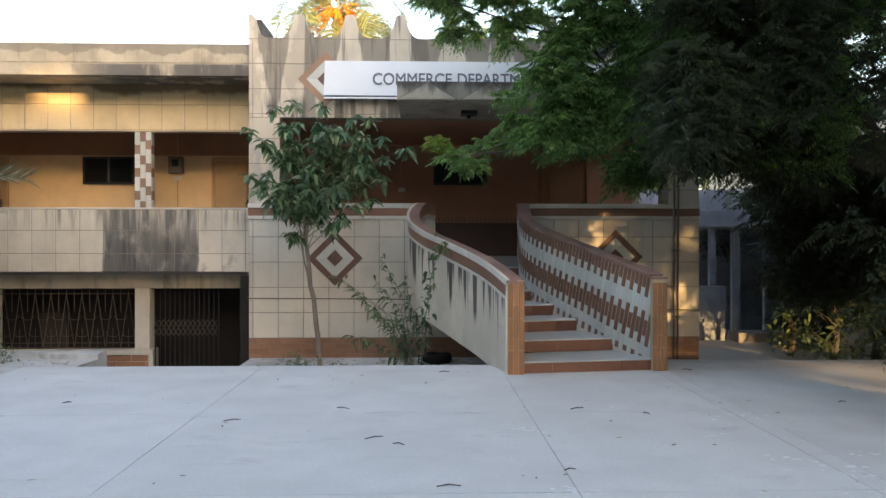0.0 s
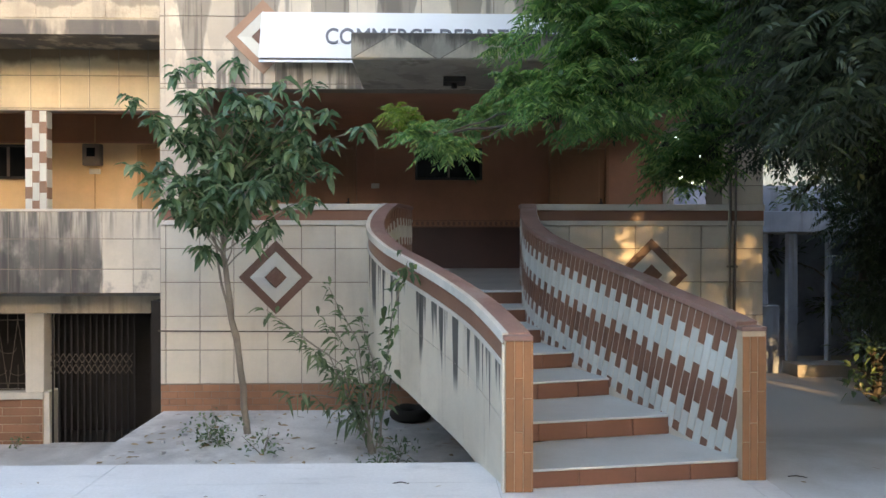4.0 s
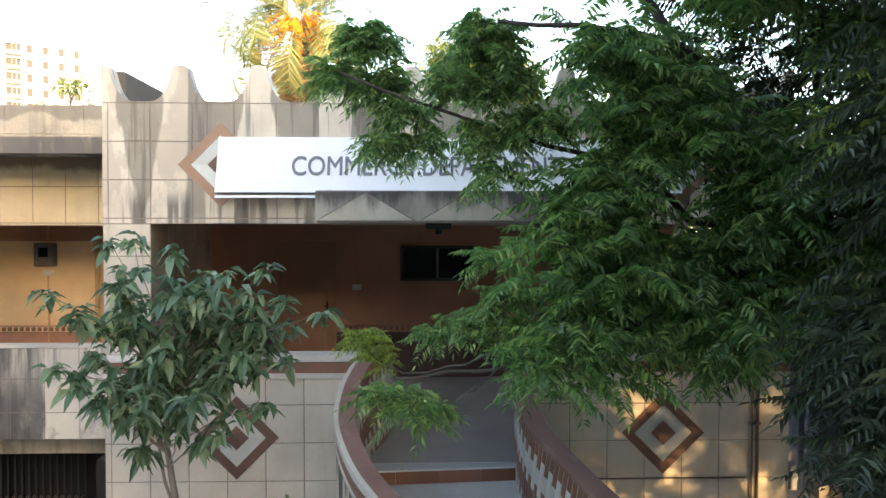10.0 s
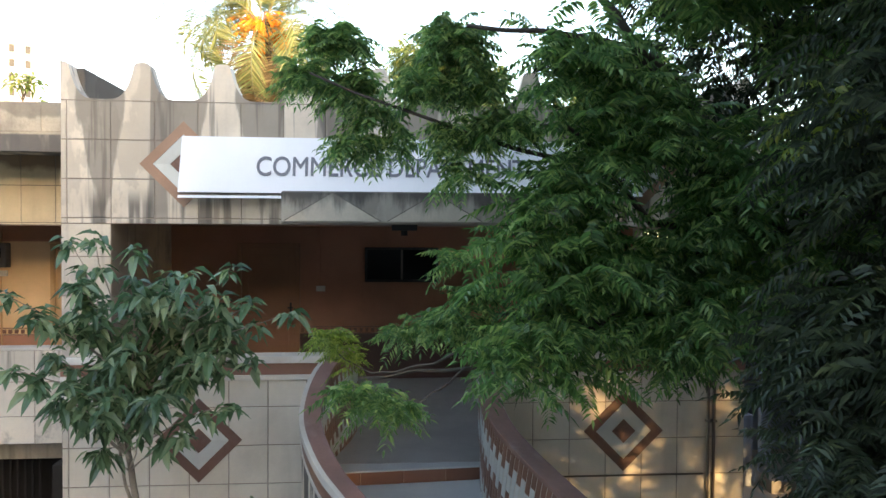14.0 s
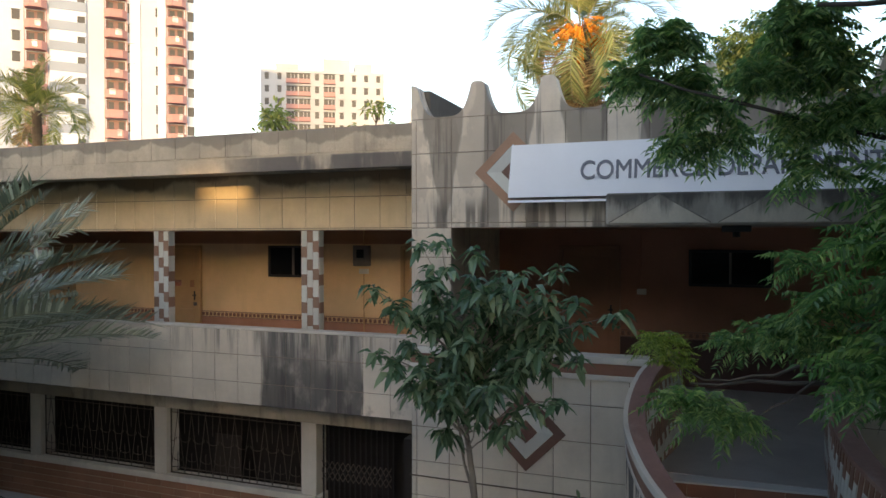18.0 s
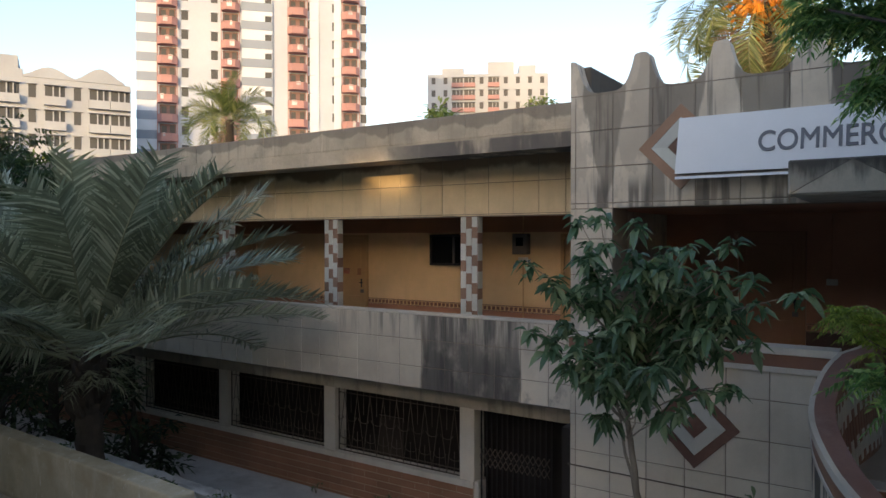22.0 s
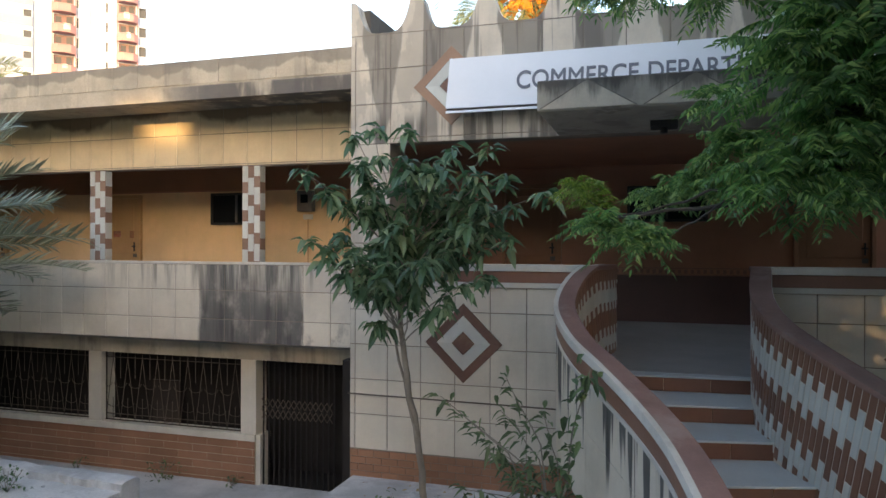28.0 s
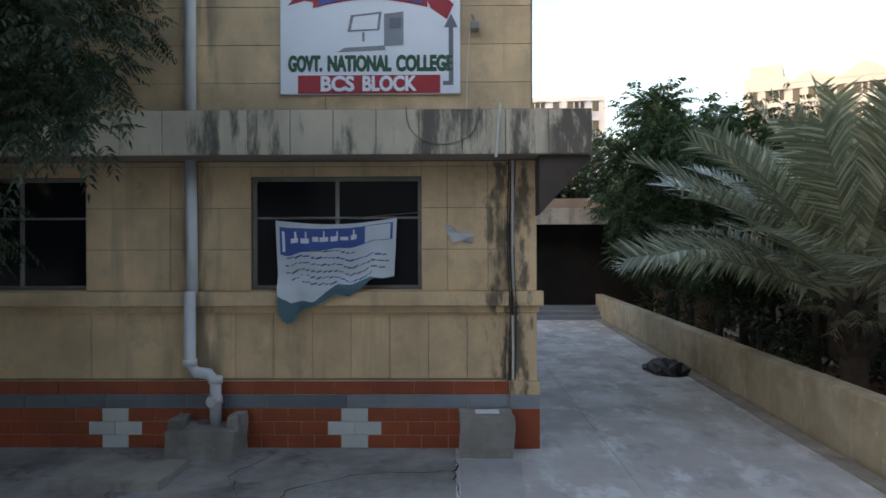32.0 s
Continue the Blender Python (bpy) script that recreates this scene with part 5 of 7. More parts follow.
M_wframe = material("worn_grey_steel", (0.30, 0.27, 0.24), 0.6, 0.15, 0.25, 0.35, (0.6, 0.58, 0.54), 0.0, 0.2)
M_paneglass = glass_material("dusty_window_glass", (0.015, 0.016, 0.018), 0.06)
M_paneglass.node_tree.nodes["Principled BSDF"].inputs["Specular IOR Level"].default_value = 0.22


def block_window(name, y0, y1):
    w = thing(name, (BX, (y0 + y1) / 2, 2.07), "wide dark window with a steel frame and louvre panes", "window", kind="structure")
    z0, z1 = 2.07, 3.55
    part("window_frame", boxes((BX - 0.16, BX - 0.10, y0, y1, z0, z0 + 0.05), (BX - 0.16, BX - 0.10, y0, y1, z1 - 0.05, z1), (BX - 0.16, BX - 0.10, y0, y0 + 0.05, z0 + 0.05, z1 - 0.05), (BX - 0.16, BX - 0.10, y1 - 0.05, y1, z0 + 0.05, z1 - 0.05)), M_wframe, w)
    ym = (y0 + y1) / 2
    part("mullion", boxes((BX - 0.155, BX - 0.105, ym - 0.025, ym + 0.025, z0 + 0.05, z1 - 0.05)), M_wframe, w)
    part("transom", boxes((BX - 0.15, BX - 0.11, y0 + 0.05, ym - 0.025, 3.0, 3.03), (BX - 0.15, BX - 0.11, ym + 0.025, y1 - 0.05, 3.0, 3.03)), M_wframe, w)
    for a, b in ((y0 + 0.05, ym - 0.025), (ym + 0.025, y1 - 0.05)):
        part("pane", boxes((BX - 0.135, BX - 0.128, a, b, z0 + 0.05, z1 - 0.05)), M_paneglass, w)
    part("window_sill", boxes((BX - 0.3, BX - 0.005, y0, y1, 2.045, 2.07)), M_bwall, w)
    # Near-black box paints the shade behind the panes.
    part("dark_room", boxes((BX - 0.5, BX - 0.31, y0 - 0.2, y1 + 0.2, z0 - 0.1, z1 + 0.1)), M_dark, w)


block_window("window_5", 2.02, 4.26)
block_window("window_6", -2.0, -0.17)

# block sign
YS = lambda u: 4.774 + (u - 813) * 0.00746
ZS = lambda v: 4.668 + (158 - v) * 0.00743
bs = thing("college_sign", (BX, 3.6, 4.66), "white college signboard with green and red lettering and an arrow", "sign")
SX = BX + 0.05
part("board", soft(boxes((BX, SX, 2.42, 4.775, 4.62, 6.55)), 0.008, 1), M_board, bs)
FACE = (math.pi / 2, 0, math.pi / 2)
for word, a, b in (("GOVT.", 513, 571), ("NATIONAL", 582, 692), ("COLLEGE", 702, 800)):
    text_part("lettering", word, 0.275, (SX + 0.004, YS(a), ZS(123)), FACE, M_lettergreen, bs, width=YS(b) - YS(a), bold=0.004, fat=0.009)
part("red_strip", soft(boxes((SX, SX + 0.006, YS(529), YS(778), ZS(163), ZS(131))), 0.002, 1), M_red, bs)
for word, a, b in (("BCS", 570, 627), ("BLOCK", 643, 736)):
    text_part("lettering", word, 0.265, (SX + 0.009, YS(a), ZS(158)), FACE, M_board, bs, width=YS(b) - YS(a), bold=0.004, fat=0.006)


def flat(pts, d0=0.001, d1=0.007):
    bm = bmesh.new()
    f = [bm.verts.new((SX + d1, YS(u), ZS(v))) for u, v in pts]
    b = [bm.verts.new((SX + d0, YS(u), ZS(v))) for u, v in pts]
    bm.faces.new(f)
    n = len(pts)
    for i in range(n):
        bm.faces.new((f[i], b[i], b[(i + 1) % n], f[(i + 1) % n]))
    bmesh.ops.recalc_face_normals(bm, faces=bm.faces)
    return bm


part("arrow", flat([(783, 149), (783, 142), (793, 142), (793, 48), (785, 48), (797, 24), (809, 48), (801, 48), (801, 149)]), M_letter, bs)
rib = [(556 + 10 * k, 12 - 14 * math.sin(math.pi * k / 20)) for k in range(21)]
part("ribbon", flat(rib + [(u, v - 45) for u, v in reversed(rib)]), M_red, bs, "red ribbon with blue lettering")
for tail in ([(512, 8), (528, -12), (512, -30), (556, -26), (556, 2), (540, 0)], [(756, 2), (756, -26), (800, -30), (786, -8), (802, 8), (790, 34), (762, 14)]):
    part("ribbon_tail", flat(tail, 0.001, 0.005), M_red, bs)
part("ribbon_writing", flat([(566 + 9.5 * k, 8 - 14 * math.sin(math.pi * k / 20)) for k in range(20)] + [(566 + 9.5 * k, -8 - 14 * math.sin(math.pi * k / 20)) for k in range(19, -1, -1)], 0.008, 0.011), M_blue, bs, "band of small blue writing")
part("picture", flat([(680, 80), (680, 24), (714, 20), (714, 78)]), M_greytile, bs, "grey picture of a computer case")
part("picture", flat([(690, 50), (690, 32), (710, 31), (710, 49)], 0.008, 0.011), M_letter, bs)
part("picture", flat([(616, 55), (622, 26), (676, 20), (672, 52)]), M_greytile, bs, "grey picture of a screen")
part("picture", flat([(622, 52), (627, 29), (671, 24), (668, 50)], 0.008, 0.011), M_board, bs)
part("picture", flat([(600, 90), (610, 83), (682, 79), (682, 87)]), M_greytile, bs)
part("picture", flat([(642, 72), (642, 56), (646, 56), (646, 72)]), M_greytile, bs)

# cloth banner over the window
banner = thing("cloth_banner", (BX, 3.3, 2.0), "sagging white and blue printed cloth banner tied over the window", "banner")
YB, ZB = (lambda u: 4.257 + (u - 744) * 0.00745), (lambda v: 2.07 + (513 - v) * 0.00737)


def banner_mesh(u0, v0, u1, v1, off, nu=28, nv=18):
    """A patch of the cloth, in shares of its width and height."""
    vs, fs = [], []
    for i in range(nu + 1):
        for j in range(nv + 1):
            a = u0 + (u1 - u0) * i / nu
            w0, w1 = (v(a) if callable(v) else v for v in (v0, v1))
            b = w0 + (w1 - w0) * j / nv
            top = 390 - 4 * a + 9 * math.sin(math.pi * a)
            bottom = float(np.interp(a, (0, 0.05, 0.1, 0.2, 0.33, 0.5, 0.62, 0.75, 0.8, 0.9, 1), (556, 572, 572, 546, 540, 520, 524, 504, 492, 494, 490)))
            px = 489 + 213 * a + (9 - 14 * a) * b
            py = top + (bottom - top) * b
            fold = 0.02 * math.sin(9 * a + 4 * b) * (0.3 + b) + 0.03 * b * math.sin(17 * a + 2)
            vs.append((BX + 0.06 + fold + off + 0.12 * min(1.0, max(0.0, (py - 488) / 22)), YB(px), ZB(py)))
    for i in range(nu):
        for j in range(nv):
            k = i * (nv + 1) + j
            fs.append((k, k + nv + 1, k + nv + 2, k + 1))
    return vs, fs


hem_at = lambda a: float(np.interp(a, (0, 0.06, 0.2, 0.3, 0.45, 0.6, 0.75, 0.82, 1), (0.80, 0.76, 0.90, 0.95, 0.88, 0.84, 0.90, 0.985, 0.985)))
raw("cloth", *banner_mesh(0, 0, 1, hem_at, 0), M_cloth, banner, smooth=True)
raw("hem", *banner_mesh(0, hem_at, 1, 1.0, 0), M_teal, banner, "dark teal hem, folded and torn", smooth=True)
raw("print_band", *banner_mesh(0.03, 0.06, 0.97, 0.34, 0.004), M_blue, banner, "blue band with white script", smooth=True)
raw("crest_box", *banner_mesh(0.74, 0.07, 0.95, 0.33, 0.008), M_cloth, banner)
for k, (a, w, v0, v1) in enumerate(((0.05, 0.022, 0.10, 0.30), (0.12, 0.06, 0.17, 0.22), (0.15, 0.02, 0.10, 0.18), (0.20, 0.07, 0.18, 0.24), (0.24, 0.012, 0.10, 0.2), (0.30, 0.05, 0.16, 0.22), (0.36, 0.07, 0.17, 0.23), (0.39, 0.012, 0.09, 0.18), (0.45, 0.06, 0.17, 0.24), (0.50, 0.012, 0.10, 0.2), (0.53, 0.07, 0.18, 0.23), (0.62, 0.05, 0.16, 0.23), (0.64, 0.012, 0.09, 0.17))):
    raw("script_bar", *banner_mesh(a, v0, a + w, v1, 0.008, 6, 3), M_board, banner)
rng_b = random.Random(5)


def level(a, py):
    top = 390 - 4 * a + 9 * math.sin(math.pi * a)
    bottom = float(np.interp(a, (0, 0.2, 0.5, 0.75, 1), (560, 548, 522, 504, 490)))
    return (py + 8 * math.sin(math.pi * a) - top) / (bottom - top)


for r, (py, a, b) in enumerate(((436, 0.22, 0.68), (448, 0.08, 0.95), (460, 0.07, 0.95), (472, 0.07, 0.92), (483, 0.12, 0.8), (494, 0.2, 0.66))):
    while a < b - 0.02:
        w = rng_b.uniform(0.02, 0.06)
        h = rng_b.uniform(1.6, 3.4)
        raw("script_bar", *banner_mesh(a, level(a, py), min(b, a + w), level(a, py + h), 0.004, 4, 1), M_blue if r % 3 == 1 else M_letter, banner)
        a += w + rng_b.uniform(0.006, 0.014)
part("cord", tubes(([(BX, YB(480), ZB(384)), (BX + 0.06, YB(600), ZB(388)), (BX, YB(742), ZB(376))], 0.006), sides=5), M_iron, banner)

# drain pipe and its concrete boxes
dp = thing("drain_pipe", (BX + 0.1, 1.3, 0.3), "white plastic drain pipe down the wall", "pipe")
yp = 1.28
part("pipe", tubes(([(BX + 0.1, yp - 0.02, 9.0), (BX + 0.1, yp - 0.02, 4.33)], 0.075), ([(BX + 0.1, yp - 0.02, 3.76), (BX + 0.1, yp, 2.05)], 0.075), ([(BX + 0.2, yp, 2.06), (BX + 0.2, yp, 1.12), (BX + 0.2, yp + 0.08, 1.02), (BX + 0.2, yp + 0.24, 1.0), (BX + 0.2, yp + 0.33, 0.9), (BX + 0.2, yp + 0.33, 0.35)], 0.075), sides=14), M_pvc, dp, smooth=True)
for z in (0.62, 0.88, 1.1):
    part("collar", tubes(([(BX + 0.2, yp + (0.33 if z < 1 else 0), z), (BX + 0.2, yp + (0.33 if z < 1 else 0), z + 0.09)], 0.092), sides=14), M_pvc, dp, smooth=True)
part("plug", tubes(([(BX + 0.25, yp + 0.33, 0.66), (BX + 0.32, yp + 0.31, 0.66)], 0.075), sides=12), M_pvc, dp)


M_oldcement = material("stained_old_cement", (0.34, 0.315, 0.275), 0.92, 0.15, 0.2, 0.55, (0.13, 0.115, 0.095), 0.3, 0.4, second=(0.46, 0.44, 0.40))


def worn_block(name, x0, x1, y0, y1, z1, label):
    bm = boxes((x0, x1, y0, y1, -0.1, z1))
    bmesh.ops.subdivide_edges(bm, edges=list(bm.edges), cuts=4, use_grid_fill=True)
    for v in bm.verts:
        v.co += noise.noise_vector(v.co * 4.0) * 0.03
    return tagged(part(name, bm, M_oldcement), label, "concrete block")


drain = thing("drain_box", (BX + 0.33, 1.55, 0.0), "broken concrete box round the drain pipe, mossy and worn", "concrete block")
for name_, x0, x1, y0, y1, z1 in (("front_wall", BX + 0.5, BX + 0.64, 1.12, 1.98, 0.36), ("side_wall", BX + 0.06, BX + 0.5, 1.12, 1.27, 0.46), ("side_wall", BX + 0.06, BX + 0.5, 1.85, 1.98, 0.5), ("fill", BX + 0.06, BX + 0.5, 1.27, 1.85, 0.36)):
    bm = boxes((x0, x1, y0, y1, -0.05, z1))
    bmesh.ops.subdivide_edges(bm, edges=list(bm.edges), cuts=4, use_grid_fill=True)
    for v in bm.verts:
        v.co += noise.noise_vector(v.co * 5.0) * 0.035
    part(name_, bm, M_oldcement, drain)
worn_block("meter_plinth", BX + 0.06, BX + 0.5, 4.75, 5.42, 0.52, "small cement block against the plinth")
tagged(part("paper_sheet", soft(boxes((BX + 0.2, BX + 0.4, 4.95, 5.25, 0.53, 0.545)), 0.002, 1), M_board), "white paper lying on the cement block", "paper")
worn_block("step_block", BX + 0.9, BX + 1.7, 0.3, 1.5, 0.1, "broken concrete step on the ground")

# worn dark paving before the block
structure("worn_paving", prism([(BX + 0.03, 4.70), (BX + 0.03, -14), (-4.6, -14), (-4.2, -1.0), (-5.6, 2.2), (-6.6, 4.70)], -0.01, 0.004), material("dirty_old_concrete", (0.33, 0.31, 0.285), 0.9, 0.22, 0.25, 0.75, (0.10, 0.093, 0.085), 0.0, 0.4, second=(0.42, 0.41, 0.39), second_amount=0.6), "dirty cracked old paving beside the college block", "pavement")
structure("paving_patch", prism([(BX + 0.55, 4.75), (-6.6, 4.75), (-6.6, 5.42), (BX + 0.55, 5.5)], -0.01, 0.008), M_concrete, "grey cement patch by the block corner", "pavement")



def crack(pts, w):
    """A thin, ragged dark crack lying open in the paving."""
    rng = random.Random(len(pts) * 17 + int(pts[0][1] * 10))
    bm = bmesh.new()
    line = []
    for (x0, y0), (x1, y1) in zip(pts[:-1], pts[1:]):
        for k in range(8):
            t = k / 8
            line.append((x0 + (x1 - x0) * t + rng.uniform(-0.03, 0.03), y0 + (y1 - y0) * t + rng.uniform(-0.03, 0.03)))
    line.append(pts[-1])
    prev = None
    for i, (x, y) in enumerate(line):
        h = w * rng.uniform(0.3, 1.0) * (0.2 if i in (0, len(line) - 1) else 1)
        cur = (bm.verts.new((x - h, y - h, 0.006)), bm.verts.new((x + h, y + h, 0.006)))
        if prev:
            bm.faces.new((prev[0], prev[1], cur[1], cur[0]))
        prev = cur
    return bm


for pts, w in (([(-8.5, 0.2), (-7.9, 0.9), (-7.6, 1.0), (-7.0, 0.6)], 0.018), ([(-7.3, 0.2), (-7.0, 0.9), (-6.6, 1.1)], 0.012), ([(-8.0, 4.72), (-7.4, 4.68), (-6.6, 4.75), (-6.0, 4.6)], 0.014), ([(-7.6, 4.72), (-7.5, 3.6), (-7.0, 2.9), (-6.4, 2.8)], 0.01), ([(-8.3, 2.4), (-7.4, 2.1), (-6.6, 2.5)], 0.01)):
    structure("paving_crack", crack(pts, w), M_dark, "thin dark crack in the old paving", "crack")

# cables, lamp, paper scrap
fl = thing("flood_lamp", (BX + 0.05, 4.95, 5.5), "small grey wall lamp with a hanging wire", "lamp")
part("head", soft(boxes((BX + 0.03, BX + 0.2, 4.90, 5.02, 5.42, 5.52)), 0.02, 2), M_wframe, fl)
part("bracket", tubes(([(BX, 4.93, 5.66), (BX + 0.08, 4.95, 5.6), (BX + 0.12, 4.96, 5.51)], 0.018), sides=6), M_wframe, fl)
part("wire", tubes(([(BX + 0.05, 4.9, 5.45), (BX + 0.07, 4.87, 5.0), (BX + 0.1, 4.85, 4.33)], 0.006), sides=5), M_trim, fl)
cb = thing("wall_cable", (BX + 0.05, 5.3, 1.0), "black cables running down the corner", "cable")
for k, (y, r) in enumerate(((5.42, 0.010), (5.39, 0.007), (5.47, 0.006))):
    part("cable", tubes(([(BX + 0.08, y, 0.9), (BX + 0.09, y + 0.02, 1.75), (BX + 0.16, y + 0.01, 2.0), (BX + 0.08, y - 0.02, 2.8), (BX + 0.07, y + 0.015, 3.76)], r), sides=6), M_black, cb)
part("conduit", tubes(([(BX + 0.085, 5.445, 0.9), (BX + 0.085, 5.445, 1.74)], 0.018), ([(BX + 0.085, 5.445, 2.07), (BX + 0.085, 5.45, 3.75)], 0.018)), M_trim, cb, "pale conduit pipe")
cb2 = thing("loop_cable", (BX + 0.6, 4.9, 4.0), "thin cable looped over the ledge", "cable")
part("loop", tubes(([(BX + 0.6, 4.1 + 0.45 * (1 - math.cos(math.pi * k / 14)), 4.34 - 0.46 * math.sin(math.pi * k / 14) ** 0.7) for k in range(15)], 0.006), sides=5), M_iron, cb2)
part("rod", tubes(([(BX + 0.6, 5.25, 4.38), (BX + 0.62, 5.2, 3.72)], 0.02), sides=6), M_trim, cb2)


def scrap():
    bm = bmesh.new()
    c = [(785, 398), (800, 402), (806, 412), (822, 408), (836, 418), (834, 432), (815, 426), (800, 430), (790, 412)]
    f = [bm.verts.new((BX + 0.05 + 0.03 * math.sin(i * 2.1), YB(u), ZB(v))) for i, (u, v) in enumerate(c)]
    bm.faces.new(f)
    bmesh.ops.solidify(bm, geom=bm.faces[:], thickness=0.004)
    return bm


tagged(part("paper_scrap", scrap(), M_board), "torn white paper stuck to the wall", "paper")


def tarp():
    bm = bmesh.new()
    bmesh.ops.create_uvsphere(bm, u_segments=20, v_segments=10, radius=1)
    for v in bm.verts:
        v.co = Vector((v.co.x * 0.75, v.co.y * 0.42, max(0, v.co.z) * 0.2)) + noise.noise_vector(v.co * 2.5) * 0.12
        v.co += Vector((-14.3, 9.15, 0.03))
        v.co.z = max(v.co.z, 0.004)
    return bm


tagged(part("crumpled_sheet", tarp(), M_black), "crumpled dark sheet lying on the lane", "sheet")

# lane end: steps and a dark building
for k in range(3):
    tagged(part("lane_step", soft(boxes((-26.5, -24.9 - 0.35 * k, 6.0, 11.2, -0.05, 0.14 * (k + 1))), 0.01, 1), M_greytile), "grey step at the end of the lane", "step", "steps at the end of the lane", "structure")
structure("wall_lane_end", boxes((-26.6, -26.3, 2, 6.9, 0, 4.5), (-26.6, -26.3, 12.4, 14.7, -1.7, 4.5), (-26.6, -26.3, 6.9, 12.4, 3.9, 4.5), (-30, -26.6, 2, 14.7, 4.2, 4.5)), material("salmon_plaster", (0.36, 0.26, 0.19), 0.9, 0.12, 0.15, 0.35, (0.25, 0.2, 0.16), 0.4, 0.2), "salmon plastered building at the end of the lane", "wall")
structure("lane_end_ledge", boxes((-26.3, -25.6, 5.75, 11.0, 3.5, 4.1)), M_plaster, "stained ledge over the lane-end doorway", "ledge")
# Near-black sheet stands in for the shade inside the doorway.
structure("lane_end_dark", boxes((-28, -27.6, 5, 13, -1.7, 4)), M_dark, "near-black sheet painting the shade in the lane-end doorway", "wall")

# ---- unseen walls added behind the camera to keep the low sun off, with slots for its patches ----
structure("wall_south", boxes((-60, 2.3, -15, -14, -1.7, 11.5), (2.3, 3.65, -15, -14, -1.7, 8.42), (2.3, 3.65, -15, -14, 8.93, 8.98), (2.3, 2.9, -15, -14, 8.98, 9.16), (3.6, 3.65, -15, -14, 8.98, 9.16), (2.3, 3.65, -15, -14, 9.16, 11.5), (3.65, 12.8, -15, -14, -1.7, 11.5), (12.8, 14.9, -15, -14, 6.2, 11.5), (12.8, 14.9, -15, -14, -1.7, 2.1), (14.9, 15.8, -15, -14, 5.6, 11.5), (14.9, 15.8, -15, -14, -1.7, 2.1), (15.8, 17.6, -15, -14, -1.7, 11.5), (17.6, 19.6, -15, -14, 4.1, 11.5), (17.6, 19.6, -15, -14, -1.7, 1.9), (19.6, 60, -15, -14, -1.7, 11.5), (24.0, 24.5, -14, 60, -1.7, 9.5)), M_plaster, "unseen slotted wall added to block and shape the low sun", "wall")

# ---- blue-washed veranda beside the yard ----
M_bluewash = material("blue_wash", (0.29, 0.33, 0.41), 0.9, 0.14, 0.15, 0.5, (0.12, 0.12, 0.13), 0.6, 0.2)
structure("wall_veranda", boxes((5.9, 14, 19.6, 19.9, -0.8, 3.2)), M_bluewash, "blue-washed veranda wall, peeling", "wall")
structure("veranda_roof", boxes((5.6, 14, 17.42, 19.59, 2.06, 2.26)), M_grey_plaster, "plastered veranda roof slab", "roof")
structure("veranda_low_wall", soft(boxes((5.6, 7.62, 17.45, 17.62, -0.8, 0.6)), 0.02, 2), M_bluewash, "blue-washed low wall between the veranda posts", "wall")
structure("veranda_low_wall", soft(boxes((9.4, 14, 17.45, 17.62, -0.8, 0.6)), 0.02, 2), M_bluewash, "blue-washed low wall between the veranda posts", "wall")
structure("veranda_step", soft(boxes((7.75, 9.3, 17.0, 17.6, -0.8, -0.52)), 0.02, 2), M_grey_plaster, "grey cement step up to the veranda", "step")
structure("veranda_fascia", soft(boxes((5.6, 14, 17.3, 17.415, 2.08, 2.5)), 0.012, 1), M_bluewash, "streaked pale veranda fascia", "fascia")
for x, w in ((6.45, 0.16), (7.22, 0.17), (7.80, 0.2), (8.62, 0.07), (9.5, 0.2)):
    z0 = 0.602 if x < 7.5 or x > 9 else -0.76
    tagged(part("veranda_post", soft(boxes((x, x + w, 17.47, 17.6, z0, 2.055)), 0.01, 1), M_bluewash), "blue-washed veranda post", "post", "veranda posts", "structure")

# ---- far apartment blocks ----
# Facade colours carry a blue tint that offsets the warm sunlight.
M_aptw = material("cooled_white_facade", (0.56, 0.62, 0.72), 0.8, 0.04, 0.05, bump=0, scale=0.1)
M_aptc = material("cooled_cream_facade", (0.43, 0.485, 0.575), 0.8, 0.04, 0.05, bump=0, scale=0.1)
M_aptg = material("cooled_grey_band", (0.25, 0.30, 0.38), 0.8, 0.04, 0.05, bump=0, scale=0.1)
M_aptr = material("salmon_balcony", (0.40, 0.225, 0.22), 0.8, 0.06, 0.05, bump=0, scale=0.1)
M_aptb = material("cooled_beige_facade", (0.385, 0.415, 0.46), 0.85, 0.06, 0.08, bump=0, scale=0.1)


# Paler than the near glass: haze is put into the colour.
M_farglass = glass_material("hazed_window_glass", (0.09, 0.092, 0.095), 0.2)


def facing(yaw, dist):
    """A plan frame with its origin dist away on a bearing of yaw degrees left of +y; x runs to the right as seen from the yard."""
    a = radians(yaw)
    return Matrix.Translation((0.6 - dist * math.sin(a), 4.7 + dist * math.cos(a), 0)) @ Matrix.Rotation(a, 4, "Z")


def placed(bm, m):
    bmesh.ops.transform(bm, matrix=m, verts=bm.verts)
    return bm


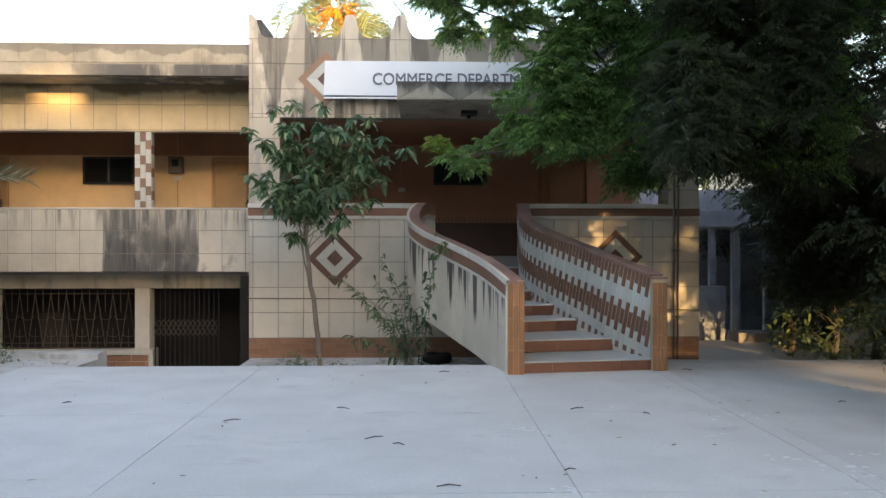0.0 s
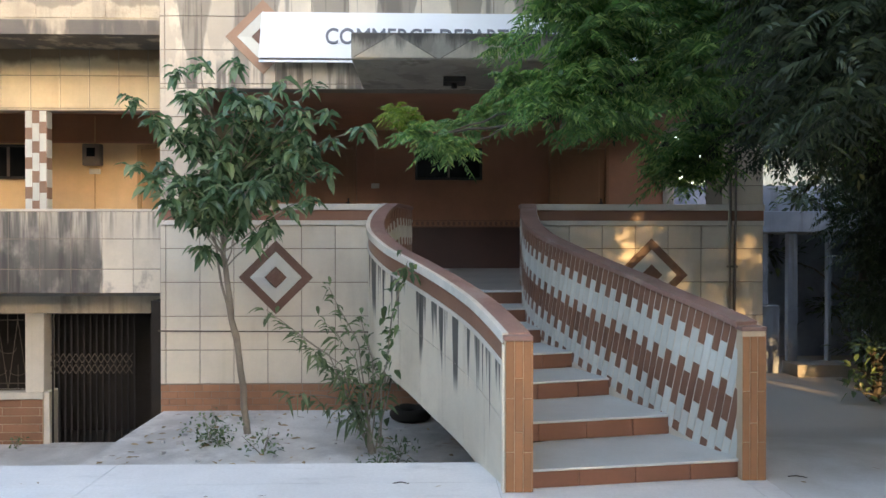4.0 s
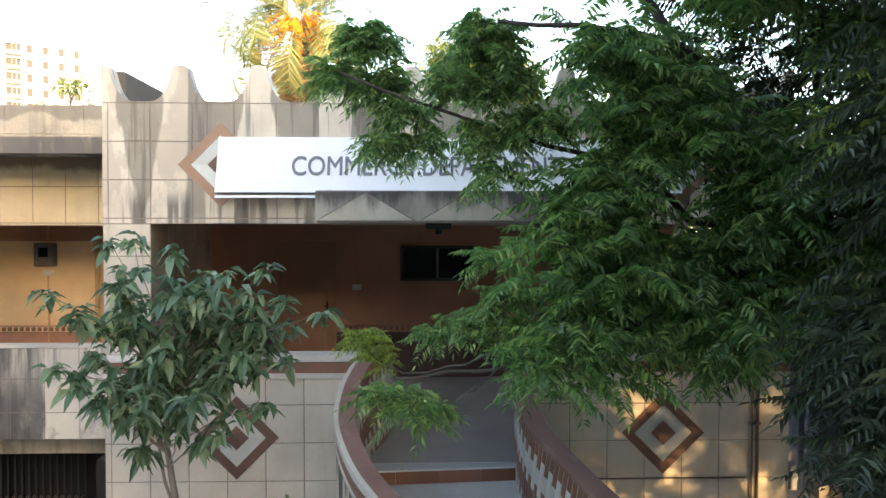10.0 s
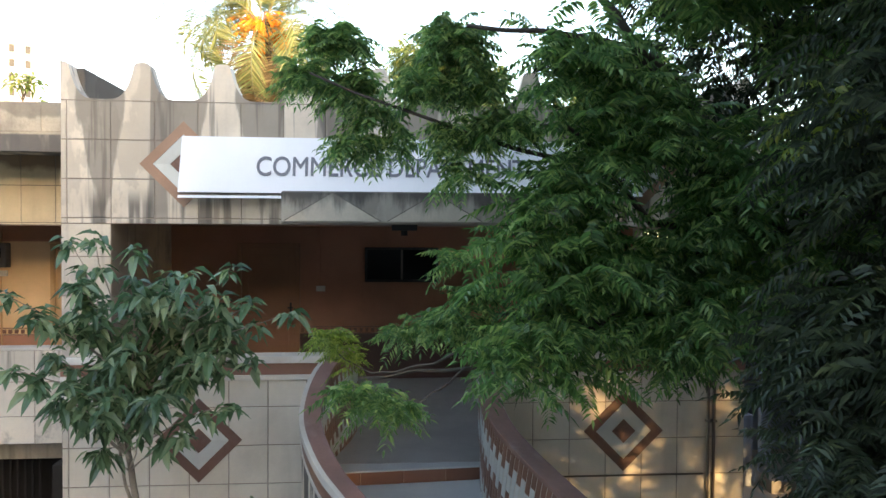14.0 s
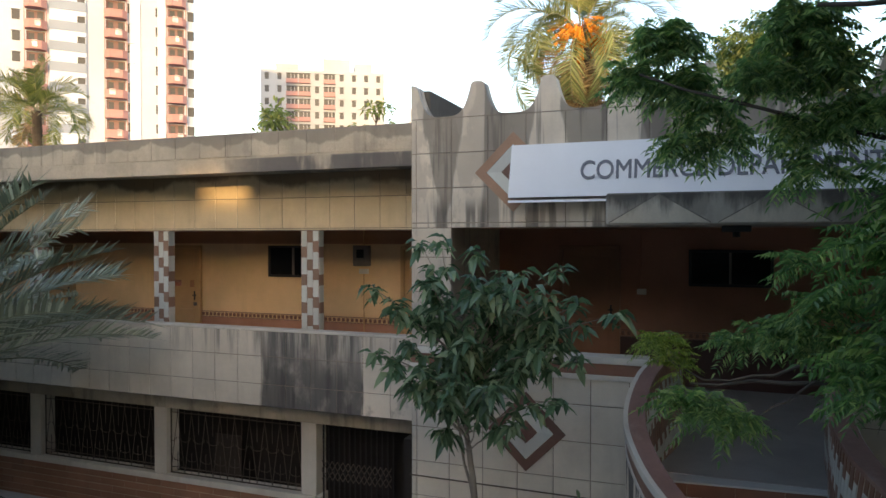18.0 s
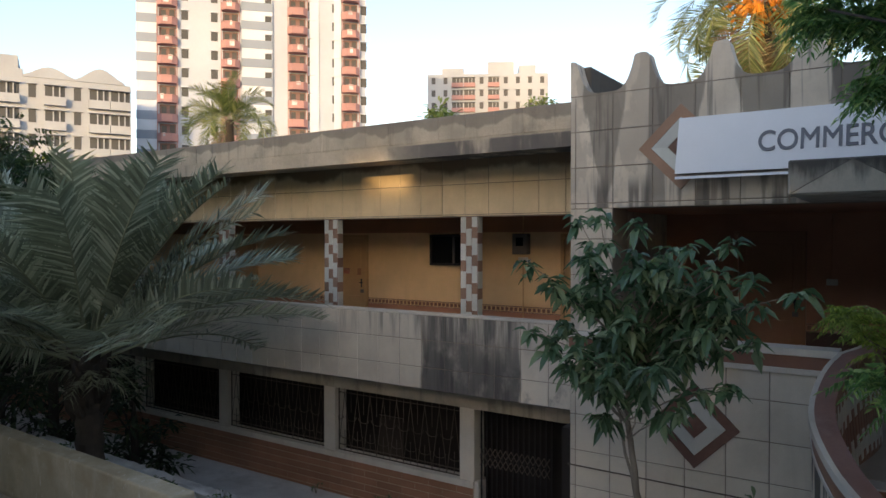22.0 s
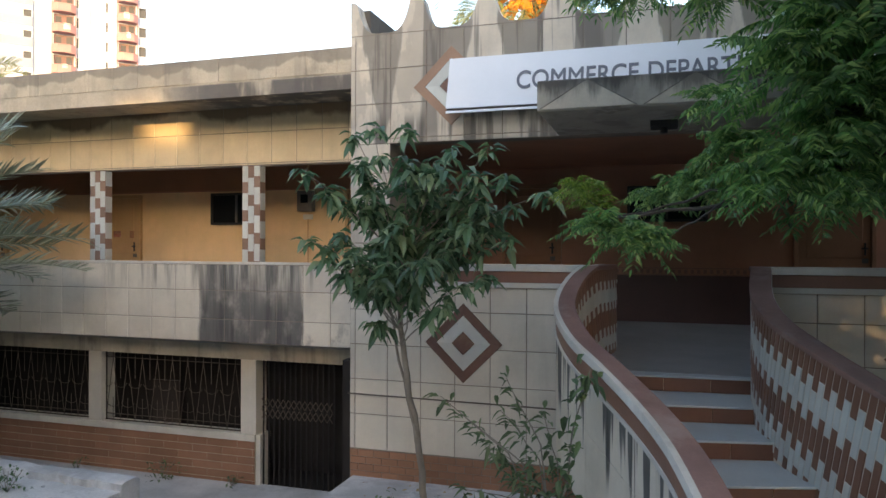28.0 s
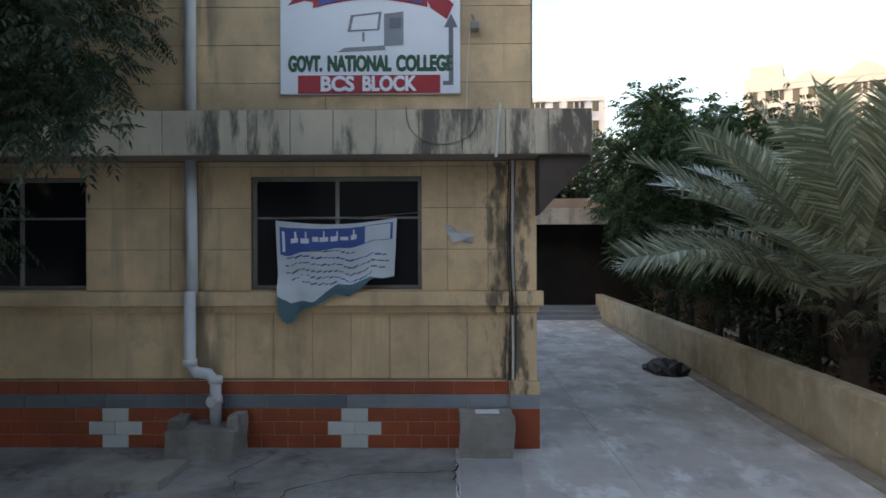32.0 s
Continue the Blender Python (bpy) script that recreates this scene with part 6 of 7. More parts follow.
def apartment_tower():
    D = 105
    m = facing(48.76, D)
    k = 0.0789
    X = lambda px: (px - 448) * k
    th = thing("apartment_tower", m.translation, "tall white apartment tower with salmon balconies", "building")
    FH, N = 2.68, 17
    M_recess = material("painted_balcony_shade", (0.20, 0.12, 0.115), 0.9, 0.1, 0.1, bump=0, scale=0.2)
    M_wash = material("washing", (0.6, 0.6, 0.62), 0.9, 0.3, 0.1, bump=0, scale=0.6)
    rng = random.Random(3)
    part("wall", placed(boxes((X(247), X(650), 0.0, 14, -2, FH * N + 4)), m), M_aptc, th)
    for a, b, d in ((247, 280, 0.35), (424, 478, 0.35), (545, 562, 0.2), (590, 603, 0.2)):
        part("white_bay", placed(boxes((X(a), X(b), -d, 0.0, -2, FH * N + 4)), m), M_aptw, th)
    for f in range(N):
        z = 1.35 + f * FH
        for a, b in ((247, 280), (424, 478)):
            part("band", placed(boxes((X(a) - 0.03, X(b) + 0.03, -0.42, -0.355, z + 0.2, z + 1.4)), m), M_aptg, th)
        for a, b in ((281, 315), (388, 421), (505, 541), (604, 637)):
            x0, x1 = X(a), X(b)
            plan = [(x0, -0.02), (x0, -0.75), (x0 + 0.65, -1.35), (x1 - 0.65, -1.35), (x1, -0.75), (x1, -0.02)]
            bal = part("balcony", placed(prism(plan, z - 0.15, z + 0.8), m), M_aptr, th)
            part("rim", placed(prism([(x, y * 1.06) for x, y in plan], z + 0.8, z + 0.92), m), M_aptr, bal)
            # Flat dark panel paints the shade of a recess behind the balcony.
            part("recess", placed(boxes((x0 + 0.25, x1 - 0.25, -0.06, -0.015, z + 0.92, z + 2.35)), m), M_recess, bal)
            part("opening", placed(boxes((x0 + 0.5, x0 + 1.15, -0.1, -0.062, z + 0.92, z + 2.1), (x1 - 1.1, x1 - 0.45, -0.1, -0.062, z + 0.92, z + 2.2)), m), M_farglass, bal)
            part("railing", placed(boxes((x0, x0 + 0.12, -0.78, -0.66, z + 0.92, z + FH - 0.16), (x1 - 0.12, x1, -0.78, -0.66, z + 0.92, z + FH - 0.16)), m), M_aptr, bal)
            if rng.random() < 0.6:
                c = rng.uniform(x0 + 0.5, x1 - 1.1)
                part("washing", placed(boxes((c, c + rng.uniform(0.3, 0.8), -1.42, -1.39, z + rng.uniform(0.1, 0.5), z + 1.0)), m), M_wash, bal)
        for a in (322, 372, 466, 543, 588, 641):
            part("window", placed(boxes((X(a) - 0.08, X(a) + 0.82, -0.40 if a == 466 else -0.05, -0.003, z + 0.95, z + 2.2)), m), M_farglass, th)
            part("sunshade", placed(boxes((X(a) - 0.15, X(a) + 0.9, -0.62 if a == 466 else -0.3, -0.003, z + 2.22, z + 2.32)), m), M_aptw, th)


apartment_tower()


def plain_block(yaw, D, w, top, bottom, cols, fh, mat, label, gaps, roof_steps, humps=0, trim=None):
    m = facing(yaw, D)
    th = thing("apartment_block", m.translation, label, "building")
    part("wall", placed(boxes((-w / 2, w / 2, 0, 12, -1.75, top)), m), mat, th)
    for a, b, h in roof_steps:
        part("roof_house", placed(boxes((-w / 2 + a * w, -w / 2 + b * w, 0.3 + a, 8, top, top + h)), m), mat, th)
    for k in range(humps):
        # curved gables along the roofline
        x0 = -w / 2 + w * (0.3 + 0.66 * k / humps)
        pts = [(x0 + 0.66 * w / humps * t / 8, (1.1 + 0.4 * (k % 2)) * math.sin(math.pi * t / 8) ** 1.5 + 0.2) for t in range(9)]
        bm = bmesh.new()
        rows = [[bm.verts.new((x, y, top - 0.02)) for x, _ in pts] + [bm.verts.new((x, y, top + z)) for x, z in reversed(pts)] for y in (-0.1, 0.4)]
        n = len(rows[0])
        bm.faces.new(rows[0])
        bm.faces.new(list(reversed(rows[1])))
        for i in range(n):
            bm.faces.new((rows[0][i], rows[0][(i + 1) % n], rows[1][(i + 1) % n], rows[1][i]))
        bmesh.ops.recalc_face_normals(bm, faces=bm.faces)
        part("gable", placed(bm, m), mat, th)
    n = int((top - bottom) / fh)
    for f in range(n):
        z = top - 0.6 - f * fh
        for c in range(cols):
            x = -w / 2 + (c + 0.5) * w / cols
            hw = w / cols * (0.44 if c in gaps else 0.16)
            # Loggias are flat dark panels, their inner shade put into the colour.
            part("loggia" if c in gaps else "window", placed(boxes((x - hw, x + hw, -0.06, 0.2, z - 1.75, z - 0.25)), m), M_farglass, th)
            if c in gaps:
                part("parapet", placed(boxes((x - hw - 0.1, x + hw + 0.1, -0.8, 0.0, z - 2.6, z - 1.6)), m), trim or mat, th)
                part("slab_edge", placed(boxes((x - hw - 0.1, x + hw + 0.1, -0.7, 0.0, z - 0.25, z - 0.05)), m), mat, th)
                for q in (-0.25, 0.4):
                    part("post", placed(boxes((x + q * hw, x + q * hw + 0.14, -0.3, -0.16, z - 1.6, z - 0.25)), m), mat, th)
            else:
                part("sunshade", placed(boxes((x - hw - 0.15, x + hw + 0.15, -0.4, 0.0, z - 0.22, z - 0.12)), m), mat, th)


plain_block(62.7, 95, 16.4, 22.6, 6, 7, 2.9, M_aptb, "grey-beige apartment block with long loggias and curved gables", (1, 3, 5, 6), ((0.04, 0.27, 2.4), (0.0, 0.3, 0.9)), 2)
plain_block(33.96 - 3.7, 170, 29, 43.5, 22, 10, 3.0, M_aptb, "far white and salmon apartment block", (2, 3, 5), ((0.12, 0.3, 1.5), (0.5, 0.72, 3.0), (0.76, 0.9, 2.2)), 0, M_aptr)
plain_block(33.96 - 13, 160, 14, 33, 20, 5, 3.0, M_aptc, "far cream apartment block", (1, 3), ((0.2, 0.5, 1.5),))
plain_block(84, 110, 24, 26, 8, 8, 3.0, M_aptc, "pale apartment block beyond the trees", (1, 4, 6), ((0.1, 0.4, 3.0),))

# ---- plants ----
RNG = np.random.default_rng(7)


def unit(a):
    return a / np.maximum(1e-9, np.linalg.norm(a, axis=-1, keepdims=True))


def broad_leaves(pos, direc, length, width, droop=0.35):
    """Many folded, drooping blades: five points along the rib and edges each."""
    n = len(pos)
    d = unit(direc)
    side = unit(np.cross(d, np.array([0, 0, 1.0]) + RNG.normal(0, 0.35, (n, 3))))
    up = np.cross(side, d)
    L, W = length[:, None], width[:, None]
    dn = np.array([0, 0, -1.0])
    mid = pos + d * L * 0.5 - up * 0.0 + dn * L * droop * 0.18
    tip = pos + d * L + dn * L * droop * 0.75
    l1, r1 = pos + d * L * 0.33 + side * W * 0.5 + up * W * 0.16, pos + d * L * 0.33 - side * W * 0.5 + up * W * 0.16
    l2, r2 = pos + d * L * 0.7 + side * W * 0.36 + up * W * 0.1 + dn * L * droop * 0.34, pos + d * L * 0.7 - side * W * 0.36 + up * W * 0.1 + dn * L * droop * 0.34
    v = np.stack([pos, l1, l2, tip, r2, r1, mid], 1).reshape(-1, 3)
    f = []
    for k in range(n):
        b = 7 * k
        f += [(b, b + 6, b + 1), (b + 1, b + 6, b + 2), (b + 2, b + 6, b + 3), (b + 3, b + 6, b + 4), (b + 4, b + 6, b + 5), (b + 5, b + 6, b)]
    return v, f


def feather_leaves(pos, direc, length, pairs=6, leaflet=0.28, droop=0.5, width=0.2):
    """Compound leaves: leaflets in pairs along a drooping rib."""
    n = len(pos)
    d = unit(direc)
    side = unit(np.cross(d, np.array([0, 0, 1.0]) + RNG.normal(0, 0.3, (n, 3))))
    up = np.cross(side, d)
    vs, fs = [], []
    L = length[:, None]
    dn = np.array([0, 0, -1.0])
    for j in range(pairs + 1):
        t = 0.2 + 0.8 * j / pairs
        p = pos + d * L * t + dn * L * droop * t * t
        for s in ((1, -1) if j < pairs else (0,)):
            ll = L * leaflet * (1.0 - 0.35 * abs(t - 0.5))
            dd = unit(side * s * 0.95 + d * (0.38 if s else 1) + dn * (0.1 + 0.6 * droop) + RNG.normal(0, 0.12, (n, 3)))
            wd = unit(np.cross(dd, up + RNG.normal(0, 0.25, (n, 3)))) * ll * width
            q = np.stack([p, p + dd * ll * 0.4 + wd, p + dd * ll + dn * ll * 0.35, p + dd * ll * 0.5 - wd + dn * ll * 0.05], 1)
            vs.append(q)
    v = np.concatenate(vs, 1)
    m = v.shape[1] // 4
    v = v.reshape(-1, 3)
    f = [(4 * k, 4 * k + 1, 4 * k + 2, 4 * k + 3) for k in range(n * m)]
    return v, f


def cluster_points(clusters, density, reach=1.0):
    """Leaf roots and directions in a set of soft balls (x, y, z, rx, ry, rz)."""
    P, D = [], []
    for x, y, z, rx, ry, rz in clusters:
        n = max(6, int(density * (rx * ry * rz) ** (1 / 1.5)))
        u = unit(RNG.normal(0, 1, (n, 3)))
        r = RNG.uniform(0.0, 1.0, (n, 1)) * reach
        P.append(np.array([x, y, z]) + u * r * np.array([rx, ry, rz]))
        D.append(unit(u * np.array([1, 1, 0.6]) + RNG.normal(0, 0.28, (n, 3)) + np.array([0, 0, 0.1])))
    return np.concatenate(P), np.concatenate(D)


def limb(pts, r0, r1, n=10):
    pts = np.array(pts, float)
    s = np.linspace(0, 1, len(pts))
    u = np.linspace(0, 1, n)
    p = np.c_[[np.interp(u, s, pts[:, c]) for c in range(3)]].T
    p[1:-1] += RNG.normal(0, 0.012, (n - 2, 3))
    return [tuple(q) for q in p], list(np.linspace(r0, r1, n))


# broad-leaved young tree in the bed
tree = thing("young_tree", (-2.05, 12.4, -0.58), "slender young tree with large drooping dark green leaves", "tree")
part("trunk", tubes(limb([(-1.80, 12.5, -0.62), (-1.84, 12.45, 0.0), (-1.9, 12.35, 0.7), (-1.97, 12.2, 1.4), (-2.0, 12.15, 1.9), (-1.95, 12.05, 2.5)], 0.047, 0.028, 16), sides=8), M_bark, tree, smooth=True)
part("split_stem", tubes(limb([(-1.86, 12.33, 0.45), (-1.95, 12.25, 0.95), (-2.05, 12.15, 1.5), (-2.1, 12.05, 2.0)], 0.022, 0.014, 8), sides=6), M_bark, tree)
# outer twigs of the crown: wide and loose, with a few arms that reach out
TIPS = [(-2.72, 11.2, 3.43), (-2.5, 11.3, 3.2), (-2.44, 11.85, 3.89), (-2.12, 11.65, 3.91), (-1.59, 11.2, 3.8), (-2.2, 11.5, 3.5), (-2.27, 11.55, 3.12), (-1.6, 11.25, 3.42), (-1.5, 11.8, 3.55), (-1.1, 11.2, 3.6), (-0.82, 11.5, 3.64), (-0.93, 11.6, 3.32), (-0.64, 11.5, 3.3), (-0.28, 11.7, 3.2), (-1.39, 12.0, 3.18), (-1.1, 11.7, 2.69), (-0.67, 11.75, 2.72), (-0.82, 11.4, 2.36), (-1.38, 11.1, 2.51), (-2.2, 12.0, 2.7), (-2.27, 11.4, 2.56), (-2.75, 11.4, 2.72), (-2.3, 11.95, 2.25), (-1.64, 11.65, 2.18), (-1.29, 11.55, 2.02), (-2.19, 11.85, 1.8)]
INNER = [Vector((-1.62 + RNG.uniform(-0.78, 0.78), 11.75 + RNG.uniform(-0.5, 0.45), 2.98 + RNG.uniform(-0.62, 0.6))) for k in range(32)]
INNER += [Vector((-2.25 + RNG.uniform(-0.4, 0.4), 11.7 + RNG.uniform(-0.35, 0.35), 2.75 + RNG.uniform(-0.5, 0.55))) for k in range(12)]
P, D = [], []
for k, e in enumerate([Vector(q) for q in TIPS] + INNER):
    b = Vector((-1.95, 12.05, min(2.5, max(1.55, e[2] - 0.6))))
    m_ = b.lerp(e, 0.55) + Vector((0, 0, 0.06))
    part("branch", tubes(limb([b, m_, e], 0.010, 0.004, 6), sides=5), M_bark, tree)
    # leaves hang in whorls at the tip and at two nodes on the way
    for t, n in ((1.0, 15), (0.75, 12), (0.5, 9)):
        c = np.array(m_.lerp(e, max(0, (t - 0.5) * 2)) if t > 0.5 else m_)
        a = RNG.uniform(0, 6.28) + np.arange(n) * 2.4
        el = RNG.uniform(-0.75, 0.45, n)
        P.append(c + RNG.normal(0, 0.035, (n, 3)))
        D.append(np.c_[np.cos(a) * np.cos(el), np.sin(a) * np.cos(el), np.sin(el)])
P, D = np.concatenate(P), np.concatenate(D)
n = len(P)
LL = RNG.uniform(0.11, 0.225, n)
raw("crown", *broad_leaves(P, D, LL, LL * RNG.uniform(0.38, 0.48, n), 0.6), M_leaf, tree)

# neem
neem = thing("neem_tree", (8.9, 10.5, -0.3), "large neem tree with dense feathery foliage hanging over the stair", "tree")
part("trunk", tubes(limb([(8.9, 10.5, -0.5), (8.6, 10.6, 0.9), (7.6, 10.8, 2.7), (5.8, 10.9, 3.5), (4.6, 10.1, 3.6)], 0.26, 0.13, 18), sides=12), M_neem_bark, neem, smooth=True)
NEEM_LIMBS = [([(4.6, 10.1, 3.6), (3.6, 9.8, 4.0), (2.95, 9.7, 4.55), (2.7, 9.7, 4.95), (2.35, 9.75, 5.5), (1.9, 9.8, 6.2)], 0.08, 0.025),
         ([(2.95, 9.7, 4.55), (2.85, 9.6, 5.0), (2.5, 9.5, 5.25), (1.9, 9.5, 5.4), (1.2, 9.5, 5.42)], 0.045, 0.014),
         ([(3.6, 9.8, 4.0), (2.7, 9.7, 4.0), (2.35, 9.7, 4.35), (2.28, 9.72, 4.52), (1.8, 9.75, 4.55), (1.35, 9.8, 4.68), (0.6, 9.8, 4.95), (0.1, 9.85, 5.15)], 0.032, 0.008),
         ([(2.28, 9.72, 4.52), (1.95, 9.75, 4.78), (1.5, 9.75, 4.8)], 0.02, 0.007)]
LOW_LIMBS = [([(3.6, 9.8, 4.0), (2.6, 9.85, 3.45), (1.7, 9.95, 3.05), (1.05, 10.05, 2.92), (0.45, 10.1, 2.88)], 0.035, 0.008),
         ([(1.45, 10.0, 3.05), (1.15, 9.9, 2.9), (0.85, 9.8, 2.72)], 0.012, 0.006),
         ([(1.6, 10.0, 3.03), (1.2, 10.0, 3.06), (0.8, 10.1, 2.94), (0.5, 10.2, 2.9), (0.25, 10.35, 3.05)], 0.014, 0.005),
         ([(7.6, 10.8, 2.7), (6.4, 10.5, 3.9), (5.4, 10.0, 5.2), (5.0, 9.8, 6.6)], 0.13, 0.05),
         ([(7.6, 10.8, 2.7), (7.4, 10.6, 3.4), (7.2, 10.2, 4.2), (8.2, 10.0, 5.0)], 0.12, 0.04),
         ([(5.6, 10.2, 3.8), (4.6, 9.4, 4.6), (3.9, 8.9, 5.2)], 0.05, 0.015),
         ([(4.6, 10.1, 3.6), (3.9, 9.7, 3.1), (3.2, 9.6, 2.9)], 0.035, 0.01)]
for pts, a, b in NEEM_LIMBS + LOW_LIMBS:
    part("limb", tubes(limb(pts, a, b, 12), sides=7), M_neem_bark, neem, smooth=True)


def whorls(centres, lo, hi, leaves, pairs, leaflet, droop, width):
    """Leaves that spring in a ring from each twig end, arching up and out, then hanging."""
    n = len(centres) * leaves
    c = np.repeat(np.asarray(centres, float), leaves, axis=0)
    a = RNG.uniform(0, 2 * math.pi, n)
    el = RNG.uniform(-0.25, 0.95, n)
    d = np.c_[np.cos(a) * np.cos(el), np.sin(a) * np.cos(el), np.sin(el)]
    return feather_leaves(c + d * 0.02 + RNG.normal(0, 0.025, (n, 3)), d, RNG.uniform(lo, hi, n), pairs, leaflet, droop, width)


def shell(boughs, spacing, inner=0.55, outer=1.0):
    """Twig ends spread over the outer layer of soft, uneven balls."""
    out = []
    for x, y, z, rx, ry, rz in boughs:
        n = int(4 * math.pi * ((rx * ry) ** 1.6 / 3 + (rx * rz) ** 1.6 / 3 + (ry * rz) ** 1.6 / 3) ** (1 / 1.6) / spacing ** 2)
        u = unit(RNG.normal(0, 1, (n, 3)))
        r = RNG.uniform(inner, outer, (n, 1)) * (1 + 0.22 * np.sin(5 * u[:, :1] + x * 7) * np.cos(4 * u[:, 2:] + z * 5))
        out.append(np.array([x, y, z]) + u * r * np.array([rx, ry, rz]))
    return np.concatenate(out)


# light young sprays at the branch tips: x, y, z and reach
SPRAY = [(0.56, 9.75, 2.77, 0.17), (0.43, 9.8, 2.84, 0.12), (0.70, 9.75, 2.70, 0.14), (0.82, 10.9, 3.1, 0.14), (1.06, 10.8, 3.2, 0.2), (1.36, 10.4, 3.46, 0.2), (1.32, 10.5, 3.2, 0.15), (1.22, 10.3, 3.78, 0.13),
         (0.03, 10.2, 5.2, 0.2), (0.27, 10.2, 5.45, 0.27), (0.36, 10.2, 5.12, 0.27), (0.58, 10.1, 4.85, 0.18), (0.42, 10.1, 4.66, 0.17), (0.71, 10.1, 4.68, 0.14), (0.95, 9.8, 5.05, 0.24), (1.15, 9.8, 5.35, 0.32), (1.3, 9.8, 5.1, 0.3), (1.18, 9.8, 4.7, 0.24), (1.22, 9.7, 4.42, 0.15), (1.5, 9.7, 4.75, 0.24)]
# the big boughs: x, y, z and the three radii
BOUGHS = [(1.78, 9.6, 3.2, 0.42, 0.45, 0.38), (1.85, 9.6, 3.8, 0.5, 0.5, 0.45), (2.75, 9.6, 3.55, 0.6, 0.6, 0.55), (3.4, 9.5, 4.3, 0.7, 0.7, 0.65), (2.35, 9.6, 4.8, 0.5, 0.5, 0.42), (1.95, 9.6, 5.25, 0.3, 0.35, 0.3), (2.0, 9.65, 4.35, 0.36, 0.4, 0.3), (2.95, 9.4, 5.85, 0.75, 0.6, 0.45), (4.3, 9.3, 5.3, 0.9, 0.8, 0.8),
          (4.4, 9.9, 3.8, 0.8, 0.8, 0.6), (3.65, 12.0, 2.95, 0.5, 0.5, 0.5), (4.6, 12.1, 3.65, 0.7, 0.6, 0.5), (5.7, 10.6, 3.6, 0.9, 1.0, 1.1), (5.7, 9.4, 5.3, 1.1, 1.0, 1.1), (2.5, 11.2, 3.4, 0.6, 0.6, 0.45)]
raw("crown", *whorls(shell([(x, y, z, 0.9 * rx, 0.9 * ry, 0.88 * rz) for x, y, z, rx, ry, rz in BOUGHS], 0.235), 0.27, 0.44, 6, 10, 0.26, 0.45, 0.145), M_neem, neem)
sp = shell([(x, y, z, 0.55 * r, 0.55 * r, 0.42 * r) for x, y, z, r in SPRAY], 0.098, 0.2, 0.85)
TIP = shell([(0.22, 10.4, 3.13, 0.1, 0.1, 0.07), (0.33, 10.4, 3.06, 0.08, 0.08, 0.06), (0.37, 10.3, 2.95, 0.06, 0.06, 0.05)], 0.1, 0.2, 0.85)
raw("sprays", *whorls(TIP, 0.13, 0.2, 6, 8, 0.27, 0.6, 0.15), leaf_material("fresh_neem_leaf", (0.16, 0.24, 0.05), (0.34, 0.40, 0.10), 0.36, 0.42), neem, "yellow-green fresh shoots")
raw("sprays", *whorls(sp, 0.17, 0.29, 6, 8, 0.3, 0.55, 0.155), leaf_material("young_neem_leaf", (0.12, 0.235, 0.085), (0.34, 0.44, 0.17), 0.28, 0.48), neem, "lighter young leaf sprays at the branch tips")
# a thin yellow-green shoot that hangs nearest
near = shell([(2.72, 7.75, 4.55, 0.2, 0.15, 0.2)], 0.24, 0.3, 0.9)
raw("sprays", *whorls(near, 0.15, 0.22, 3, 7, 0.3, 0.7, 0.2), leaf_material("yellowing_neem_leaf", (0.15, 0.22, 0.05), (0.3, 0.34, 0.08), 0.42, 0.4), neem, "yellow-green hanging shoot")
# the inside of the crown, shade painted in by dark leaves, hanging low towards the yard, and its added roof over the
# terrace
# nearest boughs, beside the terrace, with shade put into the leaf colour
raw("shaded_crown", *whorls(shell([(2.95, 7.7, 3.2, 0.42, 0.6, 0.75), (3.15, 7.6, 4.6, 0.5, 0.7, 0.6), (3.9, 7.8, 3.9, 0.6, 0.7, 0.9)], 0.22), 0.26, 0.4, 8, 9, 0.25, 0.5, 0.14), M_neem_shade, neem, "dark shaded boughs")
DARK_CLUMPS = [(x + 0.12, y + 0.3, z + 0.05, 0.56 * rx, 0.56 * ry, 0.52 * rz) for x, y, z, rx, ry, rz in BOUGHS]


def fill(count, x0, x1, y0, y1, z0, z1, r, flat__=0.8):
    DARK_CLUMPS.extend((RNG.uniform(x0, x1), RNG.uniform(y0, y1), RNG.uniform(z0, z1), r, 0.92 * r, flat__ * r) for _ in range(count))


# Unseen clumps beside the terrace, added to break the sun into dapples.
fill(365, 4.7, 8.9, 4.4, 7.8, 0.6, 4.4, 0.26)
# Clumps above z 6 are out of view, added to cut sky light.
fill(40, 2.8, 7.5, 6.6, 10.0, 6.1, 7.3, 0.7, 0.5)
fill(12, 3.1, 4.6, 10.0, 11.0, 4.6, 6.6, 0.34)
fill(14, 3.2, 5.0, 11.2, 12.4, 5.2, 6.9, 0.4)
fill(18, 0.8, 4.2, 9.6, 12.4, 7.3, 8.6, 0.68, 0.5)
fill(80, 6.75, 9.4, 12.8, 14.2, 0.75, 3.4, 0.45)
fill(60, 3.2, 9.0, 5.8, 8.8, 6.0, 7.4, 0.75, 0.5)
fill(26, 5.0, 6.8, 11.6, 12.6, 2.7, 4.6, 0.42)
fill(30, 4.0, 5.7, 10.2, 10.9, 3.0, 3.7, 0.4)
fill(46, 7.4, 9.6, 11.5, 12.8, 1.1, 3.4, 0.5)
fill(36, 4.2, 8.5, 9.9, 11.6, 2.9, 6.4, 0.55)
fill(64, 7.6, 11.5, 10.0, 13.2, 1.5, 5.5, 0.62)
fill(44, 2.4, 9.5, 8.8, 12.8, 6.9, 8.6, 0.68, 0.55)
fill(60, 6.2, 11.0, 4.0, 9.0, 4.2, 7.5, 0.8, 0.6)
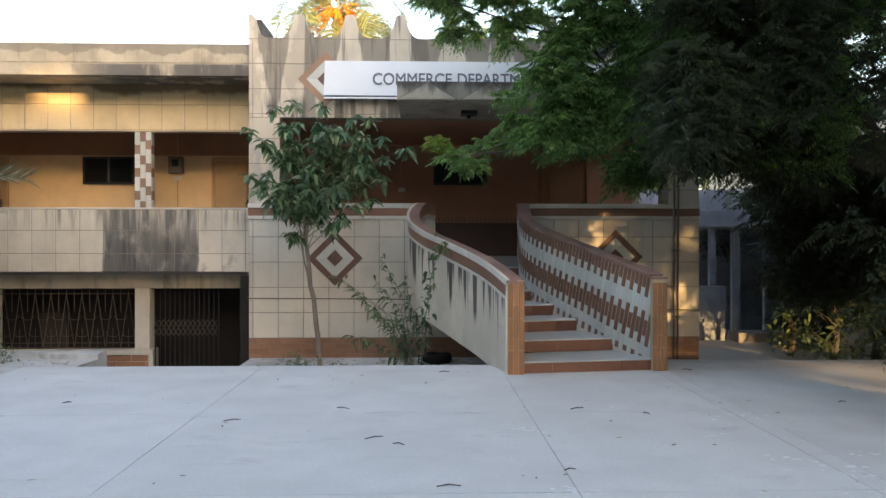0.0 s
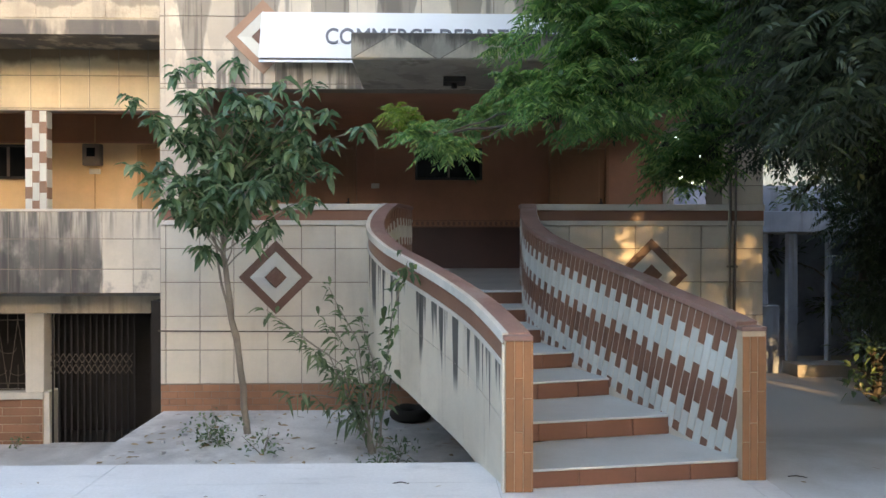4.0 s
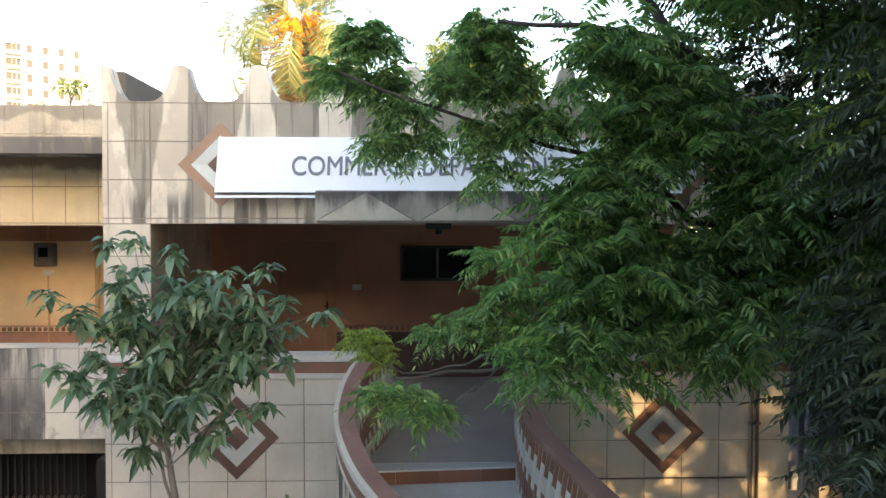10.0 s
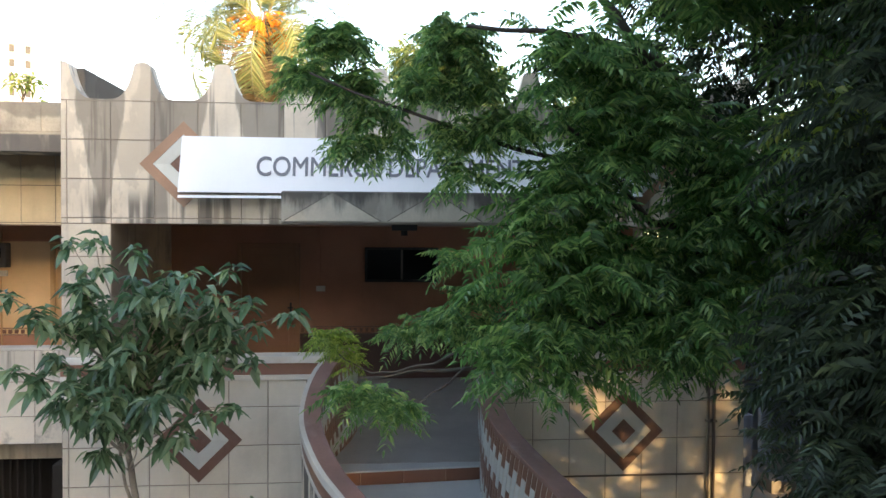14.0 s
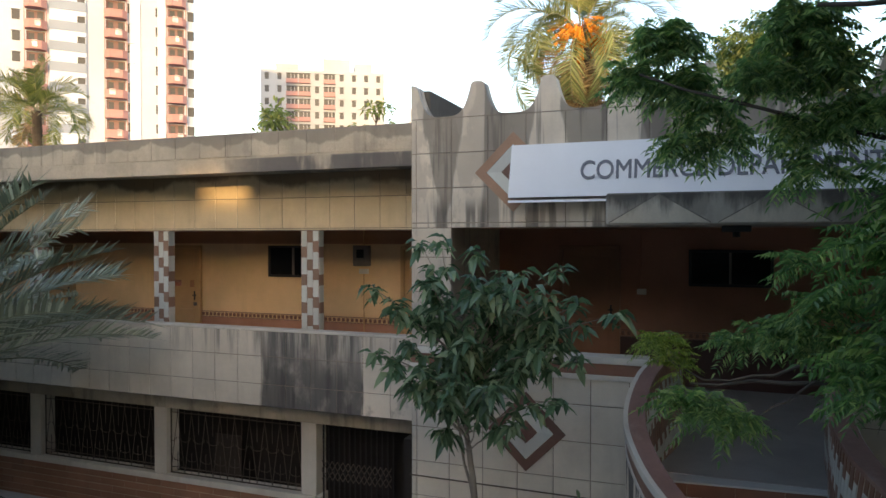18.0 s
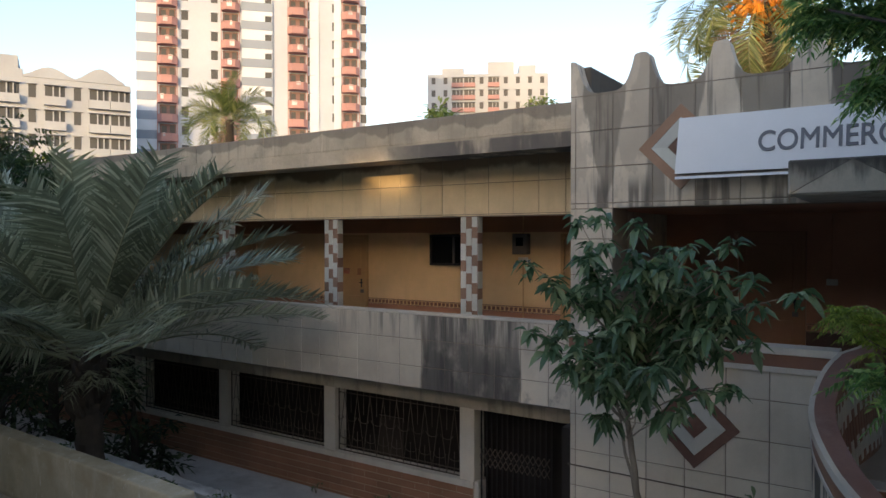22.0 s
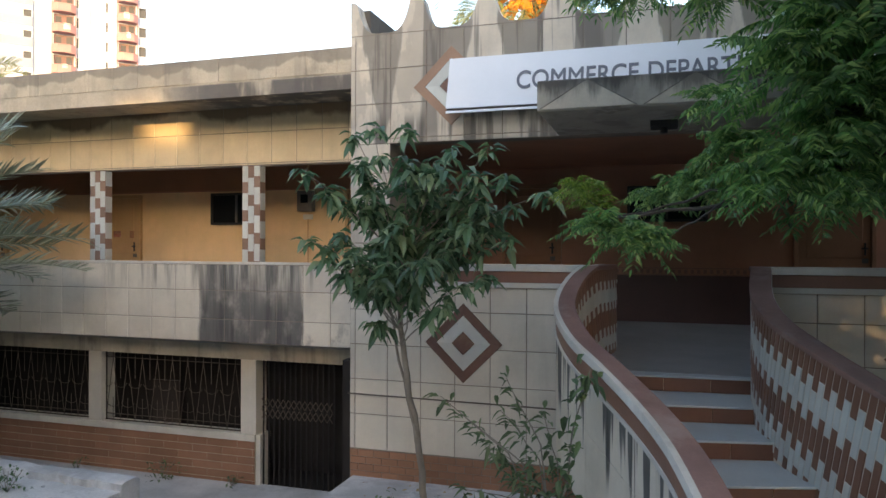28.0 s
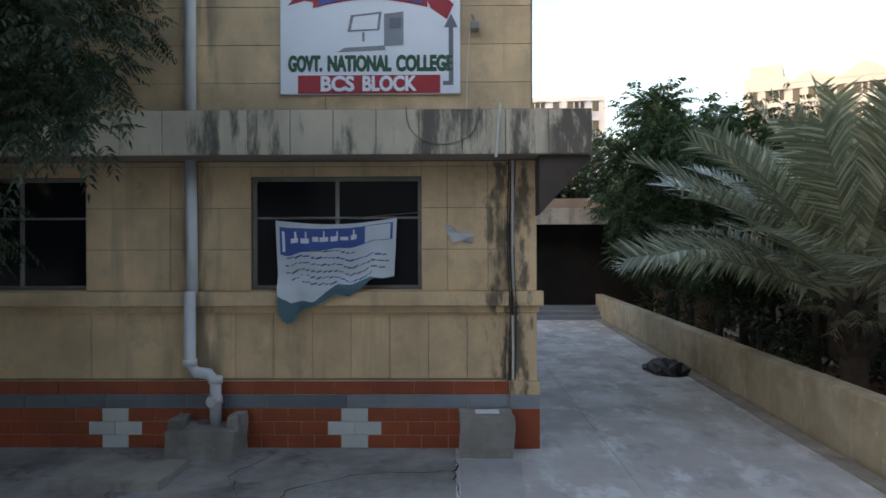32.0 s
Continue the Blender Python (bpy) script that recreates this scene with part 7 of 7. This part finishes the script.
P, D = cluster_points(DARK_CLUMPS, 340)
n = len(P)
raw("inner_and_shade_crown", *feather_leaves(P, D, RNG.uniform(0.22, 0.36, n), 6, 0.3, 0.4, 0.19), M_neem_shade, neem, "dark shaded inner foliage")
DARK_CLUMPS.clear()
# Unseen high foliage, added only to darken the right side.
fill(80, 3.6, 10.5, 6.5, 13.4, 7.6, 10.4, 0.95, 0.55)
fill(60, 4.8, 10.5, 0.0, 7.0, 6.6, 9.6, 0.95, 0.55)
fill(48, 2.2, 6.0, 2.0, 9.0, 7.6, 9.6, 0.95, 0.5)
P, D = cluster_points(DARK_CLUMPS, 100)
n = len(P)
raw("added_shade_crown", *feather_leaves(P, D, RNG.uniform(0.5, 0.75, n), 5, 0.4, 0.35, 0.24), M_neem_shade, neem, "high crown over the stair")

# leaves of another neem that lean in beside the block
side_neem = thing("side_tree", (-4.6, -0.6, 0), "neem tree whose branches hang in front of the block, with unseen foliage added for shade", "tree")
part("trunk", tubes(limb([(-5.4, -2.6, -0.05), (-5.3, -2.3, 1.8), (-5.0, -1.6, 3.4), (-4.8, -0.2, 4.3), (-4.6, 1.2, 4.5)], 0.16, 0.03, 14), sides=10), M_neem_bark, side_neem, smooth=True)
HANG = [(RNG.uniform(-5.2, -4.4), RNG.uniform(0.2, 1.85), RNG.uniform(3.6, 5.2), 0.28, 0.24, 0.2) for k in range(58)]
HANG += [(-4.6, 2.05, 4.3, 0.2, 0.14, 0.2), (-4.6, 2.02, 3.85, 0.2, 0.14, 0.16), (-4.6, 1.95, 3.5, 0.2, 0.14, 0.14), (-4.6, 1.6, 3.42, 0.3, 0.2, 0.14), (-4.5, 1.22, 2.9, 0.2, 0.14, 0.14)]
# Foliage out of view, added to keep sky light off the block's left part.
HANG += [(RNG.uniform(-6.5, -4.4), RNG.uniform(-2.0, 1.3), RNG.uniform(4.6, 6.6), 0.5, 0.5, 0.35) for k in range(40)]
HANG += [(RNG.uniform(-7.8, -4.6), RNG.uniform(-3.4, 0.8), RNG.uniform(6.2, 8.0), 0.7, 0.7, 0.4) for k in range(50)]
HANG += [(RNG.uniform(-8.0, -4.8), RNG.uniform(-3.6, -0.7), RNG.uniform(2.5, 6.0), 0.6, 0.6, 0.45) for k in range(44)]
HANG += [(RNG.uniform(-8.0, -5.2), RNG.uniform(-3.2, 0.8), RNG.uniform(5.5, 6.6), 0.6, 0.6, 0.4) for k in range(40)]
HANG += [(RNG.uniform(-8.2, -2.0), RNG.uniform(-7.5, -2.3), RNG.uniform(2.5, 9.0), 0.8, 0.8, 0.55) for k in range(110)]
P, D = cluster_points(HANG, 420)
raw("crown", *feather_leaves(P, D, RNG.uniform(0.2, 0.34, len(P)), 6, 0.3, 0.45, 0.17), M_neem_shade, side_neem)


def palm_tree(name, at, height, fronds, flen, label, mat, trunk_r=0.16, arch=0.9, dead=6, leaflets=46, leaf_len=0.33, fruit=False, start=0.0, steep=86, flat_=8, stubs=0, wide=0.0085, spread=0.85):
    """A feather palm: ringed trunk, arching fronds of many narrow leaflets."""
    th = thing(name, at, label, "palm")
    ax, ay, az = at
    pts, rr = [], []
    for k in range(22):
        t = k / 21
        pts.append((ax + 0.05 * math.sin(3 * t), ay, az + height * t))
        rr.append(trunk_r * (1.15 - 0.25 * t + (0.16 if k % 2 else 0)))
    part("trunk", tubes((pts, rr), sides=12), M_palm_bark, th)
    top = np.array([ax, ay, az + height])
    g = math.pi * (3 - math.sqrt(5))
    for k in range(fronds + dead):
        deadone = k >= fronds
        q = k / max(1, fronds - 1)
        az_ = start + g * k + RNG.normal(0, 0.2)
        bend = arch * RNG.uniform(0.85, 1.18)
        el = radians(steep - (steep - flat_) * q ** spread + RNG.normal(0, 6)) if not deadone else radians(-25 - 6 * (k - fronds))
        L = flen * (0.8 + 0.2 * min(1, 2.5 * q)) * RNG.uniform(0.9, 1.08) * (0.75 if deadone else 1)
        n = 16
        h = np.array([math.cos(az_), math.sin(az_), 0])
        p, e = top + h * 0.06 + np.array([0, 0, -0.3 * min(1, q)]), el
        line = [p]
        for s in range(n):
            e -= bend * (0.15 + 1.7 * s / n) / n * (0.4 + math.cos(el)) * 1.15
            p = p + (h * math.cos(e) + np.array([0, 0, math.sin(e)])) * L / n
            line.append(p)
        line = np.array(line)
        vs, fs = [], []
        side = unit(np.array([-h[1], h[0], RNG.normal(0, 0.45)]))
        for s in range(leaflets):
            t = 0.2 + 0.8 * s / leaflets
            c = np.array([np.interp(t * n, range(n + 1), line[:, q_]) for q_ in range(3)])
            c2 = np.array([np.interp(min(n, t * n + 0.5), range(n + 1), line[:, q_]) for q_ in range(3)])
            d = unit(c2 - c + 1e-6)
            up = np.cross(side, d)
            up = up if up[2] > 0 else -up
            ll = leaf_len * flen / 2.4 * (0.8 + 0.45 * math.sin(math.pi * min(1, t * 0.95 + 0.05))) * RNG.uniform(0.85, 1.1)
            for sg in (1, -1):
                dd = unit(side * sg * 0.78 + d * 0.72 + up * RNG.uniform(0.12, 0.5) + RNG.normal(0, 0.05, 3))
                w = unit(np.cross(dd, up)) * wide * flen / 2.4
                b = len(vs)
                mid = c + dd * ll * 0.45 + np.array([0, 0, -0.02]) * ll
                vs += [c - w * 0.6, c + w * 0.6, mid + w, mid - w, c + dd * ll + np.array([0, 0, -0.1]) * ll]
                fs += [(b, b + 1, b + 2, b + 3), (b + 3, b + 2, b + 4)]
        fr = raw("frond", vs, fs, M_dry if deadone else mat, th, "dry hanging frond" if deadone else "")
        part("rib", tubes(([tuple(x) for x in line], list(np.linspace(0.016, 0.003, n + 1) * flen / 2.4)), sides=5), M_dry if deadone else M_rib, fr)
    for k in range(14 if stubs else 0):
        # short spiky fronds that hang round the neck
        a = k * g + 0.7
        h = np.array([math.cos(a), math.sin(a), 0])
        q0 = top + h * trunk_r - np.array([0, 0, 0.25 + 0.3 * (k % 3) / 2])
        drop = RNG.uniform(0.1, 0.8)
        vs, fs = [], []
        for s in range(26):
            t = s / 26
            c = q0 + h * 0.7 * t + np.array([0, 0, 0.35 * t - drop * t * t])
            side = np.array([-h[1], h[0], 0])
            for sg in (1, -1):
                dd = unit(side * sg * 0.6 + h + np.array([0, 0, -0.2 + 0.3 * RNG.normal()]))
                w = np.cross(dd, np.array([0, 0, 1.0])) * 0.009
                b = len(vs)
                vs += [c - w, c + w, c + dd * RNG.uniform(0.25, 0.42)]
                fs.append((b, b + 1, b + 2))
        raw("short_frond", vs, fs, M_rib, th, "short pale frond at the neck")
    for k in range(stubs):
        # cut frond bases round the neck
        a, zz = k * g, az + height - 0.12 - 0.95 * k / stubs
        c, s_ = math.cos(a), math.sin(a)
        part("frond_base", tubes(([(ax + c * trunk_r * 0.8, ay + s_ * trunk_r * 0.8, zz - 0.12), (ax + c * (trunk_r + 0.10), ay + s_ * (trunk_r + 0.10), zz + 0.02), (ax + c * (trunk_r + 0.15), ay + s_ * (trunk_r + 0.15), zz + 0.2)], [0.075, 0.06, 0.025]), sides=5), M_palm_bark, th)
    if fruit:
        for k in range(6):
            a = 3.3 + k * 0.75
            c = top + np.array([0.75 * math.cos(a), 0.75 * math.sin(a), -0.15 - 0.3 * (k % 3)])
            bm = bmesh.new()
            for q in range(18):
                o = RNG.normal(0, 1, 3) * np.array([0.17, 0.17, 0.24])
                tube(bm, [top + np.array([0, 0, 0.1]), (top + c + o) / 2 + np.array([0, 0, 0.25]), c + o], [0.006, 0.008, 0.06], 5)
            part("fruit_stalk", bm, M_fruit, th, "orange fruiting stalk")
    return th


RNG = np.random.default_rng(23)
palm_tree("date_palm", (-10.35, 10.85, -1.2), 3.2, 58, 3.7, "young date palm with grey-green arching fronds in the court", M_palm, 0.19, 0.44, 0, 74, 0.34, steep=82, flat_=19, stubs=34, wide=0.0135, start=2.3, spread=0.75)
palm_tree("fruiting_palm", (-3.2, 27.0, 0), 10.5, 30, 3.6, "tall palm with orange date bunches behind the roof", leaf_material("sunlit_palm_leaf", (0.20, 0.24, 0.09), (0.36, 0.37, 0.16), 0.5, 0.3), 0.27, 1.75, 14, 60, 0.46, True, wide=0.012, flat_=-10)
palm_tree("far_palm", (-34.0, 33.0, 0), 10.9, 30, 3.5, "coconut palm before the apartment tower", leaf_material("far_palm_leaf", (0.12, 0.16, 0.05), (0.24, 0.26, 0.09), 0.5, 0.3), 0.25, 1.6, 1, 44, 0.5, wide=0.014)


def leafy_tree(name, x, y, z0, top, r, label, mat, feather=True, dens=60, size=0.3, count=16, category="tree"):
    th = thing(name, (x, y, z0), label, category)
    part("trunk", tubes(limb([(x, y, z0 - 0.1), (x + 0.1, y, (z0 + top) / 2), (x, y, top - r * 0.6)], 0.05 * r + 0.05, 0.03, 8), sides=7), M_neem_bark, th)
    cl = []
    for k in range(count):
        a, h = RNG.uniform(0, 2 * math.pi), RNG.uniform(0, 1)
        q = r * (0.35 + 0.65 * math.sin(math.pi * (0.15 + 0.8 * h))) * RNG.uniform(0.35, 1)
        c = (x + q * math.cos(a), y + q * math.sin(a), top - r * 0.25 - (1 - h) * min(top - z0 - 0.5 * r, 2.2 * r), 0.36 * r, 0.36 * r, 0.26 * r)
        cl.append(c)
        part("branch", tubes(limb([(x, y, max(z0 + 0.1, c[2] - 0.6 * r)), (x + 0.5 * (c[0] - x), y + 0.5 * (c[1] - y), c[2] - 0.2 * r), c[:3]], 0.02 * r + 0.008, 0.006, 5), sides=4), M_neem_bark, th)
    P, D = cluster_points(cl, dens / r ** 0.5)
    n = len(P)
    if feather:
        raw("crown", *feather_leaves(P, D, RNG.uniform(0.7, 1.2, n) * size, 5, 0.34, 0.4, 0.2), mat, th)
    else:
        raw("crown", *broad_leaves(P, D, RNG.uniform(0.7, 1.2, n) * size, RNG.uniform(0.28, 0.42, n) * size, 0.4), mat, th)
    return th


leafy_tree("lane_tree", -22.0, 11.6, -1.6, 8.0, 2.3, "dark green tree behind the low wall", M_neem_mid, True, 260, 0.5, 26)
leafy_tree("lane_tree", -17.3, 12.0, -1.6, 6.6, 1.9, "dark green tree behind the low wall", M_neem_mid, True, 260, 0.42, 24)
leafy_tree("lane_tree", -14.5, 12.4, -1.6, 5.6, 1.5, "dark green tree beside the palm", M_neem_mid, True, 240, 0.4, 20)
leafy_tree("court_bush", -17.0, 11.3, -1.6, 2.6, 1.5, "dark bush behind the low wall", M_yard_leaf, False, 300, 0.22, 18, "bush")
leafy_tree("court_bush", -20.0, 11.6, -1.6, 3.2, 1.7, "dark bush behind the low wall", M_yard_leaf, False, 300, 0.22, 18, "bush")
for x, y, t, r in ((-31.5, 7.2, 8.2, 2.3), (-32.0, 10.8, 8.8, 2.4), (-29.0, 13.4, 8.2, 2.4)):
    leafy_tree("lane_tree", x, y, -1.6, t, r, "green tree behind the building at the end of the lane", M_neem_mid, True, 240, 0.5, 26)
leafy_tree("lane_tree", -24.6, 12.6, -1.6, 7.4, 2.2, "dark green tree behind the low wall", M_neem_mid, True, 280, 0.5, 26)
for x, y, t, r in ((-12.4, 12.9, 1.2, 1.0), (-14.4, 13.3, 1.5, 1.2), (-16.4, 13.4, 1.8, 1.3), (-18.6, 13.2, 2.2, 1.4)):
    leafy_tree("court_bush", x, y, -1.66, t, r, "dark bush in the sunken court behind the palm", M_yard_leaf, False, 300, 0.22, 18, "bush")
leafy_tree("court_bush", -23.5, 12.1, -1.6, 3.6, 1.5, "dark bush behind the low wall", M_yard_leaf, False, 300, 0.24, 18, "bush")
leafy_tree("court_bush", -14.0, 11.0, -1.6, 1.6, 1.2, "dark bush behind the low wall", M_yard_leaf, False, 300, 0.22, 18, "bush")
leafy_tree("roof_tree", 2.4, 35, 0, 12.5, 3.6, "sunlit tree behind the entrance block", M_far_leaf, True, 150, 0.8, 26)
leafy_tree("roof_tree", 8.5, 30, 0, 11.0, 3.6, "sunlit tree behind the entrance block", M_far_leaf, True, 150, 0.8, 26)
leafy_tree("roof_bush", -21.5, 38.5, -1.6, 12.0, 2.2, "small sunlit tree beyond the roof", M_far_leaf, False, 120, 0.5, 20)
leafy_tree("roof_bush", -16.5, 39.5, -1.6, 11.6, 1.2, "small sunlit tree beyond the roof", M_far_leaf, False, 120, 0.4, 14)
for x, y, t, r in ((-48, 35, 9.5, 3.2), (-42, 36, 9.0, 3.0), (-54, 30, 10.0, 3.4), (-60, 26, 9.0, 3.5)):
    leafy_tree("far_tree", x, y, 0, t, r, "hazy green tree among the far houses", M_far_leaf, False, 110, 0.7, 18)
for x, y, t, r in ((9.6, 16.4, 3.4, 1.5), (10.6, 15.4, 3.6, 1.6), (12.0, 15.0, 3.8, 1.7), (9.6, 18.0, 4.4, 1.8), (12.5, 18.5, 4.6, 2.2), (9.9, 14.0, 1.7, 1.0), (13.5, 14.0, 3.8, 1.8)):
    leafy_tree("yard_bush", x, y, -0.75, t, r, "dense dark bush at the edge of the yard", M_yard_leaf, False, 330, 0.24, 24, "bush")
for x, y, t, r in ((8.5, 14.3, 0.75, 0.62), (9.3, 14.2, 0.95, 0.7), (7.9, 14.9, 0.35, 0.5), (10.2, 13.7, 0.9, 0.7)):
    leafy_tree("low_bush", x, y, -0.75, t, r, "low yellow-green bush catching the sun", M_shrub, False, 240, 0.2, 14, "bush")

# leafy shrub, weeds and creeper by the stair
shrub = thing("shrub", (-0.55, 11.9, -0.58), "thin shrub of narrow green leaves in the bed", "shrub")
P, D = [], []
SHOOTS = [(-1.38, 1.08), (-1.1, 0.8), (-0.62, 1.36), (-1.16, 0.05), (-0.28, 0.98), (0.12, 0.62), (-0.85, 0.5), (-0.4, 0.0), (-0.75, 0.95), (-0.15, 0.45), (-0.5, 0.35)]
for k, (x, z) in enumerate(SHOOTS):
    b = np.array([-0.15 + 0.04 * math.cos(2.4 * k), 11.7 + 0.1 * math.sin(2.4 * k), -0.62])
    e = np.array([x, 11.7 + 0.25 * math.sin(2.4 * k), z])
    m_ = (b + e) / 2 + np.array([0.1, 0, 0.32])
    part("stem", tubes(limb([b, m_, e], 0.012, 0.004, 7), sides=5), M_bark, shrub)
    for t in np.linspace(0.3, 1.02, 15):
        c = (1 - t) ** 2 * b + 2 * t * (1 - t) * m_ + t * t * e
        for s in (0, 1):
            P.append(c + RNG.normal(0, 0.02, 3))
            D.append(unit((e - b) * 0.35 + RNG.normal(0, 0.5, 3) + np.array([-0.15, 0, -0.3])))
P, D = np.array(P), np.array(D)
raw("foliage", *broad_leaves(P, D, RNG.uniform(0.13, 0.22, len(P)), RNG.uniform(0.036, 0.06, len(P)), 0.6), leaf_material("pale_shrub_leaf", (0.12, 0.18, 0.09), (0.22, 0.28, 0.15), 0.4, 0.3), shrub)


def weed(x, y, z, r, n, label="low green weed in a crack"):
    th = thing("weed", (x, y, z), label, "weed")
    P = np.array([x, y, z]) + RNG.normal(0, 1, (n, 3)) * np.array([r * 0.35, r * 0.35, 0.0]) + np.array([0, 0, 1.0]) * RNG.uniform(0, r * 0.7, (n, 1))
    D = unit(RNG.normal(0, 1, (n, 3)) + np.array([0, 0, 0.8]))
    k_ = 1.6 if r > 0.48 else 1.0
    raw("leaves", *broad_leaves(P, D, RNG.uniform(0.05, 0.11, n) * k_, RNG.uniform(0.022, 0.038, n) * k_, 0.5), M_shrub, th)
    part("stem", tubes(*[([(x, y, z - 0.02), (x + RNG.normal(0, 0.3 * r), y + RNG.normal(0, 0.3 * r), z + r * 0.7)], [0.006, 0.003]) for _ in range(5)], sides=4), M_bark, th)


for w in ((-2.02, 12.0, -0.58, 0.34, 90), (-2.2, 12.2, -0.58, 0.47, 70), (-1.4, 11.6, -0.58, 0.35, 60), (0.15, 11.2, -0.58, 0.4, 70), (-7.0, 10.4, -0.2, 0.5, 110), (-8.6, 10.9, -0.2, 0.5, 120), (-7.7, 15.2, -1.52, 0.42, 80), (-9.6, 15.2, -1.52, 0.25, 30), (-10.4, 10.6, -0.2, 0.6, 120), (-6.4, 10.9, -0.2, 0.35, 60), (-7.7, 11.35, -0.2, 0.3, 50), (-6.3, 15.25, -1.52, 0.22, 40), (-11.5, 11.0, -0.2, 0.5, 90), (0.0, 10.6, -0.58, 0.35, 70)):
    weed(*w)
vine = thing("creeper", (0.25, 10.35, 0.0), "small creeper climbing over the stair parapet", "creeper")
vp = [(0.0, 10.9, -0.3), (0.05, 10.75, 0.5), (0.12, 10.6, 1.0), (0.22, 10.45, 1.4), (0.3, 10.4, 1.68)]
part("stem", tubes(limb(vp, 0.012, 0.004, 10), sides=5), M_bark, vine)
t = RNG.uniform(0, 1, 90)
P = np.c_[[np.interp(t, np.linspace(0, 1, 5), np.array(vp)[:, c]) for c in range(3)]].T + RNG.normal(0, 0.05, (90, 3))
raw("foliage", *broad_leaves(P, RNG.normal(0, 1, (90, 3)) + np.array([-0.4, -0.6, 0]), RNG.uniform(0.08, 0.15, 90), RNG.uniform(0.04, 0.07, 90), 0.5), M_shrub, vine)



def rubble():
    bm = bmesh.new()
    rng = random.Random(9)
    for k in range(100):
        if k < 55:
            x, y, z = rng.uniform(-13, -5.3), rng.uniform(10.7, 11.36), -0.2
        else:
            x, y, z = rng.uniform(-3.2, 0.6), rng.uniform(10.2, 13.4), -0.58
        r = rng.uniform(0.01, 0.035)
        vs = box(bm, x - r, x + r, y - r, y + r, z - 0.02, z + r)
        for v in vs:
            v.co += Vector((rng.uniform(-r, r), rng.uniform(-r, r), rng.uniform(-r, r))) * 0.5
    return bm


tagged(part("rubble", rubble(), M_bed), "small bits of broken concrete along the kerb and bed", "rubble", kind="stuff")

# paint splashes on the terrace


def splashes():
    vs, fs = [], []
    for cx, cy, r in ((0.93, 6.0, 0.08), (0.85, 6.04, 0.05), (1.02, 5.97, 0.05), (2.74, 6.42, 0.08), (3.08, 6.53, 0.09), (2.75, 6.15, 0.06), (2.95, 6.3, 0.05), (0.92, 4.5, 0.06), (1.05, 4.55, 0.07), (0.78, 4.5, 0.05), (2.7, 5.2, 0.09), (2.95, 5.0, 0.12), (3.0, 4.8, 0.06), (2.6, 4.9, 0.05), (3.4, 5.3, 0.08), (0.3, 2.6, 0.05), (2.2, 4.3, 0.05), (2.4, 5.8, 0.07), (-2.6, 3.3, 0.04), (1.9, 6.9, 0.06), (2.8, 4.4, 0.05)):
        for q in range(8):
            a0 = len(vs)
            ox, oy, rr = cx + RNG.normal(0, r), cy + RNG.normal(0, r * 0.6), r * RNG.uniform(0.12, 0.42)
            for k in range(9):
                w = rr * RNG.uniform(0.5, 1.1)
                vs.append((ox + w * math.cos(k * 0.698), oy + 0.6 * w * math.sin(k * 0.698), 0.003))
            fs.append(tuple(range(a0, a0 + 9)))
    return vs, fs


tagged(raw("paint_splashes", *splashes(), M_board), "white paint splashes on the terrace", "paint", kind="stuff")

# dry leaves and twigs on the terrace
for k in range(14):
    x, y, a, w = RNG.uniform(-4.5, 6.0), RNG.uniform(4.6, 9.1), RNG.uniform(-0.7, 0.7), RNG.uniform(0.025, 0.09)
    dx, dy = w * math.cos(a), w * math.sin(a)
    tw = thing("twig", (x, y, 0.0), "short dark dry twig lying on the terrace", "twig", "twigs on the terrace")
    part("stick", tubes(([(x - dx, y - dy, 0.008), (x, y + 0.02, 0.012), (x + dx, y + dy, 0.007)], [0.004, 0.005, 0.003]), sides=5), M_neem_bark, tw)
n = 130
P = np.c_[RNG.uniform(-6, 7, n), RNG.uniform(1.5, 9.2, n), np.full(n, 0.006)]
lv, lf = broad_leaves(P, np.c_[RNG.normal(0, 1, (n, 2)), np.zeros(n)], RNG.uniform(0.03, 0.07, n), RNG.uniform(0.01, 0.022, n), 0.0)
lv[:, 2] = np.clip(lv[:, 2], 0.002, 0.02)
tagged(raw("fallen_leaves", lv, lf, M_dry), "dry fallen leaves scattered on the terrace", "leaves", kind="stuff")
n = 160
P = np.c_[RNG.uniform(-3.2, 0.8, n), RNG.uniform(9.6, 13.6, n), np.full(n, -0.57)]
lv, lf = broad_leaves(P, np.c_[RNG.normal(0, 1, (n, 2)), np.zeros(n)], RNG.uniform(0.05, 0.14, n), RNG.uniform(0.02, 0.05, n), 0.0)
tagged(raw("bed_litter", lv, lf, M_dry), "dry leaf litter in the bed", "leaves", kind="stuff")
